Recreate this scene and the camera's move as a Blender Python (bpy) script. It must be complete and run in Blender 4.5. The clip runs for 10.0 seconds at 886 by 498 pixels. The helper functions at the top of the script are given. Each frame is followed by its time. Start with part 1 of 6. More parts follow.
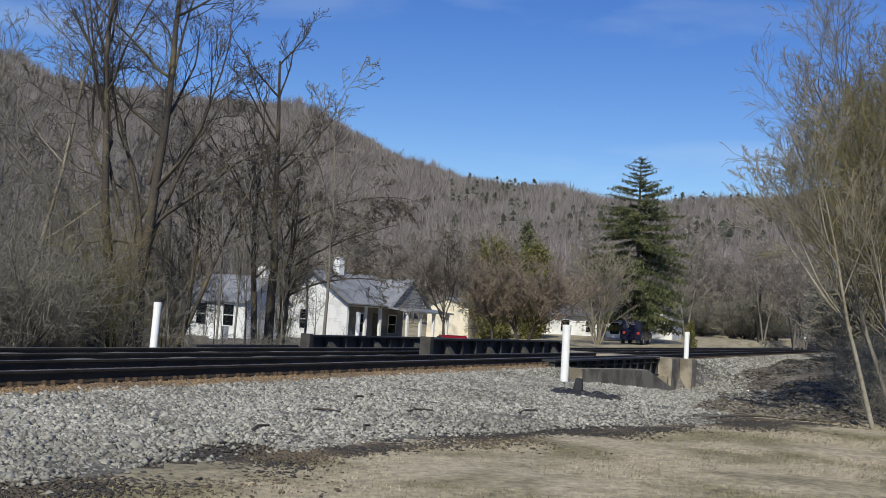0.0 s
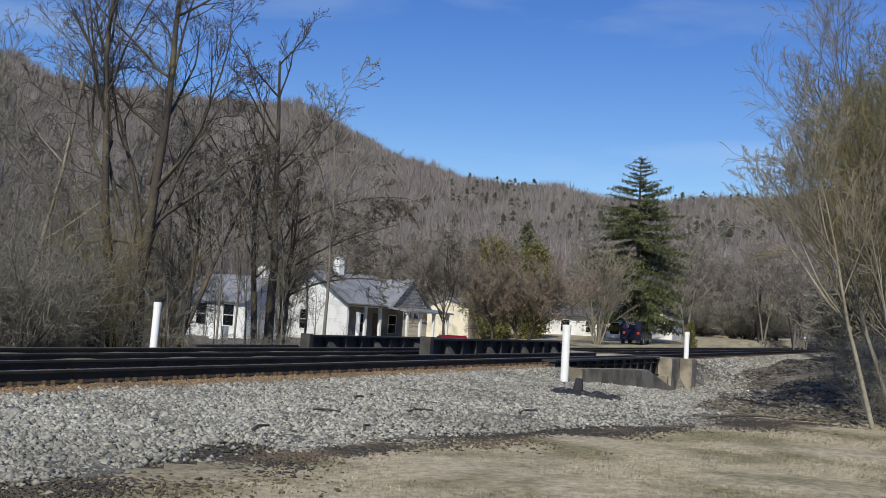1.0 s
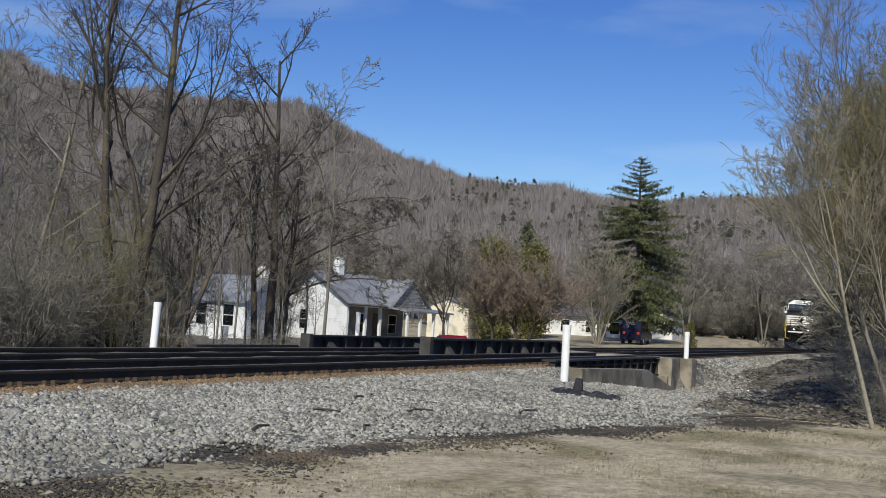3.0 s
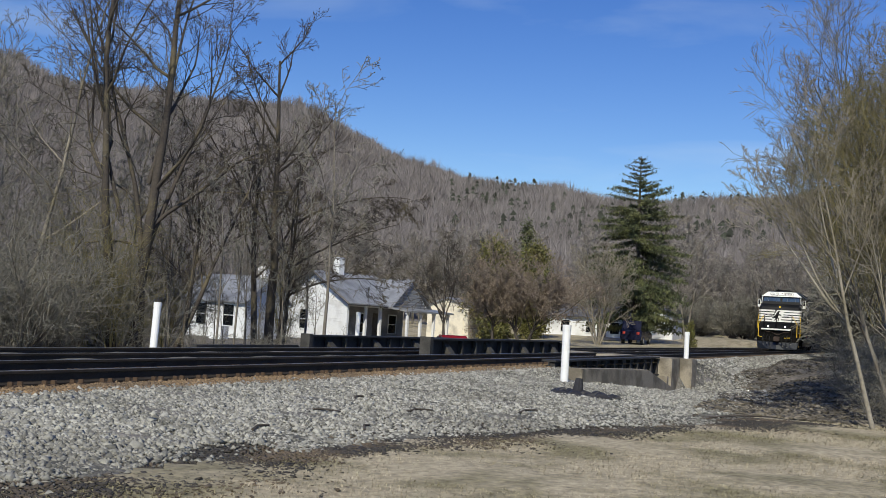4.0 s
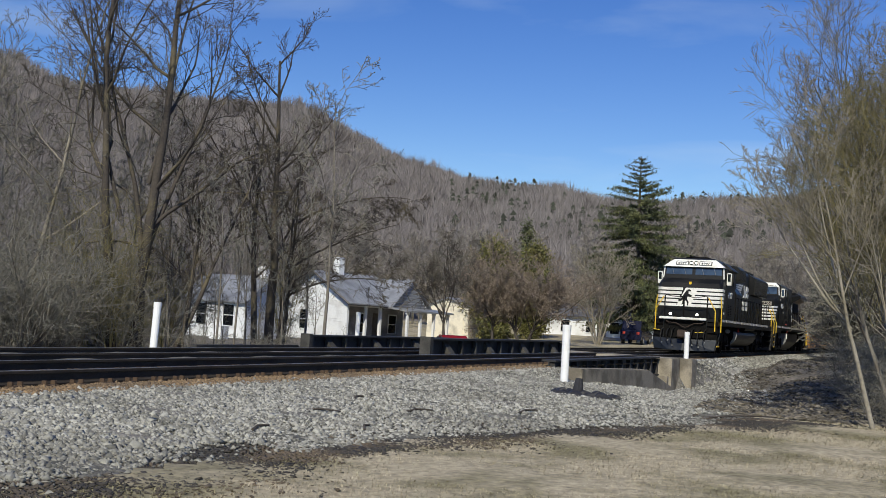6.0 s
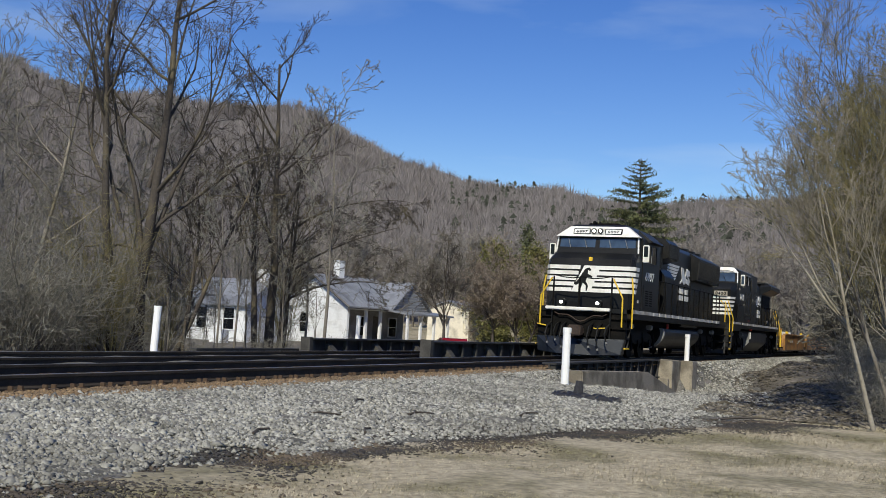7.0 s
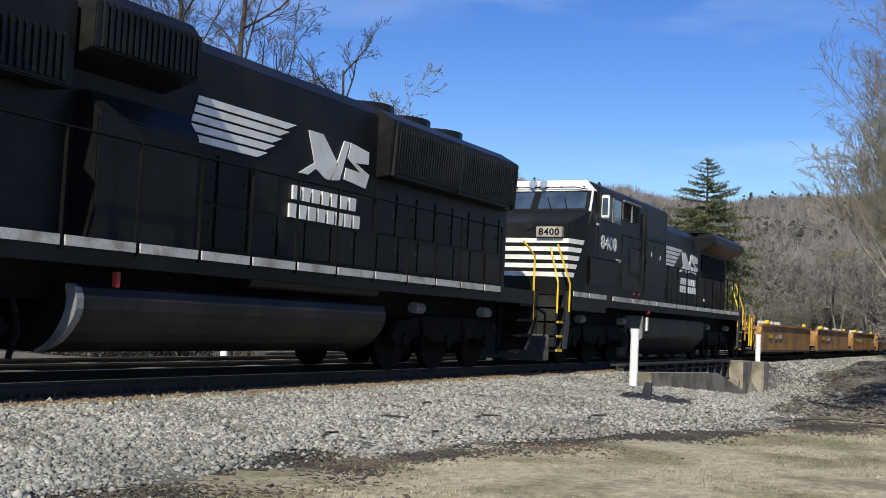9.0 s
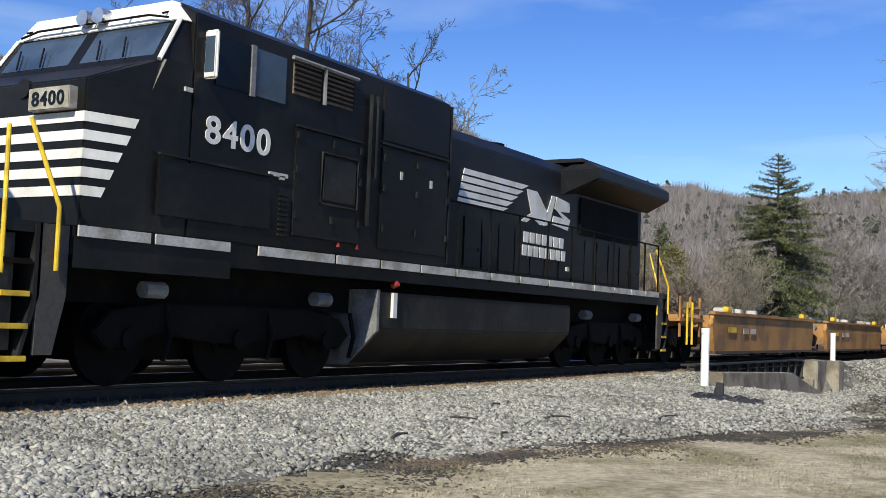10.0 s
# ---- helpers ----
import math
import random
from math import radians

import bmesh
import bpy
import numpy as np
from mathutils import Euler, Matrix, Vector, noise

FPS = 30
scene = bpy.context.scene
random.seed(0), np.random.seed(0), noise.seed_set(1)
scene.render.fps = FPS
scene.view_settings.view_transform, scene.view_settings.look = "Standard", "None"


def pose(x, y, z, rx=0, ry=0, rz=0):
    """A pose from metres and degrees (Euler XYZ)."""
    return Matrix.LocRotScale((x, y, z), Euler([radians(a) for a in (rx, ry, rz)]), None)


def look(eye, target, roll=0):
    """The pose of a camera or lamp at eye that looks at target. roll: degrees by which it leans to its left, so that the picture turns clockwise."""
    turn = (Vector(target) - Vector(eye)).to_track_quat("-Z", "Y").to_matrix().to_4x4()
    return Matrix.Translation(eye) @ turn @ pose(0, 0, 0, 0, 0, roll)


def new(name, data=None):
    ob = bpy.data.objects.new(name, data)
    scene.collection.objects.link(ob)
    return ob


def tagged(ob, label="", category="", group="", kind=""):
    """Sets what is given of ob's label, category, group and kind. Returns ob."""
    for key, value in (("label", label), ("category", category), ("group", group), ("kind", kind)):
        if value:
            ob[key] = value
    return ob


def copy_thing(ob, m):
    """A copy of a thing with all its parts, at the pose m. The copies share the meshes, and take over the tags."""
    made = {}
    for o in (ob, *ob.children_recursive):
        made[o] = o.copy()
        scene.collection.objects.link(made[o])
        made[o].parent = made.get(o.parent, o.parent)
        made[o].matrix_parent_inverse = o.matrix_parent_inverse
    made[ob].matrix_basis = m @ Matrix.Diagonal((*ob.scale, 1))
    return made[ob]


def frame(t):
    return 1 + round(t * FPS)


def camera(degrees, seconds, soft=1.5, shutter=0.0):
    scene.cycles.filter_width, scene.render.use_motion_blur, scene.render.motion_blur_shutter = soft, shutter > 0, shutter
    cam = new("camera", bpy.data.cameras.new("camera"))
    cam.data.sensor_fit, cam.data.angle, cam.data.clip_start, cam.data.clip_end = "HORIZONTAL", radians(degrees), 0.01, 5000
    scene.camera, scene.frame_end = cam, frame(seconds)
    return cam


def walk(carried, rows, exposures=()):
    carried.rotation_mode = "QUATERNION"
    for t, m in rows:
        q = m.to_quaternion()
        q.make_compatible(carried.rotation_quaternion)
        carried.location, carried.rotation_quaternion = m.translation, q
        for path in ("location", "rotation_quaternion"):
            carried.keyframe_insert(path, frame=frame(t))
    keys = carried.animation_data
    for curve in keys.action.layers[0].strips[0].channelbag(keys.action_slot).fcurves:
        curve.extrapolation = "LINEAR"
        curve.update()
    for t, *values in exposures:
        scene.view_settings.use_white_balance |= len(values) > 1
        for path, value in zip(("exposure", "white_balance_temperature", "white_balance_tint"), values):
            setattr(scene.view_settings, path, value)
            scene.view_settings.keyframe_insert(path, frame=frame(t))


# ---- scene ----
EYE = 0.917       # eye above the rail heads
TRACK = 10.62     # near track's centre line, across from the camera
TRACK2 = 14.85    # far track's centre line

cam = camera(44.0, 10.0, soft=0.7)
TURNS = [
    (0.0, 93.626, -3.409, -66.052), (6.9, 93.626, -3.409, -66.052), (7.0, 93.781, -3.260, -66.036), (7.5, 93.773, -3.266, -65.999),
    (7.6, 93.774, -3.269, -66.013), (7.7, 93.771, -3.244, -65.887), (7.8, 93.762, -3.157, -65.436), (7.9, 93.736, -2.922, -64.225),
    (8.0, 93.725, -2.829, -63.746), (8.1, 93.750, -2.808, -63.522), (8.2, 93.759, -2.800, -63.438), (8.3, 93.768, -2.792, -63.354),
    (8.4, 93.774, -2.787, -63.297), (8.5, 93.781, -2.780, -63.230), (8.7, 93.760, -2.743, -62.916), (8.8, 93.752, -2.729, -62.800),
    (9.0, 93.737, -2.703, -62.579), (9.2, 93.702, -2.682, -62.117), (9.4, 93.642, -2.646, -61.311), (9.5, 93.616, -2.630, -60.961),
    (9.7, 93.625, -2.517, -60.423), (9.8, 93.632, -2.437, -60.046), (10.0, 93.649, -2.226, -59.050),
]
walk(cam, [(t, pose(0, 0, EYE, rx, ry, rz)) for t, rx, ry, rz in TURNS], [(0.0, 0.0, 6480, 1), (8.0, 0.0, 6480, 1), (8.5, 0.02, 6480, 1), (9.0, 0.3, 6480, 1), (10.0, 0.42, 6480, 1)])

# ---- sky and sun ----
SUN_EL, SUN_AZ = radians(40), math.atan2(-0.2, -0.98)   # towards the sun
to_sun = Vector((math.cos(SUN_EL) * math.cos(SUN_AZ), math.cos(SUN_EL) * math.sin(SUN_AZ), math.sin(SUN_EL)))
world = bpy.data.worlds.new("sky")
world.use_nodes = True
scene.world = world
wn, wl = world.node_tree.nodes, world.node_tree.links
sky = wn.new("ShaderNodeTexSky")
sky.sky_type, sky.sun_disc = "NISHITA", False
sky.sun_elevation, sky.sun_rotation = SUN_EL, math.pi / 2 - SUN_AZ
sky.air_density, sky.dust_density, sky.ozone_density = 1.0, 0.1, 3.0
tint = wn.new("ShaderNodeHueSaturation")
tint.inputs["Hue"].default_value, tint.inputs["Saturation"].default_value = 0.524, 1.32
wl.new(sky.outputs[0], tint.inputs["Color"])
# faint high cloud
way = wn.new("ShaderNodeTexCoord")
squash = wn.new("ShaderNodeMapping")
squash.inputs["Scale"].default_value, squash.inputs["Rotation"].default_value = (1.2, 1.6, 9.0), (0.05, -0.12, 0.0)
wisp = wn.new("ShaderNodeTexNoise")
wisp.inputs["Scale"].default_value, wisp.inputs["Detail"].default_value, wisp.inputs["Distortion"].default_value = 1.7, 6.0, 0.4
fade = wn.new("ShaderNodeMapRange")
fade.inputs["From Min"].default_value, fade.inputs["From Max"].default_value, fade.inputs["To Max"].default_value = 0.5, 0.85, 0.4
cloud = wn.new("ShaderNodeMix")
cloud.data_type = "RGBA"
cloud.inputs["B"].default_value = (6.5, 7.2, 8.2, 1)
wl.new(way.outputs["Generated"], squash.inputs["Vector"])
wl.new(squash.outputs[0], wisp.inputs["Vector"])
wl.new(wisp.outputs["Fac"], fade.inputs["Value"])
wl.new(fade.outputs[0], cloud.inputs["Factor"])
wl.new(tint.outputs[0], cloud.inputs["A"])
wl.new(cloud.outputs["Result"], wn["Background"].inputs[0])
wn["Background"].inputs[1].default_value = 0.112
sun_data = bpy.data.lights.new("sun", "SUN")
sun_data.energy, sun_data.angle, sun_data.color = 4.4, radians(0.53), (1.0, 0.9, 0.77)
sun = new("sun", sun_data)
sun.matrix_world = look((0, 0, 60), Vector((0, 0, 60)) - to_sun)

# ---- materials ----
def surface(name, base, rough=0.7, metal=0.0, var=0.25, scale=3.0, fine=40.0, bump=0.15, second=None, amount=0.5, island=0.0, ob_random=0.0, spec=0.5, size=None):
    """A procedural surface: a base colour with broad stains and fine grain, a second colour in patches, and fine relief."""
    m = bpy.data.materials.new(name)
    m.use_nodes = True
    n, l = m.node_tree.nodes, m.node_tree.links
    b = n["Principled BSDF"]
    b.inputs["Roughness"].default_value, b.inputs["Metallic"].default_value = rough, metal
    b.inputs["Specular IOR Level"].default_value = spec
    co = n.new("ShaderNodeTexCoord")
    big, small = n.new("ShaderNodeTexNoise"), n.new("ShaderNodeTexNoise")
    for t, sc in ((big, scale), (small, fine)):
        t.inputs["Scale"].default_value, t.inputs["Detail"].default_value = sc, 5.0
        l.new(co.outputs["Object"], t.inputs["Vector"])
    mix = n.new("ShaderNodeMix")
    mix.data_type = "RGBA"
    mix.inputs["A"].default_value = (*base, 1)
    mix.inputs["B"].default_value = (*(second or [c * 0.6 for c in base]), 1)
    ramp = n.new("ShaderNodeMapRange")
    ramp.inputs["From Min"].default_value, ramp.inputs["From Max"].default_value = 0.62 - 0.3 * amount, 0.78 - 0.3 * amount
    l.new(big.outputs["Fac"], ramp.inputs["Value"])
    l.new(ramp.outputs["Result"], mix.inputs["Factor"])
    value = n.new("ShaderNodeMapRange")
    value.inputs["From Min"].default_value, value.inputs["From Max"].default_value = 0.25, 0.75
    value.inputs["To Min"].default_value, value.inputs["To Max"].default_value = 1 - var, 1 + var
    l.new(small.outputs["Fac"], value.inputs["Value"])
    last = value.outputs["Result"]
    for on, node, socket in ((island, "ShaderNodeNewGeometry", "Random Per Island"), (ob_random, "ShaderNodeObjectInfo", "Random")):
        if on:
            src, mr, mul = n.new(node), n.new("ShaderNodeMapRange"), n.new("ShaderNodeMath")
            mr.inputs["To Min"].default_value, mr.inputs["To Max"].default_value = 1 - on, 1 + on
            l.new(src.outputs[socket], mr.inputs["Value"])
            mul.operation = "MULTIPLY"
            l.new(last, mul.inputs[0]), l.new(mr.outputs["Result"], mul.inputs[1])
            last = mul.outputs[0]
    hsv = n.new("ShaderNodeHueSaturation")
    l.new(mix.outputs["Result"], hsv.inputs["Color"]), l.new(last, hsv.inputs["Value"])
    l.new(hsv.outputs["Color"], b.inputs["Base Color"])
    if bump:
        bn = n.new("ShaderNodeBump")
        bn.inputs["Strength"].default_value, bn.inputs["Distance"].default_value = bump, size or 0.02
        l.new(small.outputs["Fac"], bn.inputs["Height"]), l.new(bn.outputs["Normal"], b.inputs["Normal"])
    return m


def glowing(name, colour, strength):
    m = bpy.data.materials.new(name)
    m.use_nodes = True
    b = m.node_tree.nodes["Principled BSDF"]
    b.inputs["Base Color"].default_value = (*colour, 1)
    b.inputs["Emission Color"].default_value = (*colour, 1)
    b.inputs["Emission Strength"].default_value = strength
    return m


M = dict(
    black=surface("black_loco_paint", (0.0075, 0.0077, 0.0076), 0.42, var=0.3, scale=0.8, fine=9, bump=0.04, second=(0.015, 0.0147, 0.0138), amount=0.45, spec=0.22),
    # grime on a near-black base that also holds the shade beneath the train
    under=surface("grimy_shaded_underframe", (0.0035, 0.0033, 0.003), 0.8, var=0.4, scale=2, fine=18, second=(0.009, 0.0075, 0.0065), amount=0.4, spec=0.15),
    tank=surface("dusty_fuel_tank", (0.011, 0.011, 0.011), 0.5, var=0.25, scale=1.2, fine=14, second=(0.026, 0.025, 0.022), amount=0.5, spec=0.25),
    white=surface("white_paint", (0.78, 0.77, 0.73), 0.45, var=0.06, scale=2, fine=20, bump=0.03, second=(0.66, 0.64, 0.58), amount=0.5),
    sillwhite=surface("dirty_white_sill_paint", (0.52, 0.5, 0.46), 0.6, var=0.2, scale=2.5, fine=25, second=(0.3, 0.27, 0.22), amount=0.5),
    yellow=surface("yellow_handrail_paint", (0.75, 0.5, 0.03), 0.5, var=0.1, scale=3, fine=30, bump=0.02),
    couplersteel=surface("dark_rusty_coupler", (0.05, 0.032, 0.024), 0.8, var=0.3, scale=4, fine=30),
    grey=surface("grey_steel", (0.2, 0.2, 0.2), 0.55, var=0.25, scale=4, fine=30),
    girdergrey=surface("weathered_brace", (0.06, 0.056, 0.05), 0.8, var=0.25, scale=2, fine=18),
    rusty=surface("rust_stained_stones", (0.205, 0.14, 0.078), 0.9, var=0.25, scale=0.8, fine=20, bump=0.2, second=(0.16, 0.115, 0.07), amount=0.5, island=0.35),
    plow=surface("worn_blue_black_plow", (0.009, 0.012, 0.018), 0.42, var=0.35, scale=3, fine=22, second=(0.026, 0.028, 0.031), amount=0.35),
    red=surface("red_paint", (0.5, 0.05, 0.03), 0.5, var=0.15),
    rail=surface("rail_steel", (0.034, 0.026, 0.019), 0.8, var=0.3, scale=2, fine=30),
    railhead=surface("polished_rail_head", (0.5, 0.48, 0.46), 0.3, metal=0.9, var=0.1, scale=2, fine=50, bump=0.02),
    tie=surface("creosoted_tie", (0.075, 0.055, 0.037), 0.9, var=0.35, scale=3, fine=35, second=(0.17, 0.115, 0.068), amount=0.5, ob_random=0.25),
    rust=surface("rusty_tie_plate", (0.08, 0.05, 0.03), 0.85, var=0.3, scale=6, fine=50),
    girder=surface("weathered_black_girder", (0.016, 0.016, 0.018), 0.7, var=0.3, scale=1.5, fine=15, second=(0.04, 0.038, 0.036), amount=0.5),
    concrete=surface("weathered_concrete", (0.3, 0.265, 0.21), 0.9, var=0.22, scale=1.3, fine=22, second=(0.15, 0.13, 0.1), amount=0.6),
    pvc=surface("white_plastic_marker", (0.85, 0.85, 0.85), 0.4, second=(0.8, 0.8, 0.79), var=0.03, scale=3, fine=20, bump=0.0),
    # bed darker than its stones: the shade of the deep gaps is painted in
    ballast=surface("crushed_stone_bed", (0.09, 0.086, 0.073), 0.95, var=0.5, scale=0.6, fine=14, bump=0.9, second=(0.2, 0.185, 0.165), amount=0.5, size=0.05),
    stone=surface("ballast_stones", (0.29, 0.282, 0.25), 0.9, var=0.3, scale=0.5, fine=25, bump=0.3, second=(0.22, 0.213, 0.186), amount=0.5, island=0.55),
    soil=surface("dark_cinder_soil", (0.045, 0.04, 0.036), 0.95, var=0.4, scale=1.2, fine=20, bump=0.5, second=(0.13, 0.1, 0.07), amount=0.4),
    litter=surface("leaf_litter", (0.095, 0.083, 0.066), 0.95, var=0.5, scale=1.5, fine=9, island=0.6, second=(0.17, 0.148, 0.115), amount=0.5),
    lawn=surface("dormant_lawn", (0.36, 0.31, 0.215), 0.95, var=0.45, scale=0.9, fine=11, bump=0.7, second=(0.2, 0.175, 0.105), amount=0.55, size=0.03),
    blade=surface("dry_grass_blades", (0.42, 0.365, 0.26), 0.9, var=0.35, scale=0.9, fine=5, bump=0.0, second=(0.25, 0.225, 0.125), amount=0.6, island=0.5),
    bark=surface("grey_bark", (0.17, 0.153, 0.128), 0.9, var=0.3, scale=0.8, fine=14, bump=0.4, second=(0.085, 0.07, 0.055), amount=0.55),
    darkbark=surface("dark_bark", (0.06, 0.05, 0.042), 0.9, var=0.3, scale=0.8, fine=14, bump=0.4, second=(0.125, 0.105, 0.065), amount=0.4),
    palebark=surface("pale_bark", (0.27, 0.242, 0.195), 0.9, var=0.25, scale=1.0, fine=16, bump=0.3, second=(0.19, 0.165, 0.115), amount=0.5),
    redtwig=surface("reddish_brown_twigs", (0.235, 0.19, 0.15), 0.9, var=0.2, scale=0.5, fine=8, bump=0.0, second=(0.185, 0.148, 0.115), amount=0.5, island=0.3),
    olive=surface("budding_olive_twigs", (0.19, 0.165, 0.075), 0.9, var=0.25, scale=1.0, fine=10, bump=0.0, island=0.3),
    twig=surface("fine_twigs", (0.195, 0.185, 0.155), 0.9, var=0.2, scale=0.5, fine=8, bump=0.0, second=(0.155, 0.142, 0.115), amount=0.5, island=0.35),
    woodtwig=surface("grey_woodland_twigs", (0.27, 0.245, 0.22), 0.9, var=0.2, scale=0.5, fine=8, bump=0.0, second=(0.2, 0.178, 0.158), amount=0.5, island=0.3),
    needles=surface("spruce_needles", (0.06, 0.072, 0.028), 0.7, var=0.3, scale=0.6, fine=6, bump=0.0, second=(0.12, 0.125, 0.045), amount=0.45, island=0.5),
    shrub=surface("evergreen_shrub_leaves", (0.13, 0.125, 0.035), 0.7, var=0.3, scale=0.8, fine=6, bump=0.0, second=(0.15, 0.125, 0.045), amount=0.45, island=0.5),
    hill=surface("bare_wooded_hillside", (0.15, 0.134, 0.125), 0.95, var=0.3, scale=0.02, fine=0.25, bump=0.0, second=(0.11, 0.097, 0.09), amount=0.5),
    # grey-brown shifted towards mauve, so distance haze is part of the colour
    hilltree=surface("leafless_hill_trees", (0.185, 0.167, 0.166), 0.95, var=0.25, scale=0.05, fine=0.3, bump=0.0, second=(0.12, 0.107, 0.106), amount=0.5, island=0.3),
    hillpine=surface("hillside_pines", (0.04, 0.046, 0.032), 0.9, var=0.2, scale=0.05, fine=1, bump=0.0, island=0.5),
    siding=surface("white_painted_siding", (0.74, 0.75, 0.76), 0.7, var=0.08, scale=0.9, fine=12, second=(0.6, 0.6, 0.6), amount=0.4),
    # grey instead of the siding's white: the porch's shade is in this colour
    porchshade=surface("shaded_porch_boards", (0.3, 0.3, 0.31), 0.8, var=0.2, scale=0.9, fine=12, second=(0.2, 0.2, 0.21), amount=0.5),
    cream=surface("cream_siding", (0.72, 0.66, 0.53), 0.7, var=0.08, scale=0.9, fine=12),
    metalroof=surface("weathered_metal_roof", (0.3, 0.31, 0.33), 0.45, metal=0.3, var=0.15, scale=0.8, fine=6, second=(0.2, 0.205, 0.22), amount=0.5),
    darkroof=surface("dark_shingle_roof", (0.09, 0.09, 0.1), 0.85, var=0.2, scale=1, fine=12),
    window=surface("dark_window_glass", (0.008, 0.01, 0.012), 0.1, spec=0.2, var=0.1, scale=1, fine=5, bump=0.0),
    cabglass=surface("tinted_cab_glass", (0.05, 0.075, 0.11), 0.06, var=0.1, scale=1, fine=5, bump=0.0, spec=0.9),
    shade=surface("shadowed_trim", (0.12, 0.11, 0.1), 0.8, var=0.2),
    carred=surface("red_car_paint", (0.2, 0.012, 0.02), 0.25, var=0.05, bump=0.0),
    navy=surface("navy_car_paint", (0.012, 0.014, 0.035), 0.2, var=0.05, bump=0.0),
    tyre=surface("tyre_rubber", (0.02, 0.02, 0.02), 0.8),
    chrome=surface("bright_hub", (0.6, 0.6, 0.62), 0.3, metal=0.8, var=0.05, bump=0.0),
    orange=surface("faded_orange_brown_paint", (0.4, 0.2, 0.055), 0.65, var=0.25, scale=0.9, fine=14, second=(0.22, 0.115, 0.045), amount=0.55),
    rope=surface("black_plastic_scraps", (0.02, 0.019, 0.022), 0.6, var=0.4, scale=5, fine=25, bump=0.5),
    lamp=glowing("lit_headlight", (1.0, 0.93, 0.82), 6.0),
    wood=surface("weathered_grey_wood", (0.16, 0.125, 0.095), 0.9, var=0.3, scale=2, fine=20),
)


# ---- mesh building ----
class Shape:
    """Collects vertices and faces of one mesh."""

    def __init__(self):
        self.v, self.f = [], []

    def add(self, verts, faces):
        k = len(self.v)
        self.v += [tuple(p) for p in verts]
        self.f += [tuple(k + i for i in fc) for fc in faces]
        return self

    def box(self, x0, x1, y0, y1, z0, z1):
        v = [(x, y, z) for x in (x0, x1) for y in (y0, y1) for z in (z0, z1)]
        return self.add(v, [(0, 1, 3, 2), (4, 6, 7, 5), (0, 4, 5, 1), (2, 3, 7, 6), (0, 2, 6, 4), (1, 5, 7, 3)])

    def prism(self, outline, a, b, axis):
        """The outline (pairs) swept along axis from a to b. axis y: pairs are x, z; axis x: y, z; axis z: x, y."""
        put = {"y": lambda p, s: (p[0], s, p[1]), "x": lambda p, s: (s, p[0], p[1]), "z": lambda p, s: (p[0], p[1], s)}[axis]
        n = len(outline)
        v = [put(p, a) for p in outline] + [put(p, b) for p in outline]
        return self.add(v, [tuple(range(n))[::-1], tuple(range(n, 2 * n))] + [(i, (i + 1) % n, n + (i + 1) % n, n + i) for i in range(n)])

    def hexa(self, lower, upper):
        """A solid between two quads of four points each."""
        return self.add(list(lower) + list(upper), [(3, 2, 1, 0), (4, 5, 6, 7)] + [(i, (i + 1) % 4, 4 + (i + 1) % 4, 4 + i) for i in range(4)])

    def rod(self, points, radius, sides=8, taper=None):
        """A tube along the points."""
        tubes_into(self, [(np.array(points, float), np.full(len(points), radius) if taper is None else np.linspace(radius, taper, len(points)), sides)])
        return self

    def mesh(self, name, bevel=0.0):
        me = bpy.data.meshes.new(name)
        me.from_pydata(self.v, [], self.f)
        me.validate()
        bm = bmesh.new()
        bm.from_mesh(me)
        bmesh.ops.recalc_face_normals(bm, faces=bm.faces)
        if bevel:
            sharp = [e for e in bm.edges if len(e.link_faces) == 2 and e.calc_face_angle(0) > 0.6]
            bmesh.ops.bevel(bm, geom=sharp, offset=bevel, segments=2, affect="EDGES", clamp_overlap=True)
        bm.to_mesh(me)
        bm.free()
        return me


def tubes_into(shape, tubes):
    for pts, rad, sides in tubes:
        n = len(pts)
        d = np.gradient(pts, axis=0)
        d /= np.linalg.norm(d, axis=1)[:, None] + 1e-9
        ref = np.array((0.0, 0.0, 1.0)) if abs(d[0, 2]) < 0.9 else np.array((1.0, 0.0, 0.0))
        u = np.cross(d, ref)
        u /= np.linalg.norm(u, axis=1)[:, None] + 1e-9
        w = np.cross(d, u)
        a = np.arange(sides) * (2 * math.pi / sides)
        ring = pts[:, None] + rad[:, None, None] * (np.cos(a)[None, :, None] * u[:, None] + np.sin(a)[None, :, None] * w[:, None])
        k = len(shape.v)
        shape.v += [tuple(p) for p in ring.reshape(-1, 3).tolist()]
        for i in range(n - 1):
            for j in range(sides):
                q = (j + 1) % sides
                shape.f.append((k + i * sides + j, k + i * sides + q, k + (i + 1) * sides + q, k + (i + 1) * sides + j))
        if sides > 4:
            shape.f.append(tuple(k + j for j in range(sides))[::-1])
            shape.f.append(tuple(k + (n - 1) * sides + j for j in range(sides)))


def part(name, shape, material, parent=None, label="", bevel=0.0, smooth=False, at=None):
    """Links a shape as one mesh object, under a thing or a part."""
    me = shape.mesh(name, bevel) if isinstance(shape, Shape) else shape
    if not me.materials:
        me.materials.append(material)
    if smooth:
        me.polygons.foreach_set("use_smooth", [True] * len(me.polygons))
    ob = new(name, me)
    if at is not None:
        ob.matrix_basis = at
    ob.parent = parent
    return tagged(ob, label) if label else ob


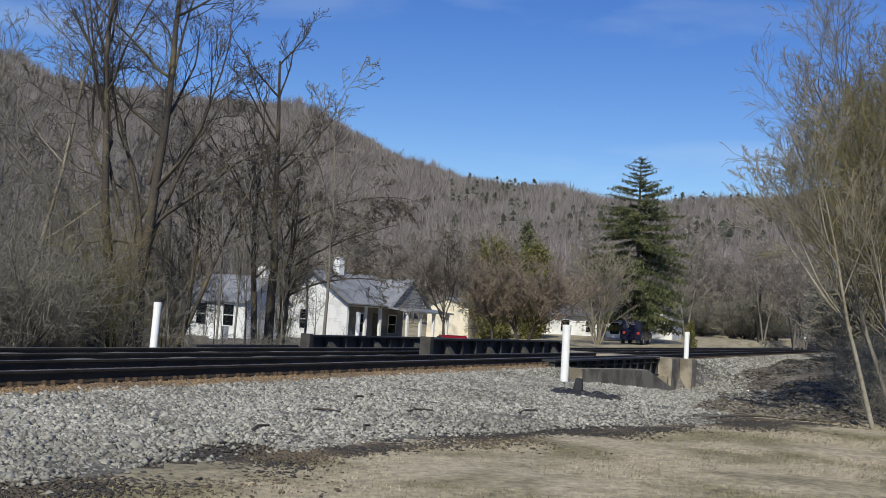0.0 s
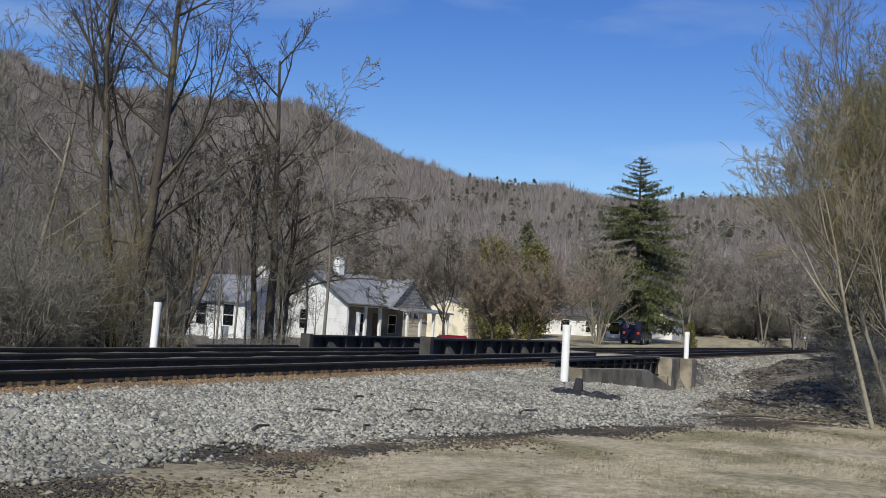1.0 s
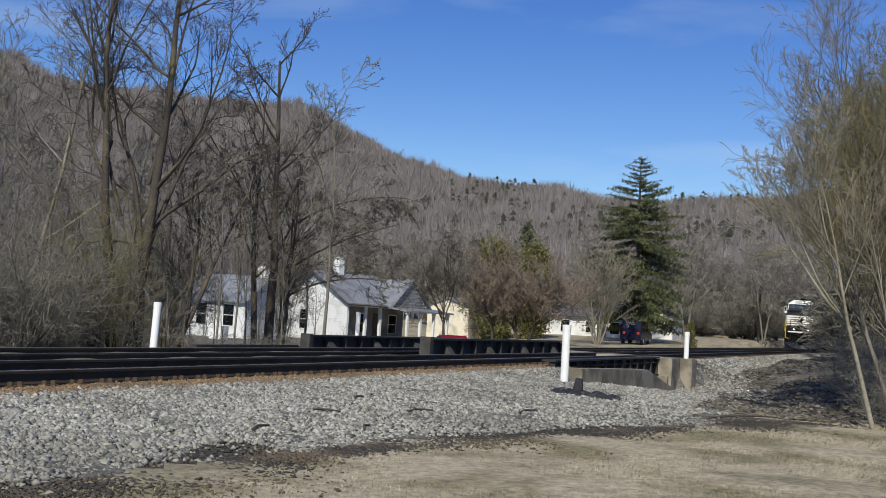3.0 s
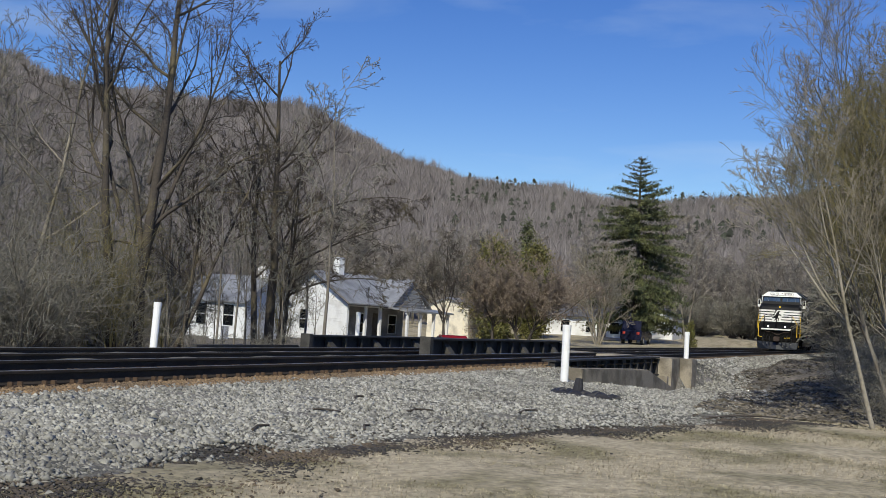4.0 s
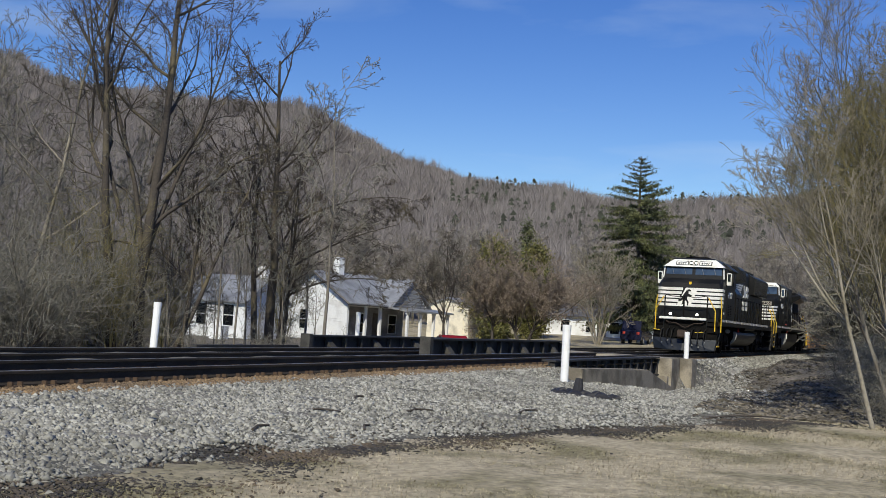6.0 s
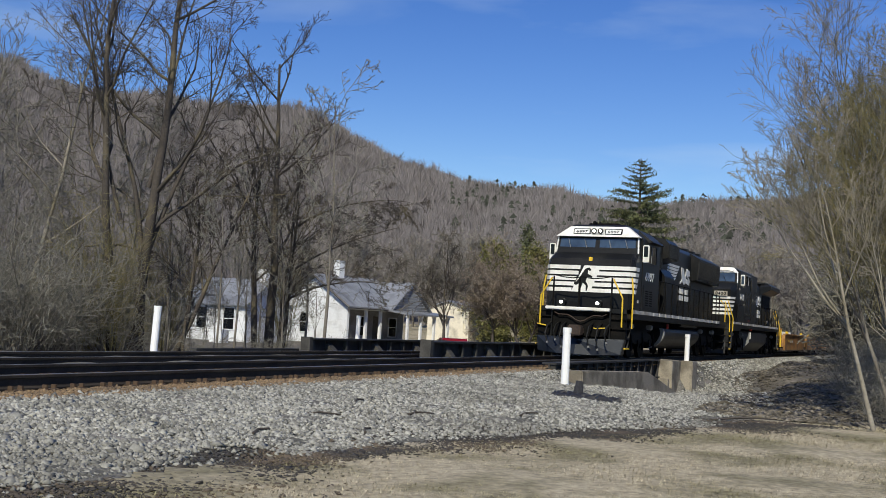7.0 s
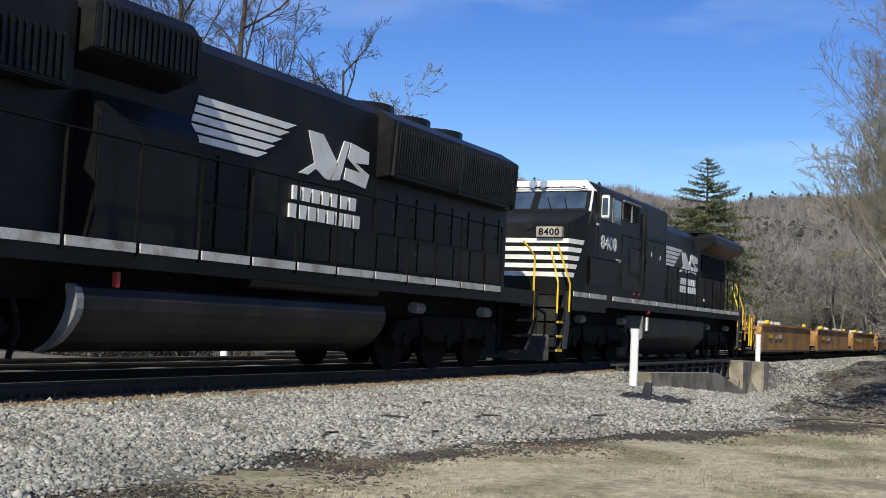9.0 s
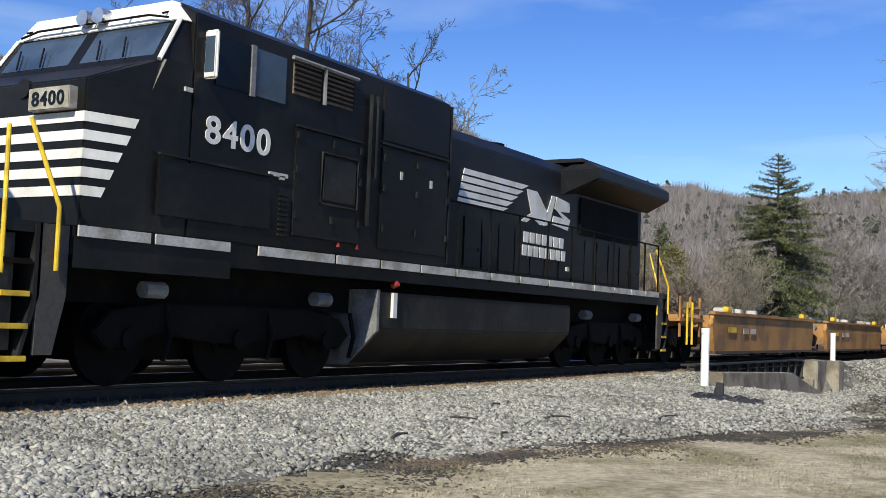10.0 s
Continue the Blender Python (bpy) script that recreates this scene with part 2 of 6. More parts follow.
def raw_mesh(name, verts, faces, material, smooth=False):
    """A mesh from arrays: faces all of one corner count."""
    me = bpy.data.meshes.new(name)
    verts, faces = np.asarray(verts, np.float32), np.asarray(faces, np.int32)
    k = faces.shape[1]
    me.vertices.add(len(verts)), me.loops.add(faces.size), me.polygons.add(len(faces))
    me.vertices.foreach_set("co", verts.ravel())
    me.loops.foreach_set("vertex_index", faces.ravel())
    me.polygons.foreach_set("loop_start", np.arange(0, faces.size, k, dtype=np.int32))
    me.update(calc_edges=True)
    if smooth:
        me.polygons.foreach_set("use_smooth", np.ones(len(faces), bool))
    me.materials.append(material)
    return me


def thing(name, label, category, group="", at=None):
    ob = new(name)
    ob.empty_display_size = 0.3
    if at is not None:
        ob.matrix_basis = at
    return tagged(ob, label, category, group)


def glyph(name, text, material):
    """One letter of the built-in font as a mesh that fills a unit square."""
    cu = bpy.data.curves.new(name, "FONT")
    cu.body, cu.size, cu.extrude, cu.offset = text, 1.0, 0.005, 0.02
    tmp = bpy.data.objects.new(name, cu)
    scene.collection.objects.link(tmp)
    me = bpy.data.meshes.new_from_object(tmp.evaluated_get(bpy.context.evaluated_depsgraph_get()))
    bpy.data.objects.remove(tmp)
    bpy.data.curves.remove(cu)
    co = np.array([v.co for v in me.vertices])
    lo, hi = co.min(0), co.max(0)
    me.transform(Matrix.Diagonal((1 / (hi[0] - lo[0]), 1 / (hi[1] - lo[1]), 1, 1)) @ Matrix.Translation((-lo[0], -lo[1], 0)))
    me.materials.clear()
    me.materials.append(material)
    return me


def words(name, text, wide, high, material, parent, at, label=""):
    """A row of letters of that width and height, centred on the pose, each a part."""
    step = wide / len(text)
    for i, letter in enumerate(text):
        ob = new(name, glyph(name, letter, material))
        ob.matrix_basis = at @ Matrix.Translation((-wide / 2 + i * step + 0.06 * step, 0, 0)) @ Matrix.Diagonal((step * 0.86, high, 1, 1))
        ob.parent = parent
        if label:
            tagged(ob, label)


def smooth01(a, b, x):
    t = np.clip((np.asarray(x, float) - a) / (b - a), 0, 1)
    return t * t * (3 - 2 * t)

# ---- ground ----
RIDGE_AZ = [-180, -60, -30, -10, 4, 6.6, 9.4, 12.2, 16.2, 18, 20.9, 23.9, 26.3, 28.8, 31.2, 33.6, 38.7, 43.1, 47, 55, 70, 100, 180]
RIDGE_EL = [1, 3, 5, 6.4, 6.3, 6.1, 5.9, 5.5, 5.75, 5.95, 6.25, 6.55, 7.1, 8.4, 9.4, 9.65, 9.6, 9.6, 10.5, 10.5, 9, 5, 1]


def toe(x):
    """Where the near ballast slope meets the lawn."""
    return np.interp(x, [-30, 5.8, 8.6, 12.2, 14, 16.6, 18.8, 24, 32], [5.9, 5.9, 5.8, 5.2, 4.4, 3.4, 2.2, 0.5, -1.0])


def bed_edge(x):
    """The outer edge of the crushed stone on the camera's side."""
    return np.where(np.asarray(x) < 17.5, toe(x), np.interp(x, [17.5, 24, 30, 43, 47, 330], [2.9, 3.2, 4.2, 5.6, 6.6, 6.9]))


def channel(x):
    return smooth01(20, 40, x) * (1 - smooth01(43.5, 50, x))


def ground_z(x, y):
    """The natural ground under everything."""
    x, y = np.asarray(x, float), np.asarray(y, float)
    r, az = np.hypot(x, y), np.degrees(np.arctan2(y, x))
    z = np.where(y > 13, -0.55 - 0.7 * smooth01(30, 75, r) * smooth01(17, 24, az), -0.5)
    z = z + 1.15 * smooth01(70, 150, r) * smooth01(12, 17, y)
    z = z - 0.85 * channel(x) * smooth01(1.0, 6.5, y) * (1 - smooth01(40, 70, y))
    bank = smooth01(21, 32, x) * (1 - smooth01(90, 130, x)) * (1 - smooth01(-1.0, 0.25, y - bed_edge(x))) * smooth01(-6, 0.5, y)
    z = z + 0.42 * bank * (1 + 0.25 * np.sin(x * 0.9) * np.sin(y * 1.3 + 0.5 * x))
    el = np.interp(az, RIDGE_AZ, RIDGE_EL)
    top = 620.0
    h = top * np.tan(np.radians(el))
    rise = smooth01(150, top + 60, r) ** 0.85
    fold = 1 + 0.06 * np.sin(az * 0.9 + r * 0.008) * smooth01(150, 300, r)
    return z + h * rise * np.where(r < 520, fold, 1) * (1 - 0.5 * smooth01(top + 80, 1400, r))


def bed_z(x, y):
    """The top of the crushed stone under both tracks and on their slopes."""
    x, y = np.asarray(x, float), np.asarray(y, float)
    t = toe(np.minimum(x, 17.5))
    u = np.clip((y - t) / (8.95 - t), 0, 1)
    z = -0.53 + 0.32 * u ** 0.8
    z = z - 0.9 * channel(x) * smooth01(3.0, 6.5, y) * (1 - smooth01(8.2, 8.9, y)) - 1.3 * channel(x) * smooth01(28.6, 29, x) * (1 - smooth01(40.6, 41, x)) * smooth01(8.2, 8.9, y)
    z = np.where(x > 43, np.minimum(z, -0.22 - 0.75 * np.clip((8.9 - y) / 2.2, 0, 1)), z)
    far = np.clip((y - 16.8) / 1.6, 0, 1)
    return z - 0.6 * far


def build_ground():
    rings = np.concatenate([[0.0, 0.3, 0.7], 1.2 * 1.032 ** np.arange(226)])
    az = np.radians(np.unique(np.concatenate([np.arange(-180, -12, 3), np.arange(-12, 62, 0.4), np.arange(62, 180, 3)])))
    R, A = np.meshgrid(rings, az, indexing="ij")
    X, Y = R * np.cos(A), R * np.sin(A)
    Z = ground_z(X, Y)
    for i in range(0, R.shape[0]):
        if rings[i] < 120:
            Z[i] += 0.02 * np.sin(X[i] * 1.7 + 1) * np.sin(Y[i] * 1.3)
    inside = (Y > bed_edge(X) + 0.25) & (Y < 17.6) & (X > -70) & (X < 330)
    Z = np.where(inside, np.minimum(Z, bed_z(X, Y) - 0.12), Z)
    n = len(az)
    v = np.stack([X, Y, Z], -1).reshape(-1, 3)
    i, j = np.meshgrid(np.arange(len(rings) - 1), np.arange(n), indexing="ij")
    q = (j + 1) % n
    f = np.stack([i * n + j, (i + 1) * n + j, (i + 1) * n + q, i * n + q], -1).reshape(-1, 4)
    me = raw_mesh("ground", v, f, M["lawn"], True)
    me.materials.append(M["hill"])
    me.materials.append(M["litter"])
    c = v[f].mean(1)
    r = np.hypot(c[:, 0], c[:, 1])
    wob = np.array([noise.noise(Vector((p[0] * 0.35, p[1] * 0.35, 0))) for p in c])
    slot = np.where(r > 165, 1, 0)
    slot[(c[:, 0] > 19.5) & (c[:, 0] < 130) & (c[:, 1] < 7.3 + wob) & (c[:, 1] > -9) & (c[:, 1] - 0.8 * wob > 3.2 - (c[:, 0] - 19.5) * 0.9)] = 2
    slot[(c[:, 1] > 19 + wob) & (np.degrees(np.arctan2(c[:, 1], c[:, 0])) > 27.5) & (r < 165)] = 2
    me.polygons.foreach_set("material_index", slot.astype(np.int32))
    ob = new("ground", me)
    tagged(ob, "dormant tan lawn running into leaf litter and wooded hillside", "ground", kind="structure")


def build_bed():
    xs = np.unique(np.concatenate([np.arange(-70, 0, 2), np.arange(0, 60, 0.3), np.arange(60, 330, 2.5)]))
    us = np.linspace(0, 1, 46)
    V = []
    for x in xs:
        t = float(bed_edge(x))
        y = t + us * (18.4 - t)
        z = bed_z(np.full_like(y, x), y)
        z = z + 0.03 * np.sin(3.1 * x + 2.3 * y) * np.sin(1.9 * y - x)
        V.append(np.stack([np.full_like(y, x), y, z], -1))
    V = np.array(V)
    a, b = V.shape[:2]
    i, j = np.meshgrid(np.arange(a - 1), np.arange(b - 1), indexing="ij")
    f = np.stack([i * b + j, (i + 1) * b + j, (i + 1) * b + j + 1, i * b + j + 1], -1).reshape(-1, 4)
    ob = new("ballast_bed", raw_mesh("ballast_bed", V.reshape(-1, 3), f, M["ballast"], True))
    tagged(ob, "grey crushed-stone ballast sloping from the rails to the lawn", "ballast", kind="structure")


def scatter_stones(name, count, inside, size, label, material, seed, flat=0.7):
    """Loose stones as one object, each an uneven octahedron."""
    rng = np.random.default_rng(seed)
    pts = inside(rng, count)
    n = len(pts)
    base = np.array([(1, 0, 0), (-1, 0, 0), (0, 1, 0), (0, -1, 0), (0, 0, 1), (0, 0, -1)], float)
    v = base[None] * rng.uniform(0.6, 1.25, (n, 6, 1)) + rng.normal(0, 0.2, (n, 6, 3))
    v *= (size * rng.lognormal(0, 0.33, n))[:, None, None]
    a = rng.uniform(0, 6.28, n)
    t = rng.uniform(-0.5, 0.5, n)
    ca, sa, ct, st = np.cos(a), np.sin(a), np.cos(t), np.sin(t)
    x, y, z = v[..., 0], v[..., 1], v[..., 2] * flat
    x, z = x * ct[:, None] - z * st[:, None], x * st[:, None] + z * ct[:, None]
    x, y = x * ca[:, None] - y * sa[:, None], x * sa[:, None] + y * ca[:, None]
    v = np.stack([x, y, z], -1) + pts[:, None]
    tri = np.array([(0, 2, 4), (2, 1, 4), (1, 3, 4), (3, 0, 4), (2, 0, 5), (1, 2, 5), (3, 1, 5), (0, 3, 5)])
    f = (tri[None] + 6 * np.arange(n)[:, None, None]).reshape(-1, 3)
    ob = new(name, raw_mesh(name, v.reshape(-1, 3), f, material))
    return tagged(ob, label, "gravel", kind="stuff")


def near_slope(rng, count):
    x = 4.5 + 26 * rng.random(count * 2) ** 1.5
    t = toe(np.minimum(x, 17.5)) - 0.25
    y = t + (9.35 - t) * rng.random(count * 2) ** 0.8
    edge = np.array([noise.noise(Vector((a * 0.5, b * 0.8, 3))) for a, b in zip(x, y)])
    keep = (y > t + 0.55 + 0.8 * edge) | (rng.random(count * 2) < 0.12)
    x, y = x[keep][:count], y[keep][:count]
    return np.stack([x, y, np.maximum(bed_z(x, y), -0.55) * (x < 18) + bed_z(x, y) * (x >= 18) + 0.012], -1)


def crib(rng, count):
    x = 2 + 42 * rng.random(count) ** 1.3
    y = 9.0 + 0.72 * rng.random(count)
    return np.stack([x, y, -0.18 - 0.06 * np.clip(9.3 - y, 0, 1)], -1)


def far_slope(rng, count):
    x = 28 + 70 * rng.random(count) ** 1.7
    y = np.where(x < 44, 4.5, 6.6) + rng.random(count) * np.where(x < 44, 3.9, 2.5)
    return np.stack([x, y, bed_z(x, y) + 0.02], -1)


def bank_top(rng, count):
    x = 20.5 + 45 * rng.random(count) ** 1.6
    y = bed_edge(x) + 0.9 - 6.0 * rng.random(count) ** 1.3
    return np.stack([x, y, np.where(y > bed_edge(x) - 0.1, np.maximum(ground_z(x, y) - 0.1, bed_z(x, y)), ground_z(x, y)) + 0.015], -1)


def toe_band(rng, count):
    x = 4 + 16 * rng.random(count)
    t = toe(x)
    y = t + rng.normal(0.1, 0.42, count) * (1 + 0.5 * np.sin(x * 1.1))
    return np.stack([x, y, np.maximum(ground_z(x, y), bed_z(x, y)) + 0.005], -1)


def lawn_patch(rng, count):
    x = 4.5 + 22 * rng.random(count) ** 1.4
    y = -3.5 + (toe(x) + 0.3 + 3.5) * rng.random(count)
    ok = (y < toe(x) + 0.25)
    return x[ok], y[ok]


def build_grass(count=150000):
    rng = np.random.default_rng(5)
    x, y = lawn_patch(rng, count)
    n = len(x)
    clump = np.array([noise.noise(Vector((a * 0.7, b * 0.7, 9))) for a, b in zip(x, y)])
    edge = np.clip((toe(x) - y) / 0.8, 0.1, 1)
    hgt = 0.62 * (0.02 + 0.03 * rng.random(n) + 0.02 * np.clip(clump, -0.5, 1)) * (0.5 + 0.5 * edge)
    a, lean = rng.uniform(0, 6.28, n), rng.uniform(0.5, 2.2, n)
    wdt = 0.002 + x * 0.00016
    z = ground_z(x, y) + 0.0
    dx, dy = np.cos(a), np.sin(a)
    v = np.stack([np.stack([x - dy * wdt, y + dx * wdt, z], -1), np.stack([x + dy * wdt, y - dx * wdt, z], -1), np.stack([x + dx * lean * hgt, y + dy * lean * hgt, z + hgt], -1)], 1)
    f = np.arange(3 * n).reshape(-1, 3)
    tagged(new("grass", raw_mesh("grass", v.reshape(-1, 3), f, M["blade"])), "short dry tan winter grass of the lawn", "grass", kind="stuff")


# ---- track ----
RAIL = [(-0.07, -0.17), (0.07, -0.17), (0.07, -0.155), (0.015, -0.135), (0.012, -0.045), (0.036, -0.035), (0.036, -0.006), (0.03, -0.001), (-0.03, -0.001), (-0.036, -0.006), (-0.036, -0.035), (-0.012, -0.045), (-0.015, -0.135), (-0.07, -0.155)]


def build_track(name, centre, z, label):
    track = thing(name, label, "railway track", "railway tracks", pose(0, centre, z))
    track["kind"] = "structure"
    for side in (-0.755, 0.755):
        rail = part("rail", Shape().prism([(side + a, b) for a, b in RAIL], -70, 330, "x"), M["rail"], track)
        part("rail_head", Shape().box(-70, 330, side - 0.027, side + 0.027, -0.001, 0.003), M["railhead"], rail, "polished steel running surface")
    tie_mesh = Shape().box(-0.11, 0.11, -1.3, 1.3, -0.37, -0.185).mesh("tie", 0.012)
    tie_mesh.materials.append(M["tie"])
    rng = random.Random(3)
    plate = Shape()
    plate.box(-0.1, 0.1, -0.2, 0.2, -0.185, -0.162)
    for sx in (-0.075, 0.075):
        for sy in (-0.13, 0.13):
            plate.box(sx - 0.014, sx + 0.014, sy - 0.035, sy + 0.035, -0.165, -0.115)
    plate_mesh = plate.mesh("tie_plate")
    plate_mesh.materials.append(M["rust"])
    x = -4.0
    while x < 112:
        xx = x + rng.uniform(-0.03, 0.03)
        tie = part("tie", tie_mesh, None, track, at=pose(xx, rng.uniform(-0.06, 0.06), 0, 0, 0, rng.uniform(-1.2, 1.2)))
        if x < 42:
            for side in (-0.755, 0.755):
                part("tie_plate", plate_mesh, None, track, at=pose(xx, side, 0, 0, 0, rng.uniform(-1, 1)))
        x += 0.51
    return track


# ---- bridge ----
def build_girder(x0, x1, y, top, bottom, label, knees):
    """A plate girder with flanges, stiffeners and knee braces on the camera's side."""
    g = thing("bridge_girder", label, "bridge girder", "girders of the bridge", pose(0, y, 0))
    part("web", Shape().box(x0, x1, -0.02, 0.02, bottom, top - 0.03), M["girder"], g)
    part("top_flange", Shape().box(x0, x1, -0.2, 0.2, top - 0.03, top + 0.02), M["girder"], g)
    part("bottom_flange", Shape().box(x0, x1, -0.2, 0.2, bottom - 0.04, bottom), M["girder"], g)
    n = max(2, round((x1 - x0) / 1.05))
    for i in range(n + 1):
        x = x0 + 0.1 + (x1 - x0 - 0.2) * i / n
        if knees and i % 3 == 1:
            s = Shape().prism([(-0.02, top - 0.05), (-0.75, bottom), (-0.02, bottom)], x - 0.15, x + 0.15, "x")
            part("knee_brace", s, M["girdergrey"], g)
        else:
            part("stiffener", Shape().box(x - 0.05, x + 0.05, -0.16, -0.02, bottom, top - 0.05), M["girdergrey"], g)
    if knees:
        part("end_post", Shape().box(x0 - 0.2, x0 - 0.02, -0.2, 0.12, bottom - 0.3, top + 0.06), M["girdergrey"], g)
    return g


def build_bridge():
    build_girder(28.9, 39.6, 17.3, 0.16, -0.6, "black through girder beyond the far track with knee braces", True)
    build_girder(27.7, 39.6, 12.75, 0.33, -0.6, "black through girder between the two tracks with knee braces", True)
    build_girder(27.6, 39.68, 9.15, -0.02, -0.62, "black deck girder carrying the near track over the ditch", False)
    ab = thing("bridge_abutment", "weathered tan concrete abutment and buttress under the near track", "abutment")
    part("wall", Shape().prism([(39.7, -2.6), (41.9, -2.6), (41.9, -0.04), (39.75, -0.04)], 8.52, 17.6, "y"), M["concrete"], ab, bevel=0.03)
    part("bearing_ledge", Shape().box(39.45, 39.69, 8.6, 17.5, -2.5, -0.68), M["concrete"], ab, bevel=0.02)
    part("pillar", Shape().prism([(41.15, -2.6), (42.05, -2.6), (42.0, -0.04), (41.2, -0.04)], 8.08, 8.66, "y"), M["concrete"], ab, bevel=0.03)
    part("flank", Shape().prism([(42.07, -2.6), (43.4, -2.6), (43.3, -0.1), (42.03, -0.06)], 8.3, 17.6, "y"), M["concrete"], ab, bevel=0.03)
    part("footing", Shape().hexa([(41.6, 7.5, -2.4), (43.6, 7.3, -2.4), (43.6, 8.28, -2.4), (41.6, 8.06, -2.4)], [(42.05, 7.85, -1.22), (43.0, 7.7, -1.4), (43.2, 8.28, -1.2), (42.05, 8.06, -1.2)]), M["concrete"], ab, bevel=0.05)
    ab2 = thing("bridge_wingwall", "low weathered concrete wingwall sloping down to the ditch", "wingwall")
    part("wall", Shape().prism([(27.0, -1.6), (39.4, -2.0), (39.4, -1.25), (34.2, -0.3), (27.0, -0.14)], 8.05, 8.5, "y"), M["concrete"], ab2, bevel=0.03)
    part("backwall", Shape().box(26.4, 27.5, 8.52, 17.6, -2.0, -0.35), M["concrete"], ab2, bevel=0.03)


def build_post(x, y, z, height, lean, label):
    post = thing("marker_post", label, "marker post", "white marker posts at the bridge", pose(x, y, z, 0, lean, 0))
    r = 0.092
    s = Shape().rod([(0, 0, -0.3), (0, 0, height - 0.12)], r, 14)
    part("shaft", s, M["pvc"], post, smooth=False)
    part("cap", Shape().rod([(0, 0, height - 0.12), (0, 0, height - 0.015), (0, 0, height)], r + 0.008, 14), M["pvc"], post)


def build_scraps():
    rng = random.Random(8)
    pile = Shape()
    for i in range(40):
        a, d = rng.uniform(0, 6.28), rng.random() ** 0.7
        x, y, w = 0.25 * math.cos(a) * d, -0.75 * math.sin(a) * d, rng.uniform(0.05, 0.16)
        pile.hexa([(x - w, y - w * 1.3, 0), (x + w, y - w, 0), (x + w, y + w * 1.4, 0), (x - w, y + w, 0)],
                  [(x - w * .5, y - w * .4, w * rng.uniform(.3, .9)), (x + w * .6, y - w * .5, w * .4), (x + w * .3, y + w * .5, w * .7), (x - w * .4, y + w * .5, w * .5)])
    ob = part("torn_tarp", pile, M["rope"], at=pose(19.6, 5.9, float(bed_z(19.6, 5.9)) + 0.0, 0, 0, 12))
    tagged(ob, "torn black plastic tarp crumpled on the ballast", "tarp")
    stump = Shape().rod([(0, 0, -0.1), (0.02, -0.02, 0.12), (0.05, -0.03, 0.3)], 0.12, 7, 0.07)
    tagged(part("stump", stump, M["rope"], at=pose(19.75, 5.98, float(bed_z(19.75, 5.98)))), "short charred stump beside a white marker post", "stump")
    for x, y, l, a in ((12.1, 6.95, 0.45, -60), (10.2, 6.6, 0.5, 10), (13.6, 6.3, 0.5, -25), (11.6, 6.05, 0.4, 20), (13.9, 7.4, 0.35, 5), (15.5, 5.4, 0.6, -10), (19.6, 2.9, 1.6, -35), (18, 4.4, 0.5, 20)):
        k = l / 2
        s = Shape().rod([(-k, 0, 0.02), (-k * .2, 0.03, 0.05), (k * .5, -0.02, 0.045), (k, 0.02, 0.03)], 0.018, 5, 0.009)
        tagged(part("stick", s, M["darkbark"], at=pose(x, y, float(max(bed_z(x, y), ground_z(x, y))), 0, 0, a)), "dark broken stick lying on the ballast", "stick", "sticks on the ballast")


build_ground()
build_bed()
scatter_stones("ballast_stones", 76000, near_slope, 0.027, "loose grey crushed ballast stones", M["stone"], 1)
scatter_stones("ballast_stones_by_ditch", 16000, far_slope, 0.05, "loose grey ballast stones spilling to the ditch", M["stone"], 2)
scatter_stones("crib_stones", 26000, crib, 0.021, "rust-stained stones between the near ties", M["rusty"], 6)
scatter_stones("cinders", 22000, toe_band, 0.021, "dark cinders and soil along the lawn's edge", M["soil"], 3, 0.35)
scatter_stones("leaf_litter", 20000, bank_top, 0.06, "brown leaf litter and rubble on the bank", M["litter"], 4, 0.3)
build_grass()
build_track("railway_track_near", TRACK, 0.0, "near railway track on creosoted ties and rusty tie plates")
build_track("railway_track_far", TRACK2, -0.1, "far railway track on creosoted ties")
build_bridge()
build_post(23.85, 7.52, -0.26, 1.2, 0.3, "white plastic marker post with a cap beside scrap")
build_post(41.65, 8.4, -0.04, 1.0, 0, "white plastic marker post on the concrete abutment")
build_post(21.55, 17.2, -0.3, 1.2, 2.5, "leaning white plastic marker post beyond the far track")
build_post(39.6, 21.4, float(ground_z(39.6, 21.4)), 0.96 - float(ground_z(39.6, 21.4)), 1.5, "white plastic marker post behind the far girder")
tagged(part("timber_curb", Shape().box(25.0, 30.4, -0.12, 0.12, -0.3, 0.14), M["girder"], at=pose(0, 18.6, -0.35), bevel=0.02), "dark timber curb beside the far track at the bridge", "curb")
build_scraps()

# ---- train ----
# A unit's own space: x runs back from its front, y is away from the camera's side when negative no more than half its width, z up from the rail heads.
def wheelset(parent, x):
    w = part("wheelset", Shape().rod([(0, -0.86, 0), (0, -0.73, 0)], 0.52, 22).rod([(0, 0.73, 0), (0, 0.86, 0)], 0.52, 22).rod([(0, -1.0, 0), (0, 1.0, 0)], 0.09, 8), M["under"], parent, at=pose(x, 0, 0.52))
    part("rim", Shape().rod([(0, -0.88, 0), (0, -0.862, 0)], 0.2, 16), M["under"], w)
    return w


SPINNING = []


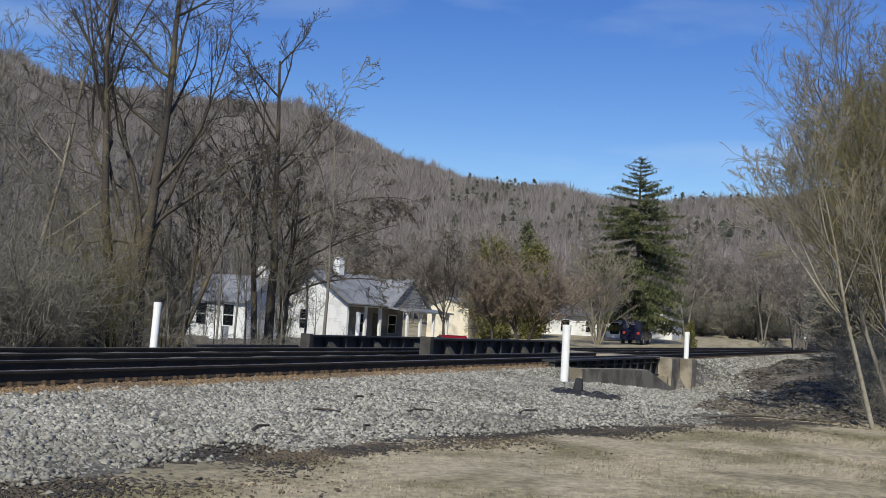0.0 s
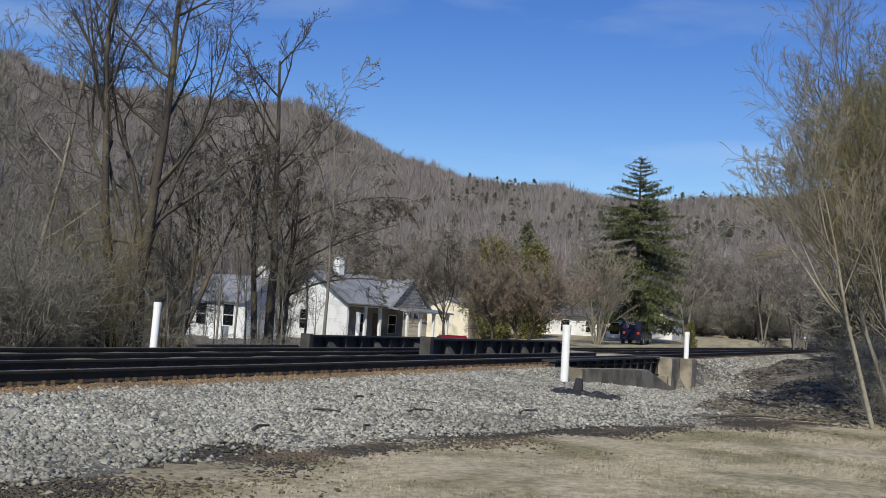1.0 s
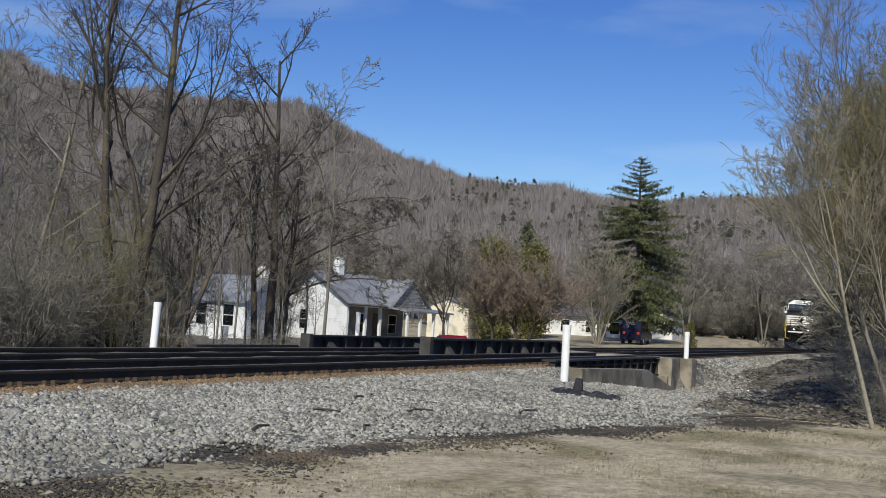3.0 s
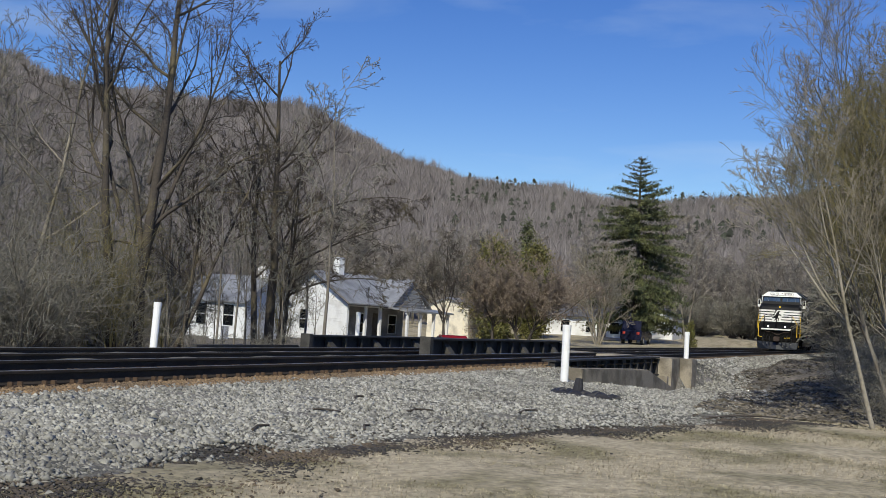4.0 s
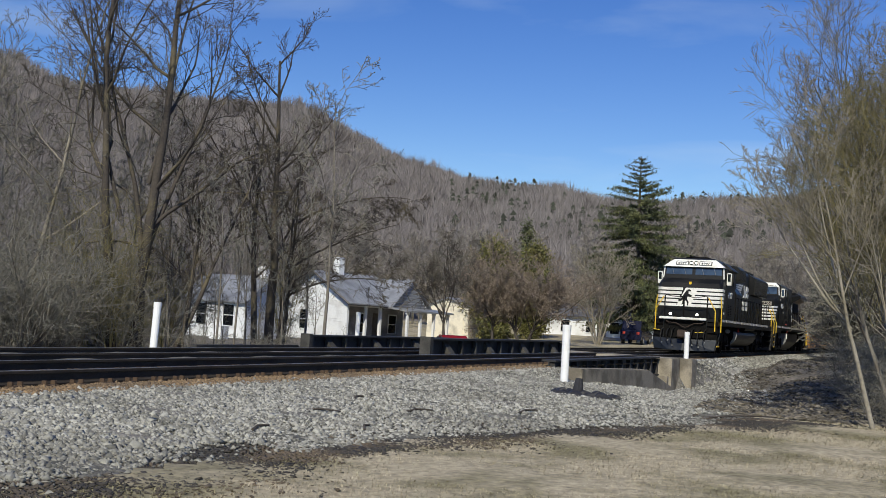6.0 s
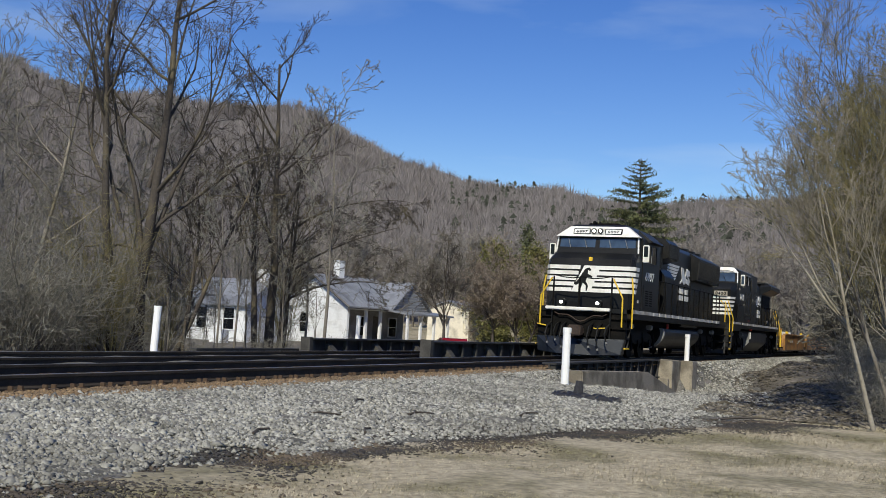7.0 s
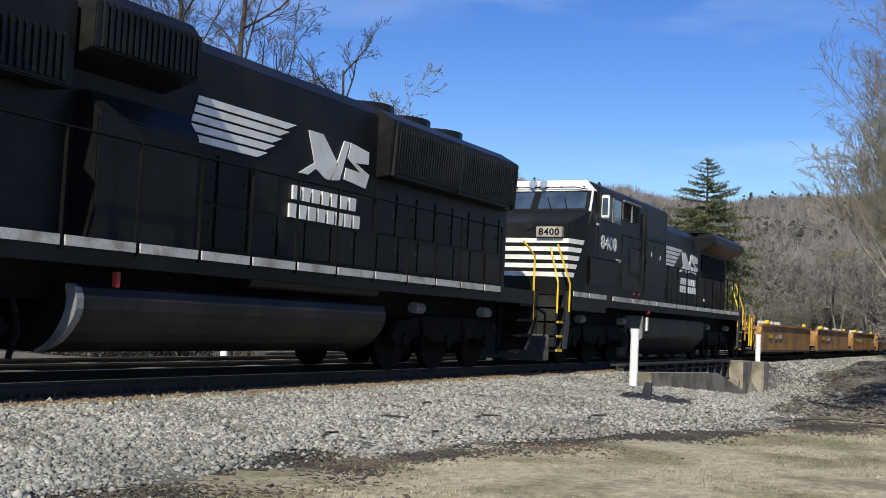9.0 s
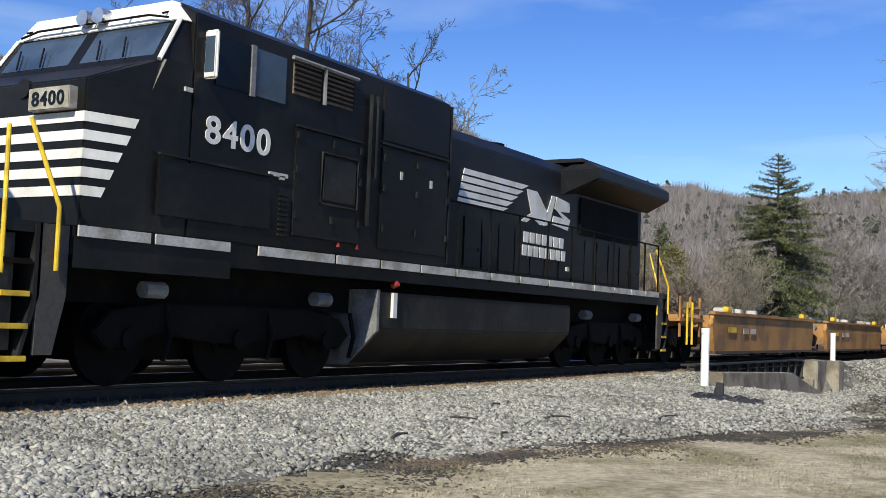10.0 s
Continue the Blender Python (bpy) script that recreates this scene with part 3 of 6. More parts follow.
def truck(parent, axles, gap=1.07):
    a, b = axles[0], axles[-1]
    for x in axles:
        SPINNING.append((wheelset(parent, x), x))
    # plain block added between the wheels so no daylight shows through the truck
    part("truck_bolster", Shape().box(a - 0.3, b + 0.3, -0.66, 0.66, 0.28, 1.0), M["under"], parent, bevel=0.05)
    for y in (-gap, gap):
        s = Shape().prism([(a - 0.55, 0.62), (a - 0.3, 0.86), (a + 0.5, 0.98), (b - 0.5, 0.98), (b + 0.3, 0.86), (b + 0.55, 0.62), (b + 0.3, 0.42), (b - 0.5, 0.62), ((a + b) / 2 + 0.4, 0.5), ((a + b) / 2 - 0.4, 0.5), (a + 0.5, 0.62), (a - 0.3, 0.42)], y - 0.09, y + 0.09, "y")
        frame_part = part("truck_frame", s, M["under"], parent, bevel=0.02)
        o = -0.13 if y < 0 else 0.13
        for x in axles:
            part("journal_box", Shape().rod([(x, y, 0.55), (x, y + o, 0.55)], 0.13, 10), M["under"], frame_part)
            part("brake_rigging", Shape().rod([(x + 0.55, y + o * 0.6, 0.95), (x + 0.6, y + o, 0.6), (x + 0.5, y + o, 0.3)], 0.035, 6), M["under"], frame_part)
        part("brake_cylinder", Shape().rod([(a + 0.1, y + o * 1.2, 1.12), (a + 0.42, y + o * 1.2, 1.12)], 0.1, 10), M["grey"], frame_part)
        part("brake_cylinder", Shape().rod([(b - 0.42, y + o * 1.2, 1.12), (b - 0.1, y + o * 1.2, 1.12)], 0.1, 10), M["grey"], frame_part)


def stripes_and_bars(parent, y, x_top, x_bot, z_top, z_bot, x_end_top, x_end_bot, mono, word_rows):
    """The emblem on a hood's side: slanting white stripes, a plain block monogram and rows of plain bars."""
    n = 5
    for i in range(n):
        a, b = i / n, (i + 0.74) / n
        za, zb = z_top + (z_bot - z_top) * a, z_top + (z_bot - z_top) * b
        xa, xb = x_top + (x_bot - x_top) * a, x_top + (x_bot - x_top) * b
        ea, eb = x_end_top + (x_end_bot - x_end_top) * a, x_end_top + (x_end_bot - x_end_top) * b
        part("emblem_stripe", Shape().prism([(xa, za), (ea, za), (eb - 0.12, zb), (xb, zb)], y - 0.005, y + 0.01, "y"), M["white"], parent)
    x0, x1, z0, z1 = mono
    w, h = x1 - x0, z1 - z0
    for pts in ([(0, 0), (0.2, 0.3), (0.1, 1), (0.3, 1), (0.52, 0.42), (0.42, 0), (0.36, 0), (0.22, 0.18), (0.12, 0)],
                [(0.44, 0), (0.6, 1), (0.68, 1), (0.56, 0.05)],
                [(0.62, 0.1), (0.95, 0.0), (1.0, 0.35), (0.78, 0.55), (0.98, 0.6), (0.98, 0.9), (0.7, 1.0), (0.66, 0.62), (0.86, 0.35), (0.64, 0.38)]):
        part("emblem_block", Shape().prism([(x0 + u * w, z0 + v * h) for u, v in pts], y - 0.005, y + 0.01, "y"), M["white"], parent)
    for xa, xb, za, zb in word_rows:
        m = 7 if xb - xa < 1.95 else 8
        for k in range(m):
            u = xa + (xb - xa) * k / m
            part("lettering_bar", Shape().prism([(u + 0.03, za), (u + (xb - xa) / m * 0.8, za), (u + (xb - xa) / m * 0.85, zb), (u + 0.02, zb)], y - 0.026, y + 0.01, "y"), M["white"], parent)


def hood_doors(parent, x0, x1, y, z0, z1, step):
    x = x0
    while x < x1 - 0.2:
        w = min(step, x1 - x) - 0.05
        part("hood_door", Shape().box(x, x + w, y - 0.02, y + 0.01, z0, z1), M["black"], parent, bevel=0.012)
        part("latch", Shape().box(x + w - 0.1, x + w - 0.06, y - 0.035, y - 0.018, z0 + 0.3, z0 + 0.36), M["tank"], parent)
        x += step


def side_rail(parent, xs, y, z0, z1, material):
    for x in xs:
        part("stanchion", Shape().rod([(x, y, z0 - 0.16), (x, y, z1)], 0.022, 6), material, parent)
    part("handrail", Shape().rod([(x, y, z1) for x in xs], 0.018, 6), material, parent)


def sill(parent, x0, x1, z, y, cuts):
    part("side_sill", Shape().box(x0, x1, -abs(y) + 0.03, abs(y) - 0.03, z - 0.3, z), M["black"], parent, bevel=0.01)
    for side in (-1, 1):
        for a, b in zip(cuts[:-1], cuts[1:]):
            part("sill_stripe", Shape().box(a + 0.04, b - 0.04, side * y - 0.012, side * y + 0.012, z - 0.115, z), M["sillwhite"], parent)


def corner_steps(parent, x, side, z_top, material, depth=0.75, bright=(0.36, 0.68, 1.0, 1.32)):
    """The stepwell at one corner with its yellow step edges."""
    y0, y1 = sorted((side * 1.52, side * 1.0))
    part("step_side", Shape().prism([(x, 0.36), (x + depth * 0.55, 0.36), (x + depth, 1.0), (x + depth, z_top), (x, z_top)], side * 1.0 - 0.02, side * 1.0 + 0.02, "y"), M["black"], parent)
    part("step_plate", Shape().prism([(x + depth * 0.5, 0.36), (x + depth * 0.58, 0.36), (x + depth, 1.0), (x + depth, z_top), (x + depth - 0.08, z_top), (x + depth - 0.08, 1.0)], y0, y1, "y"), material, parent)
    for z in (0.36, 0.68, 1.0, 1.32):
        s = part("step", Shape().box(x + 0.02, x + depth - 0.1, y0, y1, z - 0.02, z + 0.02), M["under"], parent)
        edge = side * 1.53
        part("step_edge", Shape().box(x, x + depth - 0.12, min(edge, edge - side * 0.03), max(edge, edge - side * 0.03), z - 0.02, z + 0.035), M["yellow"] if z in bright else M["under"], s)


def coupler_and_hoses(parent, x, out):
    """Coupler, air hoses and pilot at one end; out is -1 at the front, 1 at the back."""
    part("coupler", Shape().box(min(x, x + out * 0.55), max(x, x + out * 0.55), -0.13, 0.13, 0.76, 1.0).box(min(x + out * 0.5, x + out * 0.85), max(x + out * 0.5, x + out * 0.85), -0.23, 0.2, 0.7, 1.06), M["couplersteel"], parent, bevel=0.04)
    for y, l in ((-1.0, 0.46), (-0.72, 0.64), (-0.42, 0.58), (0.5, 0.62), (0.72, 0.44), (1.0, 0.52)):
        part("air_hose", Shape().rod([(x + out * 0.02, y, 1.15), (x + out * 0.4, y + 0.03, 1.02), (x + out * 0.66, y + 0.02, 1.15 - l * 0.8), (x + out * 0.62, y - 0.06, 1.1 - l * 1.25)], 0.026, 6), M["tank"], parent)
        part("glad_hand", Shape().box(x + out * 0.64 - 0.05, x + out * 0.64 + 0.05, y - 0.09, y - 0.03, 1.05 - l * 1.25, 1.13 - l * 1.25), M["grey"], parent, bevel=0.015)
    part("jumper_cable", Shape().rod([(x + out * 0.12, y, 1.22 + 0.24 * abs(y / 0.85) ** 2 - 0.14 * math.cos(y * 3.7) ** 2 + 0.1) for y in np.linspace(-0.9, 0.9, 13)], 0.02, 6), M["couplersteel"], parent)
    part("uncoupling_lever", Shape().rod([(x + out * 0.3, -0.95, 1.0), (x + out * 0.4, -0.55, 0.97)], 0.02, 6), M["yellow"], parent)
    part("uncoupling_lever", Shape().rod([(x + out * 0.3, 1.42, 1.04), (x + out * 0.34, 1.1, 0.99)], 0.02, 6), M["yellow"], parent)


def front_stripes(parent, x_front, half, x_corner, side_half, zs, ends, centre_gap):
    """White stripes across a nose, turning round its corners onto the sides."""
    for i, (z0, z1) in enumerate(zs):
        y = half
        if centre_gap:
            g0, g1 = centre_gap[i]
            part("nose_stripe", Shape().box(x_front - 0.006, x_front + 0.01, -y, g0, z0, z1), M["white"], parent)
            part("nose_stripe", Shape().box(x_front - 0.006, x_front + 0.01, g1, y, z0, z1), M["white"], parent)
        else:
            part("nose_stripe", Shape().box(x_front - 0.006, x_front + 0.01, -y, y, z0, z1), M["white"], parent)
        for s in (-1, 1):
            a, b = (x_front - 0.006, s * half), (x_corner, s * side_half + s * 0.006)
            part("corner_stripe", Shape().hexa([(a[0], a[1], z0), (b[0], b[1], z0), (b[0] + 0.02, b[1] - s * 0.02, z0), (a[0] + 0.02, a[1] - s * 0.02, z0)], [(a[0], a[1], z1), (b[0], b[1], z1), (b[0] + 0.02, b[1] - s * 0.02, z1), (a[0] + 0.02, a[1] - s * 0.02, z1)]), M["white"], parent)
            e = ends[i]
            part("side_stripe", Shape().prism([(x_corner, z0), (e[0], z0), (e[1], z1), (x_corner, z1)], s * side_half - 0.007, s * side_half + 0.007, "y"), M["white"], parent)


def build_lead_locomotive():
    loco = thing("diesel_locomotive", "black six-axle diesel locomotive with white nose stripes leading the train", "locomotive", "locomotives of the train", pose(154, TRACK, 0))
    sill(loco, 0.6, 19.5, 1.65, 1.55, [1.26, 2.6, 4.2, 5.1, 6.1, 7.25, 8.35, 9.4, 10.45, 11.5, 12.6, 13.7, 14.7, 15.7, 16.7, 17.5])
    # nose and cab
    nose = Shape()
    lo = [(1.22, -1.4), (1.4, -1.53), (2.3, -1.54), (2.3, 1.54), (1.4, 1.53), (1.22, 1.4)]
    def ring(z, dx, k=1.0):
        return [(x + (dx if x < 2.2 else 0), y * k, z) for x, y in lo]
    rings = [ring(1.65, 0), ring(3.12, 0), ring(3.32, 0.12, 0.99), ring(3.56, 0.55, 0.97)]
    n = len(lo)
    nose.add([p for r in rings for p in r], [(k * n + i, k * n + (i + 1) % n, (k + 1) * n + (i + 1) % n, (k + 1) * n + i) for k in range(3) for i in range(n)] + [tuple(range(3 * n, 4 * n)), tuple(range(n))[::-1]])
    part("nose", nose, M["black"], loco, bevel=0.03)
    cab = Shape().prism([(-1.555, 1.65), (1.555, 1.65), (1.555, 4.1), (1.05, 4.52), (-1.05, 4.52), (-1.555, 4.1)], 2.28, 4.85, "x")
    part("cab", cab, M["black"], loco, bevel=0.03)
    part("cab_front", Shape().hexa([(1.98, -1.5, 3.5), (2.3, -1.5, 3.5), (2.3, 1.5, 3.5), (1.98, 1.5, 3.5)], [(2.1, -1.45, 4.16), (2.3, -1.45, 4.16), (2.3, 1.45, 4.16), (2.1, 1.45, 4.16)]), M["black"], loco, bevel=0.02)
    part("visor", Shape().hexa([(1.94, -1.47, 4.14), (2.32, -1.5, 4.14), (2.32, 1.5, 4.14), (1.94, 1.47, 4.14)], [(2.12, -1.0, 4.5), (2.32, -1.04, 4.5), (2.32, 1.04, 4.5), (2.12, 1.0, 4.5)]), M["white"], loco, "white-painted cab visor")
    part("cab_roof", Shape().hexa([(2.14, -1.02, 4.5), (4.85, -1.06, 4.5), (4.85, 1.06, 4.5), (2.14, 1.02, 4.5)], [(2.3, -0.9, 4.58), (4.85, -0.95, 4.58), (4.85, 0.95, 4.58), (2.3, 0.9, 4.58)]), M["black"], loco)
    for y0, y1 in ((-1.36, -0.08), (0.08, 1.36)):
        g = part("windshield", Shape().hexa([(2.0, y0, 3.58), (2.04, y0, 3.58), (2.04, y1, 3.58), (2.0, y1, 3.58)], [(2.075, y0 * 0.97, 4.07), (2.115, y0 * 0.97, 4.07), (2.115, y1 * 0.97, 4.07), (2.075, y1 * 0.97, 4.07)]), M["cabglass"], loco)
        for k in (0.3, 0.75):
            y = y0 + (y1 - y0) * k
            part("wiper", Shape().rod([(2.03, y, 4.05), (1.98, y - 0.1, 3.75)], 0.012, 5), M["grey"], g)
    for s in (-1, 1):
        part("windshield_post", Shape().rod([(1.99, s * 1.46, 3.58), (2.09, s * 1.42, 4.12)], 0.03, 6), M["white"], loco)
        part("side_window", Shape().box(2.75, 4.15, s * 1.56 - 0.012, s * 1.56 + 0.012, 3.35, 3.95), M["window"], loco)
        part("window_bar", Shape().box(3.4, 3.46, s * 1.575 - 0.012, s * 1.575 + 0.012, 3.35, 3.95), M["grey"], loco)
        for a, b, c, d in ((2.69, 4.21, 3.29, 3.345), (2.69, 4.21, 3.955, 4.0), (2.69, 2.745, 3.35, 3.95), (4.155, 4.21, 3.35, 3.95)):
            part("window_frame", Shape().box(a, b, s * 1.575 - 0.012, s * 1.575 + 0.012, c, d), M["tank"], loco)
        part("access_panel", Shape().box(2.5, 4.5, *sorted((s * 1.556, s * 1.572)), 1.76, 2.56), M["black"], loco, bevel=0.008)
        part("sand_filler", Shape().box(1.75, 1.95, *sorted((s * 1.54, s * 1.56)), 1.9, 2.0), M["sillwhite"], loco)
        mirror = part("mirror", Shape().box(2.2, 2.26, s * 1.56, s * 1.78, 3.3, 3.9), M["white"], loco, bevel=0.02)
        part("mirror_glass", Shape().box(2.19, 2.2, s * 1.67 - 0.07, s * 1.67 + 0.07, 3.5, 3.86), M["window"], mirror)
        part("rain_gutter", Shape().hexa([(2.9, s * 1.56, 4.04), (4.7, s * 1.56, 4.04), (4.7, s * 1.2, 4.42), (2.9, s * 1.2, 4.42)], [(2.9, s * 1.74, 4.06), (4.7, s * 1.74, 4.06), (4.7, s * 1.22, 4.46), (2.9, s * 1.22, 4.46)]), M["tank"], loco)
    # number boards and lamps
    for y in (-0.56, 0.56):
        b = part("number_board", Shape().hexa([(1.955, y - 0.31, 4.215), (2.0, y - 0.31, 4.215), (2.0, y + 0.31, 4.215), (1.955, y + 0.31, 4.215)], [(2.055, y - 0.31, 4.425), (2.1, y - 0.31, 4.425), (2.1, y + 0.31, 4.425), (2.055, y + 0.31, 4.425)]), M["window"], loco, bevel=0.015)
        part("board_face", Shape().hexa([(1.962, y - 0.27, 4.245), (1.975, y - 0.27, 4.245), (1.975, y + 0.27, 4.245), (1.962, y + 0.27, 4.245)], [(2.032, y - 0.27, 4.395), (2.045, y - 0.27, 4.395), (2.045, y + 0.27, 4.395), (2.032, y + 0.27, 4.395)]), M["white"], b)
        words("digit", "6997", 0.42, 0.1, M["window"], b, pose(1.968, y, 4.265, 66, 0, -90))
    housing = part("headlight_housing", Shape().box(1.94, 2.1, -0.24, 0.24, 4.21, 4.45), M["white"], loco, bevel=0.03)
    for y in (-0.115, 0.115):
        part("headlight_rim", Shape().rod([(1.925, y, 4.33), (1.96, y, 4.33)], 0.1, 16), M["tank"], housing)
        part("headlight", Shape().rod([(1.918, y, 4.33), (1.93, y, 4.33)], 0.05, 14), M["lamp"], housing, "lit headlight in the visor")
    part("roof_unit", Shape().box(2.7, 4.2, -0.55, 0.55, 4.57, 4.68), M["under"], loco, bevel=0.03)
    # nose emblem
    zs = [(2.97, 3.07), (2.78, 2.88), (2.59, 2.69), (2.4, 2.5), (2.2, 2.3)]
    gaps = [(-0.35, 0.32), (-0.28, 0.38), (-0.2, 0.45), (-0.12, 0.52), (-0.05, 0.6)]
    front_stripes(loco, 1.22, 1.4, 1.4, 1.54, [(z0 - 0.015, z1 + 0.015) for z0, z1 in zs], [(1.9, 1.95), (1.82, 1.87), (1.74, 1.79), (1.66, 1.71), (1.58, 1.63)], gaps)
    part("nose_panel", Shape().prism([(-0.4, 3.085), (0.18, 3.085), (0.62, 2.185), (-0.05, 2.185)], 1.209, 1.225, "x"), M["white"], loco)
    horse = [(0.0, 3.02), (-0.08, 2.94), (-0.02, 2.9), (0.05, 2.93), (0.04, 2.8), (-0.12, 2.73), (-0.1, 2.67), (0.07, 2.7), (0.11, 2.55), (0.02, 2.4), (0.05, 2.23), (0.1, 2.23), (0.1, 2.4), (0.21, 2.5), (0.27, 2.3), (0.37, 2.25), (0.33, 2.36), (0.31, 2.5), (0.45, 2.4), (0.5, 2.46), (0.35, 2.63), (0.23, 2.83), (0.13, 2.98)]
    part("nose_figure", Shape().prism(horse, 1.202, 1.208, "x"), M["black"], loco, "black rearing silhouette on the nose")
    part("grab_bracket", Shape().box(1.3, 1.36, -0.06, 0.06, 3.24, 3.38), M["yellow"], loco)
    words("numeral", "6997", 1.28, 0.31, M["white"], loco, pose(3.36, -1.562, 2.71, 90, 0, 0), "white numeral of the road number")
    for k in range(7):
        part("louvre", Shape().box(2.75, 3.15, -1.58, -1.555, 1.85 + k * 0.08, 1.89 + k * 0.08), M["under"], loco)
        part("louvre", Shape().box(3.35, 3.75, -1.58, -1.555, 1.85 + k * 0.08, 1.89 + k * 0.08), M["under"], loco)
    # hood
    part("hood", Shape().prism([(-0.94, 1.65), (0.94, 1.65), (0.94, 4.35), (0.7, 4.58), (-0.7, 4.58), (-0.94, 4.35)], 4.86, 19.0, "x"), M["black"], loco, bevel=0.02)
    for s in (-1, 1):
        part("inertial_filter_box", Shape().box(4.9, 6.35, *sorted((s * 0.94, s * 1.3)), 3.3, 4.3), M["black"], loco, bevel=0.02)
        box = part("blower_box", Shape().prism([(s * 0.9, 4.56), (s * 1.35, 4.5), (s * 1.52, 4.3), (s * 1.52, 3.78), (s * 0.9, 3.62)], 6.4, 8.2, "x"), M["black"], loco, bevel=0.015)
        for k in range(17):
            x = 6.5 + k * 0.1
            part("grille_rib", Shape().box(x, x + 0.05, *sorted((s * 1.52, s * 1.55)), 3.8, 4.32), M["black"], box)
        for k in range(12):
            x = 5.0 + k * 0.105
            part("filter_rib", Shape().box(x, x + 0.05, *sorted((s * 1.3, s * 1.33)), 3.36, 3.9), M["black"], loco)
        part("brake_cabinet", Shape().prism([(s * 0.94, 1.65), (s * 1.32, 1.65), (s * 1.32, 3.1), (s * 1.1, 3.4), (s * 0.94, 3.4)], 6.75, 8.5, "x"), M["black"], loco, bevel=0.02)
        rad = part("radiator_box", Shape().prism([(s * 0.9, 3.28), (s * 1.2, 3.33), (s * 1.26, 4.28), (s * 0.85, 4.52)], 13.5, 18.75, "x"), M["black"], loco, bevel=0.015)
        for a, b in ((13.62, 16.05), (16.17, 18.63)):
            screen = part("radiator_screen", Shape().prism([(s * 1.205, 3.4), (s * 1.235, 3.4), (s * 1.285, 4.22), (s * 1.25, 4.22)], a, b, "x"), M["black"], rad)
            for k in range(26):
                xx = a + 0.08 + k * (b - a - 0.16) / 25
                part("screen_rib", Shape().prism([(s * 1.235, 3.44), (s * 1.252, 3.44), (s * 1.302, 4.18), (s * 1.28, 4.18)], xx - 0.018, xx + 0.018, "x"), M["tank"], screen)
            for xx in (a - 0.05, b + 0.01):
                part("screen_frame", Shape().prism([(s * 1.2, 3.34), (s * 1.25, 3.34), (s * 1.3, 4.26), (s * 1.25, 4.26)], xx, xx + 0.05, "x"), M["tank"], rad)
    for x in (14.4, 15.8, 17.2):
        part("cooling_fan", Shape().rod([(x, 0, 4.56), (x, 0, 4.74)], 0.62, 20), M["black"], loco)
    for x in (10.6, 11.9):
        part("exhaust_stack", Shape().box(x, x + 0.7, -0.3, 0.3, 4.57, 4.68), M["under"], loco)
    for x, y in ((2.9, 0.3), (3.3, 0.2), (3.7, 0.35), (4.1, 0.25)):
        part("air_horn", Shape().rod([(x, y, 4.56), (x - 0.02, y, 4.68), (x - 0.35, y, 4.7)], 0.05, 8), M["under"], loco)
    hood_doors(loco, 8.6, 18.8, -0.95, 1.75, 2.32, 0.72)
    hood_doors(loco, 8.6, 10.9, -0.95, 2.36, 3.02, 0.72)
    hood_doors(loco, 13.5, 18.8, -0.95, 2.36, 3.1, 0.72)
    stripes_and_bars(loco, -0.955, 8.85, 8.63, 3.76, 3.1, 11.1, 10.25, (11.22, 13.26, 3.06, 3.75), [(11.05, 12.9, 2.64, 2.85), (10.98, 13.04, 2.36, 2.57)])
    side_rail(loco, [5.1, 6.1, 7.25, 8.35, 9.4, 10.45, 11.5, 12.6, 13.7, 14.7, 15.7, 16.7, 17.5], -1.52, 1.65, 2.83, M["under"])
    side_rail(loco, [5.1, 7.2, 9.4, 11.5, 13.7, 15.7, 17.5], 1.52, 1.65, 2.83, M["under"])
    # underframe
    belly = [(1.3, 1.14), (1.4, 1.1), (1.45, 0.98), (1.45, 0.86), (1.4, 0.73), (1.3, 0.6), (1.17, 0.48), (1.02, 0.4), (0.85, 0.35)]
    part("fuel_tank", Shape().prism(belly + [(-y, z) for y, z in reversed(belly)], 6.55, 13.2, "x"), M["tank"], loco)
    part("tank_end", Shape().prism([(y * 0.99, z) for y, z in belly] + [(-y * 0.99, z) for y, z in reversed(belly)], 6.48, 6.55, "x"), M["under"], loco)
    for s in (-1, 1):
        rim = [(s * (y + 0.015), z) for y, z in belly] + [(s * (y - w), z + 0.02) for (y, z), w in zip(reversed(belly), (0.0, 0.05, 0.09, 0.12, 0.14, 0.15, 0.15, 0.13, 0.0))]
        part("tank_rim", Shape().prism(rim[:-1], 6.45, 6.56, "x"), M["grey"], loco, "pale worn rim of the fuel tank")
    for s in (-1, 1):
        part("air_reservoir", Shape().rod([(9.6, s * 1.3, 1.36), (9.64, s * 1.3, 1.36), (12.96, s * 1.3, 1.36), (13.0, s * 1.3, 1.36)], 0.13, 16), M["tank"], loco)
    part("fuel_filler", Shape().box(7.02, 7.1, -1.47, -1.4, 1.12, 1.3), M["red"], loco, bevel=0.01)
    # unseen box along the centre line, added to block light under the hood
    part("centre_frame", Shape().box(0.7, 19.3, -0.95, 0.95, 0.95, 1.4), M["under"], loco)
    truck(loco, (2.0, 3.65, 5.3))
    truck(loco, (14.4, 16.05, 17.7))
    # front end
    part("pilot", Shape().box(0.55, 0.75, -1.5, 1.5, 0.7, 1.62), M["under"], loco)
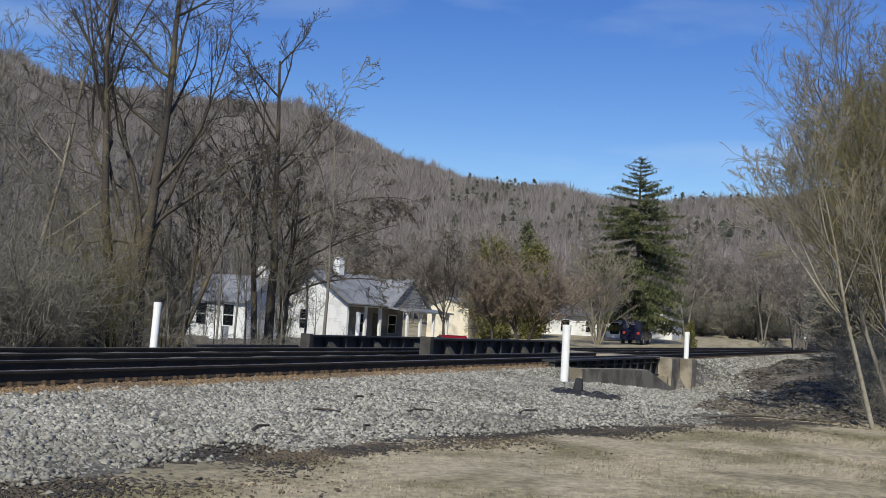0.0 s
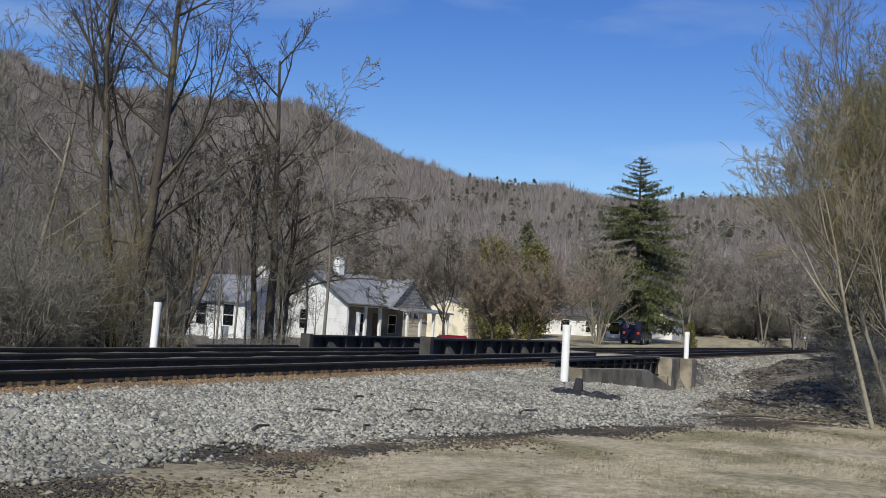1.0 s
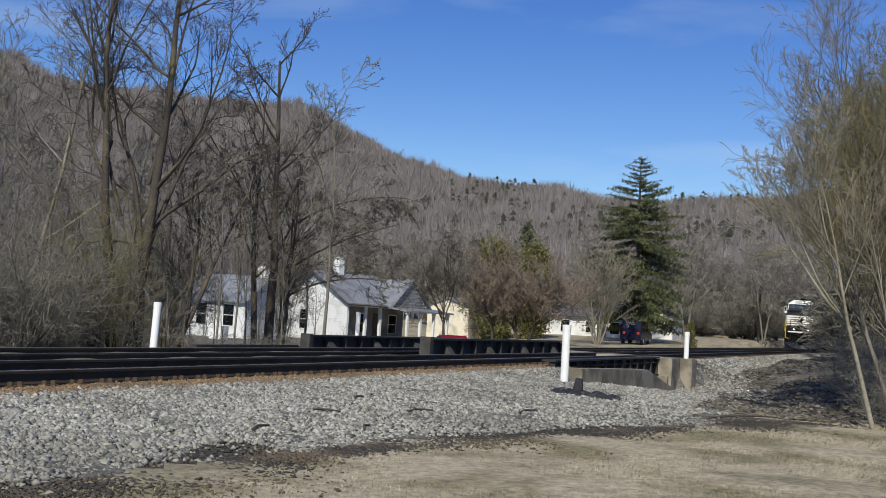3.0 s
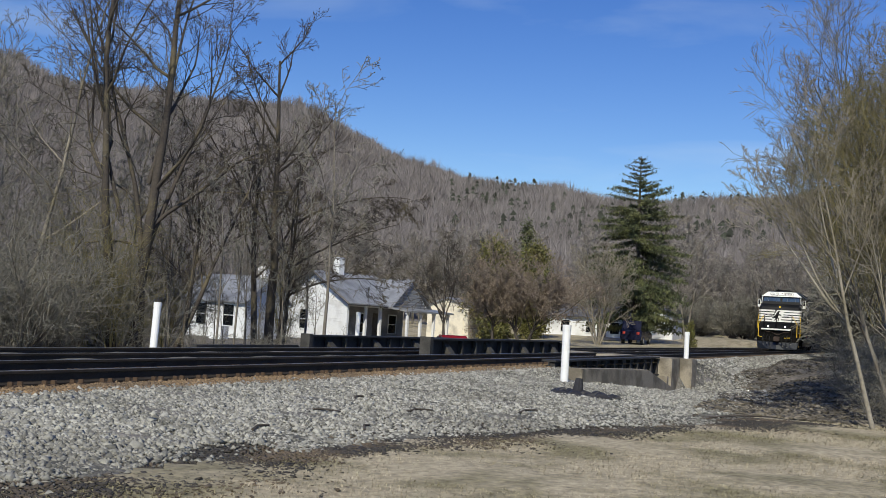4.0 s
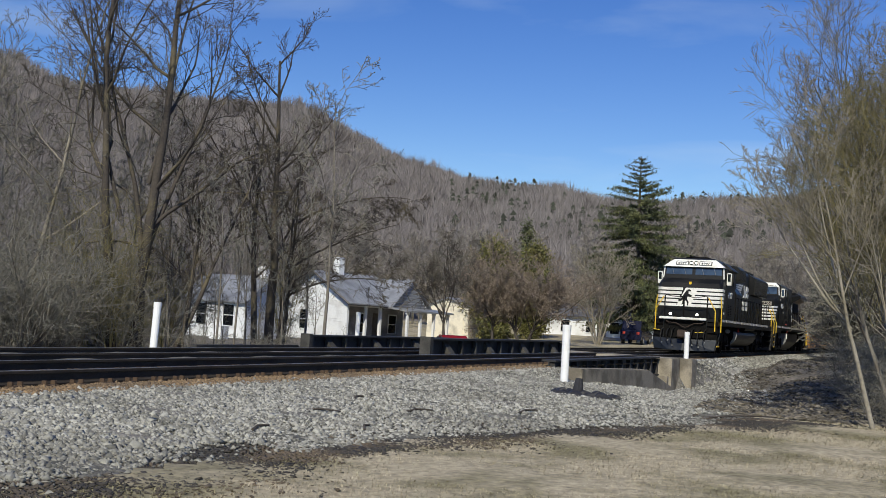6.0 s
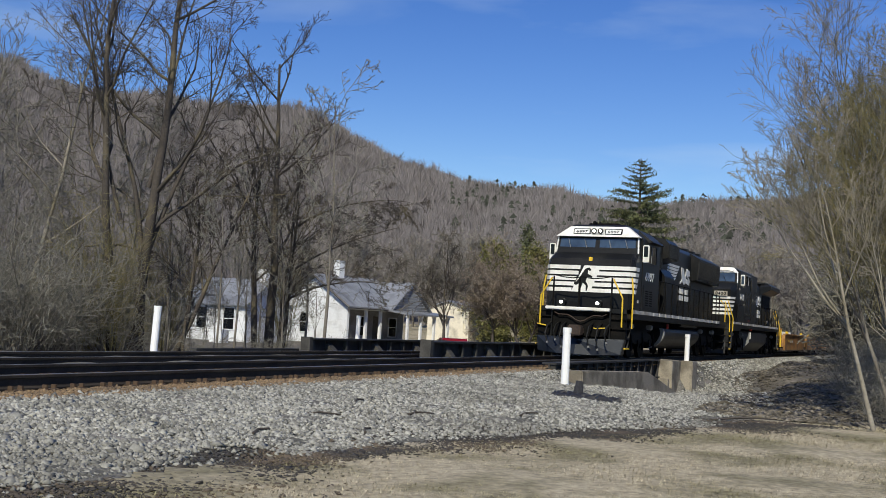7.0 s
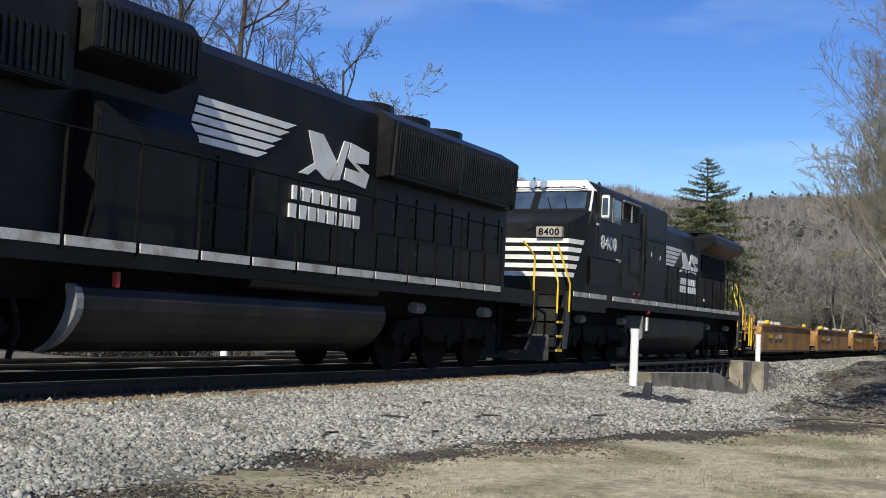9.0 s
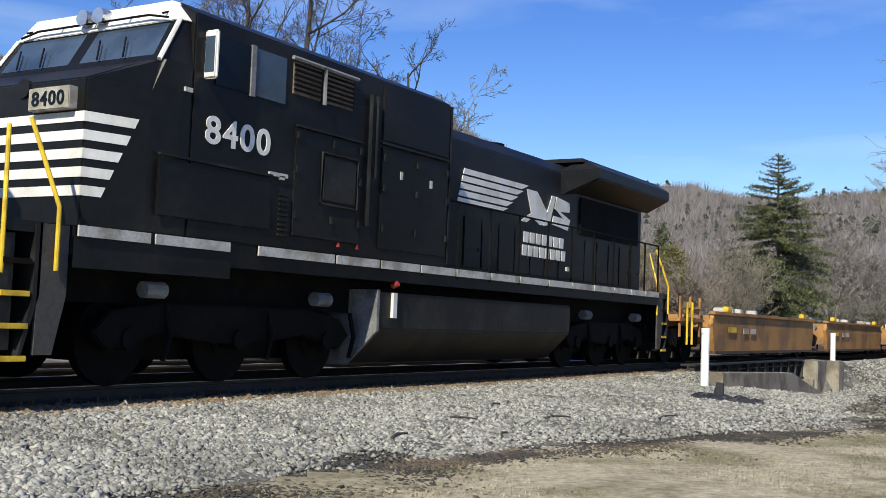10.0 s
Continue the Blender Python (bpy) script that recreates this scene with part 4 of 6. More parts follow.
    part("plow", Shape().add([(0.45, -1.5, 0.66), (0.15, 0, 0.6), (0.45, 1.5, 0.66), (0.38, -1.42, 0.14), (-0.12, -0.6, 0.1), (-0.16, 0, 0.1), (-0.12, 0.6, 0.1), (0.38, 1.42, 0.14), (0.75, -1.5, 0.66), (0.75, 1.5, 0.66), (0.75, -1.42, 0.14), (0.75, 1.42, 0.14)], [(0, 1, 5, 4, 3), (1, 2, 7, 6, 5), (0, 3, 10, 8), (2, 9, 11, 7), (0, 8, 9, 2, 1), (3, 4, 5, 6, 7, 11, 10)]), M["plow"], loco, "worn blue-black plow", bevel=0.02)
    part("anticlimber", Shape().box(0.3, 0.62, -1.0, 1.2, 1.54, 1.65), M["white"], loco, "white anticlimber edge", bevel=0.02)
    part("platform", Shape().box(0.5, 1.25, -1.52, 1.52, 1.5, 1.645), M["black"], loco)
    for y in (-0.55, 0.7):
        part("ditch_light_body", Shape().rod([(0.45, y, 1.8), (0.7, y, 1.8)], 0.13, 14).box(0.5, 0.62, y - 0.08, y + 0.08, 1.64, 1.75), M["black"], loco)
        part("ditch_light", Shape().rod([(0.43, y, 1.8), (0.452, y, 1.8)], 0.055, 14), M["lamp"], loco, "lit ditch light")
    coupler_and_hoses(loco, 0.55, -1)
    for s in (-1, 1):
        corner_steps(loco, 0.45, s, 1.62, M["tank"], bright=(0.36,))
        part("step_handrail", Shape().rod([(1.12, s * 1.56, 1.02), (1.12, s * 1.56, 2.3), (1.16, s * 1.5, 2.72)], 0.026, 8), M["yellow"], loco)
        part("step_handrail", Shape().rod([(0.42, s * 1.4, 1.05), (0.42, s * 1.4, 2.0), (0.5, s * 1.05, 2.62)], 0.026, 8), M["yellow"], loco)
        part("front_stanchion", Shape().rod([(0.52, s * 1.0, 1.6), (0.52, s * 1.0, 2.66)], 0.03, 6), M["under"], loco)
    part("front_stanchion", Shape().rod([(0.5, 0.1, 1.6), (0.5, 0.1, 2.62)], 0.04, 6), M["under"], loco)
    part("front_handrail", Shape().rod([(0.5, y, 2.66 - 0.05 * math.sin(4 * abs(y))) for y in np.linspace(-1.0, 1.0, 7)], 0.02, 6), M["under"], loco)
    for s in (-1, 1):
        corner_steps(loco, 18.6, s, 1.6, M["tank"], bright=())
        part("rear_handrail", Shape().rod([(19.3, s * 1.5, 1.0), (19.3, s * 1.5, 2.4), (19.1, s * 1.3, 2.7)], 0.024, 8), M["yellow"], loco)
    for k in range(5):
        part("rear_stripe", Shape().box(18.995, 19.008, -0.9, 0.9, 2.2 + 0.19 * k, 2.31 + 0.19 * k), M["white"], loco)
    return loco


def build_second_locomotive():
    loco = thing("diesel_locomotive", "black six-axle diesel locomotive with a slanted nose, second in the train", "locomotive", "locomotives of the train", pose(174.6, TRACK, 0))
    sill(loco, 0.9, 18.35, 1.74, 1.555, [0.92, 2.0, 3.3])
    for side in (-1, 1):
        cuts = [3.76, 5.4, 6.5, 7.6, 8.7, 9.9, 11.0, 12.2, 13.3, 14.4, 15.5, 16.5, 17.4, 18.3]
        for a, b in zip(cuts[:-1], cuts[1:]):
            part("sill_stripe", Shape().box(a + 0.03, b - 0.03, side * 1.555 - 0.012, side * 1.555 + 0.012, 1.62, 1.74), M["sillwhite"], loco)
    part("sill_skirt", Shape().box(0.92, 3.3, -1.54, 1.54, 1.3, 1.62), M["black"], loco)
    # nose
    lo = [(1.17, -1.3), (1.9, -1.5), (2.3, -1.552), (2.5, -1.552), (2.5, 1.552), (2.3, 1.552), (1.9, 1.5), (1.17, 1.3)]
    nose, n = Shape(), 8
    rings = [[(x, y, 1.74) for x, y in lo], [(x, y, 3.36) for x, y in lo], [(2.05 if x < 2.4 else x, y, 3.74) for x, y in lo]]
    nose.add([p for r in rings for p in r], [(k * n + i, k * n + (i + 1) % n, (k + 1) * n + (i + 1) % n, (k + 1) * n + i) for k in range(2) for i in range(n)] + [tuple(range(2 * n, 3 * n)), tuple(range(n))[::-1]])
    part("nose", nose, M["black"], loco, bevel=0.02)
    part("cab", Shape().prism([(-1.555, 1.74), (1.555, 1.74), (1.555, 4.38), (1.2, 4.56), (-1.2, 4.56), (-1.555, 4.38)], 2.5, 8.37, "x"), M["black"], loco, bevel=0.02)
    part("cab_front", Shape().hexa([(2.0, -1.5, 3.7), (2.52, -1.54, 3.7), (2.52, 1.54, 3.7), (2.0, 1.5, 3.7)], [(2.38, -1.42, 4.3), (2.52, -1.46, 4.3), (2.52, 1.46, 4.3), (2.38, 1.42, 4.3)]), M["black"], loco, bevel=0.01)
    part("visor", Shape().hexa([(2.34, -1.45, 4.27), (2.54, -1.5, 4.27), (2.54, 1.5, 4.27), (2.34, 1.45, 4.27)], [(2.44, -1.2, 4.55), (2.56, -1.24, 4.55), (2.56, 1.24, 4.55), (2.44, 1.2, 4.55)]), M["white"], loco, "white-painted cab visor", bevel=0.01)
    for y0, y1 in ((-1.34, -0.1), (0.1, 1.34)):
        part("windshield", Shape().hexa([(2.06, y0, 3.8), (2.1, y0, 3.8), (2.1, y1, 3.8), (2.06, y1, 3.8)], [(2.33, y0 * 0.97, 4.24), (2.37, y0 * 0.97, 4.24), (2.37, y1 * 0.97, 4.24), (2.33, y1 * 0.97, 4.24)]), M["cabglass"], loco)
        for k in (0.35, 0.7):
            yy = y0 + (y1 - y0) * k
            part("wiper", Shape().rod([(2.0, yy, 3.8), (2.16, yy + 0.14, 4.08)], 0.012, 5), M["under"], loco)
    part("visor_rail", Shape().rod([(2.3, y, 4.36 if abs(y) < 1.2 else 4.3) for y in np.linspace(-1.3, 1.3, 9)], 0.014, 6), M["under"], loco)
    for y in (-1.2, -0.6, 0.0, 0.6, 1.2):
        part("rail_bracket", Shape().rod([(2.3, y, 4.36), (2.4, y, 4.4)], 0.014, 5), M["under"], loco)
    for y in (-0.14, 0.14):
        part("headlight", Shape().rod([(2.26, y, 4.44), (2.44, y, 4.44)], 0.1, 14), M["chrome"], loco)
    for s in (-1, 1):
        part("windshield_post", Shape().rod([(2.0, s * 1.5, 3.72), (2.36, s * 1.43, 4.28)], 0.03, 6), M["white"], loco)
        part("side_window", Shape().box(2.85, 3.45, *sorted((s * 1.55, s * 1.57)), 3.6, 4.2), M["window"], loco)
        part("side_window", Shape().box(3.55, 4.15, *sorted((s * 1.55, s * 1.572)), 3.6, 4.2), M["cabglass"], loco)
        part("window_bar", Shape().box(3.46, 3.54, *sorted((s * 1.55, s * 1.59)), 3.58, 4.22), M["grey"], loco)
        mir = part("mirror", Shape().box(2.64, 2.7, *sorted((s * 1.56, s * 1.76)), 3.62, 4.2), M["white"], loco, bevel=0.02)
        part("mirror_glass", Shape().box(2.63, 2.64, s * 1.66 - 0.07, s * 1.66 + 0.07, 3.7, 4.12), M["cabglass"], mir)
        for a, b in ((4.3, 4.88), (5.0, 5.62)):
            gr = part("intake_grille", Shape().box(a, b, *sorted((s * 1.55, s * 1.575)), 3.78, 4.2), M["wood"], loco, "brownish intake grille")
            for k in range(6):
                part("grille_slat", Shape().box(a, b, *sorted((s * 1.575, s * 1.6)), 3.82 + k * 0.065, 3.845 + k * 0.065), M["under"], gr)
        part("intake_frame", Shape().rod([(4.24, s * 1.6, 4.24), (5.7, s * 1.6, 4.24)], 0.03, 6).rod([(4.94, s * 1.6, 4.24), (4.94, s * 1.6, 3.74)], 0.03, 6), M["grey"], loco)
        part("door_panel", Shape().box(4.4, 5.9, *sorted((s * 1.54, s * 1.575)), 1.95, 3.35), M["black"], loco, bevel=0.012)
        part("hatch", Shape().box(5.0, 5.75, *sorted((s * 1.575, s * 1.6)), 2.45, 3.05), M["tank"], loco, bevel=0.012)
        part("pipe_run", Shape().rod([(6.05, s * 1.6, 4.1), (6.05, s * 1.6, 2.2)], 0.03, 6).rod([(6.2, s * 1.6, 4.1), (6.2, s * 1.6, 2.9)], 0.025, 6), M["tank"], loco)
        for k in range(9):
            part("louvre", Shape().box(4.12, 4.3, *sorted((s * 1.556, s * 1.585)), 1.9 + k * 0.065, 1.93 + k * 0.065), M["tank"], loco)
        for a, b, zz in ((4.4, 5.9, 3.36), (4.4, 5.9, 1.93), (6.4, 8.3, 3.44), (2.0, 3.95, 2.63)):
            part("panel_rib", Shape().box(a, b, *sorted((s * 1.556, s * 1.6)), zz, zz + 0.03), M["tank"], loco)
        for a in (4.42, 5.2, 5.84, 6.45, 7.35, 8.25):
            for zz in (2.15, 2.75, 3.2):
                part("door_latch", Shape().box(a, a + 0.05, *sorted((s * 1.57, s * 1.602)), zz, zz + 0.1), M["tank"], loco)
        part("hatch_frame", Shape().rod([(4.96, s * 1.59, 2.4), (5.79, s * 1.59, 2.4), (5.79, s * 1.59, 3.1), (4.96, s * 1.59, 3.1), (4.96, s * 1.59, 2.4)], 0.02, 4), M["tank"], loco)
        part("cab_edge", Shape().box(8.36, 8.4, *sorted((s * 0.9, s * 1.57)), 1.8, 4.36), M["tank"], loco)
        part("cab_panel", Shape().box(6.4, 8.3, *sorted((s * 1.54, s * 1.575)), 3.5, 4.3), M["black"], loco, bevel=0.012)
        part("lower_panel", Shape().box(6.4, 8.3, *sorted((s * 1.54, s * 1.575)), 1.9, 3.4), M["black"], loco, bevel=0.012)
        part("step_panel", Shape().box(2.0, 3.95, *sorted((s * 1.55, s * 1.58)), 1.95, 2.6), M["black"], loco, bevel=0.012)
        rad = part("radiator_wing", Shape().prism([(s * 0.85, 4.38), (s * 1.25, 4.38), (s * 1.52, 4.22), (s * 1.52, 4.0), (s * 0.95, 3.7)], 14.6, 18.95, "x"), M["black"], loco, bevel=0.02)
        part("wing_front", Shape().hexa([(13.9, s * 0.94, 3.58), (14.62, s * 0.94, 3.68), (14.62, s * 1.5, 4.0), (14.6, s * 1.5, 4.02)], [(13.9, s * 0.94, 4.1), (14.62, s * 0.94, 4.36), (14.62, s * 1.24, 4.36), (14.6, s * 1.5, 4.22)]), M["black"], loco)
    words("numeral", "8400", 1.22, 0.34, M["white"], loco, pose(3.32, -1.562, 2.88, 90, 0, 0), "white numeral of the road number")
    for x, z in ((5.4, 1.85), (5.85, 1.85)):
        part("warning_label", Shape().prism([(x - 0.035, z), (x + 0.035, z), (x, z + 0.06)], -1.6, -1.574, "y"), M["red"], loco)
    for x, z, w, h in ((4.1, 2.62, 0.1, 0.05), (6.9, 2.98, 0.07, 0.12), (7.75, 2.95, 0.07, 0.12), (3.9, 2.65, 0.36, 0.05), (2.35, 3.42, 0.12, 0.05), (12.95, 1.95, 0.12, 0.08)):
        part("small_placard", Shape().box(x, x + w, -1.585, -1.555, z, z + h), M["sillwhite"], loco)
    plate = part("nose_number_board", Shape().box(1.055, 1.2, -1.17, -0.51, 3.01, 3.26), M["sillwhite"], loco, bevel=0.01)
    words("digit", "8400", 0.54, 0.16, M["window"], plate, pose(1.05, -0.84, 3.055, 90, 0, -90))
    zs = [(2.88, 2.99), (2.68, 2.79), (2.48, 2.59), (2.28, 2.39), (2.08, 2.19)]
    for k, (z0, z1) in enumerate(zs):
        part("nose_stripe", Shape().box(1.16, 1.18, -1.3, 1.3, z0, z1), M["white"], loco)
        for s in (-1, 1):
            e0, e1 = 1.78 - 0.085 * k - 0.045, 1.78 - 0.085 * k
            f = [s * (1.3 + 0.2 * (e - 1.17) / 0.73 + 0.006) for e in (e0, e1)]
            part("side_stripe", Shape().hexa([(1.162, s * 1.306, z0), (e0, f[0], z0), (e0, f[0] - s * 0.015, z0), (1.17, s * 1.29, z0)], [(1.162, s * 1.306, z1), (e1, f[1], z1), (e1, f[1] - s * 0.015, z1), (1.17, s * 1.29, z1)]), M["white"], loco)
    # hood
    part("hood", Shape().prism([(-0.95, 1.74), (0.95, 1.74), (0.95, 4.05), (0.75, 4.28), (-0.75, 4.28), (-0.95, 4.05)], 8.38, 18.6, "x"), M["black"], loco, bevel=0.02)
    part("radiator_top", Shape().box(14.4, 18.95, -1.2, 1.2, 4.34, 4.42), M["black"], loco)
    part("exhaust_stack", Shape().rod([(12.4, 0, 4.26), (12.4, 0, 4.46)], 0.35, 16), M["under"], loco)
    part("dynamic_brake_box", Shape().box(9.2, 10.6, -0.5, 0.5, 4.26, 4.36), M["under"], loco)
    hood_doors(loco, 8.6, 18.5, -0.96, 1.85, 2.75, 0.66)
    # near-black slab proud of the hood, standing in for a recess's shade
    part("hood_recess", Shape().box(14.9, 18.3, -0.99, -0.95, 2.85, 3.65), M["under"], loco)
    stripes_and_bars(loco, -0.965, 9.87, 9.64, 3.59, 2.92, 12.4, 11.35, (12.1, 14.4, 2.87, 3.52), [(12.2, 14.1, 2.47, 2.68), (12.15, 14.2, 2.21, 2.42)])
    xs = [6.6, 7.7, 8.8, 9.9, 11.0, 12.2, 13.3, 14.4, 15.5, 16.5, 17.4, 18.3]
    side_rail(loco, xs, -1.52, 1.74, 2.85, M["under"])
    side_rail(loco, xs[::2], 1.52, 1.74, 2.85, M["under"])
    # underframe
    part("fuel_tank", Shape().prism([(-1.47, 1.28), (1.47, 1.28), (1.47, 0.72), (0.95, 0.2), (-0.95, 0.2), (-1.47, 0.72)], 6.62, 13.45, "x"), M["tank"], loco, bevel=0.03)
    part("tank_end", Shape().prism([(-1.5, 1.31), (1.5, 1.31), (1.5, 0.7), (0.96, 0.18), (-0.96, 0.18), (-1.5, 0.7)], 6.55, 6.61, "x"), M["grey"], loco, "pale fuel tank end plate")
    part("fuel_gauge", Shape().box(6.95, 7.05, -1.52, -1.46, 0.9, 1.28), M["white"], loco)
    part("fuel_filler", Shape().rod([(7.0, -1.45, 1.38), (7.0, -1.55, 1.42)], 0.045, 10), M["red"], loco)
    # unseen box added here too, to keep light from crossing under the frame
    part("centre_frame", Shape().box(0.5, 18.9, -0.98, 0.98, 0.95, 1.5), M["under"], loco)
    truck(loco, (2.1, 3.95, 5.8))
    truck(loco, (14.5, 16.3, 17.9))
    for x0, out, xr in ((0.1, -1, 0.2), (18.35, 1, 19.0)):
        coupler_and_hoses(loco, xr, out)
        part("pilot", Shape().box(xr - 0.08, xr + 0.08, -1.45, 1.45, 0.45, 1.6), M["tank"], loco)
        for s in (-1, 1):
            corner_steps(loco, x0 if out < 0 else x0 + 0.3, s, 1.72, M["tank"], 0.45, (0.36, 0.68, 1.0))
            px = x0 + 0.42 if out < 0 else x0
            # lighter grey than the pilot: sunlight on the shield is put into its colour
            part("step_shield", Shape().prism([(px, 0.4), (px + 0.22, 0.4), (px + 0.36, 1.0), (px + 0.36, 1.72), (px, 1.72)], s * 1.5 - 0.02, s * 1.5 + 0.02, "y"), M["girdergrey"], loco)
            part("step_handrail", Shape().rod([(x0 + 0.0, s * 1.5, 1.2), (x0 + 0.0, s * 1.5, 1.9), (x0 + 0.22, s * 1.2, 2.7)], 0.024, 8), M["yellow"], loco)
            part("step_handrail", Shape().rod([(x0 + 0.6, s * 1.56, 1.25), (x0 + 0.6, s * 1.56, 1.9), (x0 + 0.4, s * 1.3, 2.8)], 0.024, 8), M["yellow"], loco)
    # plow's grey likewise carries the sunlight that falls on the front
    part("plow", Shape().hexa([(-0.12, -1.25, 0.12), (0.1, -1.35, 0.12), (0.1, 1.35, 0.12), (-0.12, 1.25, 0.12)], [(0.04, -1.25, 0.72), (0.12, -1.35, 0.72), (0.12, 1.35, 0.72), (0.04, 1.25, 0.72)]), M["girdergrey"], loco, "plow in a grey lightened for the sun on it", bevel=0.02)
    part("nose_lamp", Shape().rod([(1.14, -0.3, 3.3), (1.2, -0.3, 3.3)], 0.11, 14), M["tank"], loco)
    part("end_platform", Shape().box(0.1, 1.2, -1.5, 1.5, 1.62, 1.735), M["black"], loco)
    part("end_platform", Shape().box(18.36, 19.1, -1.5, 1.5, 1.62, 1.735), M["black"], loco)
    return loco


def build_well_cars():
    cars = []
    rng = random.Random(4)
    x = 41.2
    for k in range(6):
        car = thing("container_well_car", "empty faded orange-brown container well car" if k else "empty faded orange-brown well car with an open end platform", "rail car", "well cars of the train", pose(154 + x, TRACK, 0))
        a, b = 2.1, 14.4
        for s in (-1, 1):
            y0, y1 = sorted((s * 1.38, s * 1.5))
            part("side_wall", Shape().prism([(a, 1.05), (a + 0.15, 1.32), (b - 0.15, 1.32), (b, 1.05), (b - 0.25, 0.3), (a + 0.25, 0.3)], y0, y1, "y"), M["orange"], car, bevel=0.02)
            part("top_chord", Shape().box(a + 0.1, b - 0.1, s * 1.46 - 0.1, s * 1.46 + 0.1, 1.32, 1.42), M["orange"], car, bevel=0.015)
            part("bottom_chord", Shape().box(a + 0.25, b - 0.25, s * 1.44 - 0.09, s * 1.44 + 0.09, 0.24, 0.32), M["rust"], car)
            for xx in (a + 1.7, b - 1.4):
                part("container_guide", Shape().box(xx - 0.22, xx + 0.22, s * 1.42 - 0.08, s * 1.42 + 0.08, 1.42, 1.58), M["yellow"], car, bevel=0.02)
            if s < 0:
                part("stencil_bar", Shape().box(a + 2.9, a + 3.5, -1.548, -1.543, 0.82, 0.98), M["sillwhite"], car)
                part("stencil_bar", Shape().box(a + 3.7, a + 4.3, -1.548, -1.543, 0.82, 0.98), M["sillwhite"], car)
                part("stencil_patch", Shape().box(a + 1.4, a + 2.2, -1.548, -1.543, 0.85, 1.0), M["yellow"], car)
        part("floor", Shape().box(a + 0.2, b - 0.2, -1.38, 1.38, 0.26, 0.33), M["rust"], car)
        for xx in (a + 0.1, b - 0.1):
            part("bulkhead", Shape().box(xx - 0.05, xx + 0.05, -1.4, 1.4, 0.5, 1.3), M["orange"], car)
        for i in range(5):
            xx = rng.uniform(a + 1, b - 1)
            part("lock_box", Shape().box(xx, xx + 0.25, -1.3, -1.0, 1.2, 1.55), M["sillwhite"], car, bevel=0.02)
        # end platform over the truck
        part("end_deck", Shape().box(-0.2, 2.0, -0.9, 0.9, 0.95, 1.1), M["orange"], car)
        part("centre_sill", Shape().box(-0.5, 2.1, -0.3, 0.3, 0.7, 0.96), M["rust"], car)
        if k == 0:
            for y in (-1.3, 1.3):
                for xx in (0.0, 0.8, 1.6):
                    part("rail_post", Shape().rod([(xx, y, 0.7), (xx, y, 1.75)], 0.035, 6), M["orange"], car)
                part("platform_rail", Shape().rod([(0.0, y, 1.45), (1.6, y, 1.45)], 0.03, 6).rod([(0, y, 1.1), (1.6, y, 1.1)], 0.03, 6), M["orange"], car)
            part("cross_deck", Shape().box(-0.1, 1.9, -1.35, 1.35, 1.1, 1.18), M["orange"], car)
            part("hand_brake", Shape().rod([(1.2, -0.9, 1.2), (1.2, -0.9, 1.85), (1.5, -0.9, 1.9)], 0.06, 8), M["rust"], car)
            part("ladder", Shape().rod([(0.3, -1.4, 0.5), (0.3, -1.4, 1.6)], 0.03, 6).rod([(0.7, -1.4, 0.5), (0.7, -1.4, 1.6)], 0.03, 6), M["yellow"], car)
        truck(car, (0.2, 1.8), 1.0)
        cars.append((car, x))
        x += 14.45
    return cars


LEAD = build_lead_locomotive()
SECOND = build_second_locomotive()
WELLS = build_well_cars()

# ---- houses and vehicles ----
def pane_window(parent, x, y, z0, z1, wide, face):
    """A window in a wall that faces -x or -y."""
    h = wide / 2
    def slab(a0, a1, c0, c1, d0, d1):
        return Shape().box(x - d1, x - d0, y + a0, y + a1, c0, c1) if face == "x" else Shape().box(x + a0, x + a1, y - d1, y - d0, c0, c1)
    w = part("window", slab(-h, h, z0, z1, 0.0, 0.03), M["window"], parent)
    for a0, a1, c0, c1 in ((-h - 0.07, -h, z0, z1), (h, h + 0.07, z0, z1), (-h - 0.07, h + 0.07, z1, z1 + 0.08), (-h - 0.07, h + 0.07, z0 - 0.07, z0), (-h, h, (z0 + z1) / 2 - 0.025, (z0 + z1) / 2 + 0.025)):
        part("window_frame", slab(a0, a1, c0, c1, 0.0, 0.06), M["siding"], w)


def clapboards(parent, wall, x0, x1, y, z0, z1, face, material):
    z = z0
    while z < z1 - 0.05:
        s = Shape().box(x0, x1, y - 0.025, y, z, z + 0.17) if face == "y" else Shape().box(y - 0.025, y, x0, x1, z, z + 0.17)
        part("clapboard", s, material, wall)
        z += 0.2


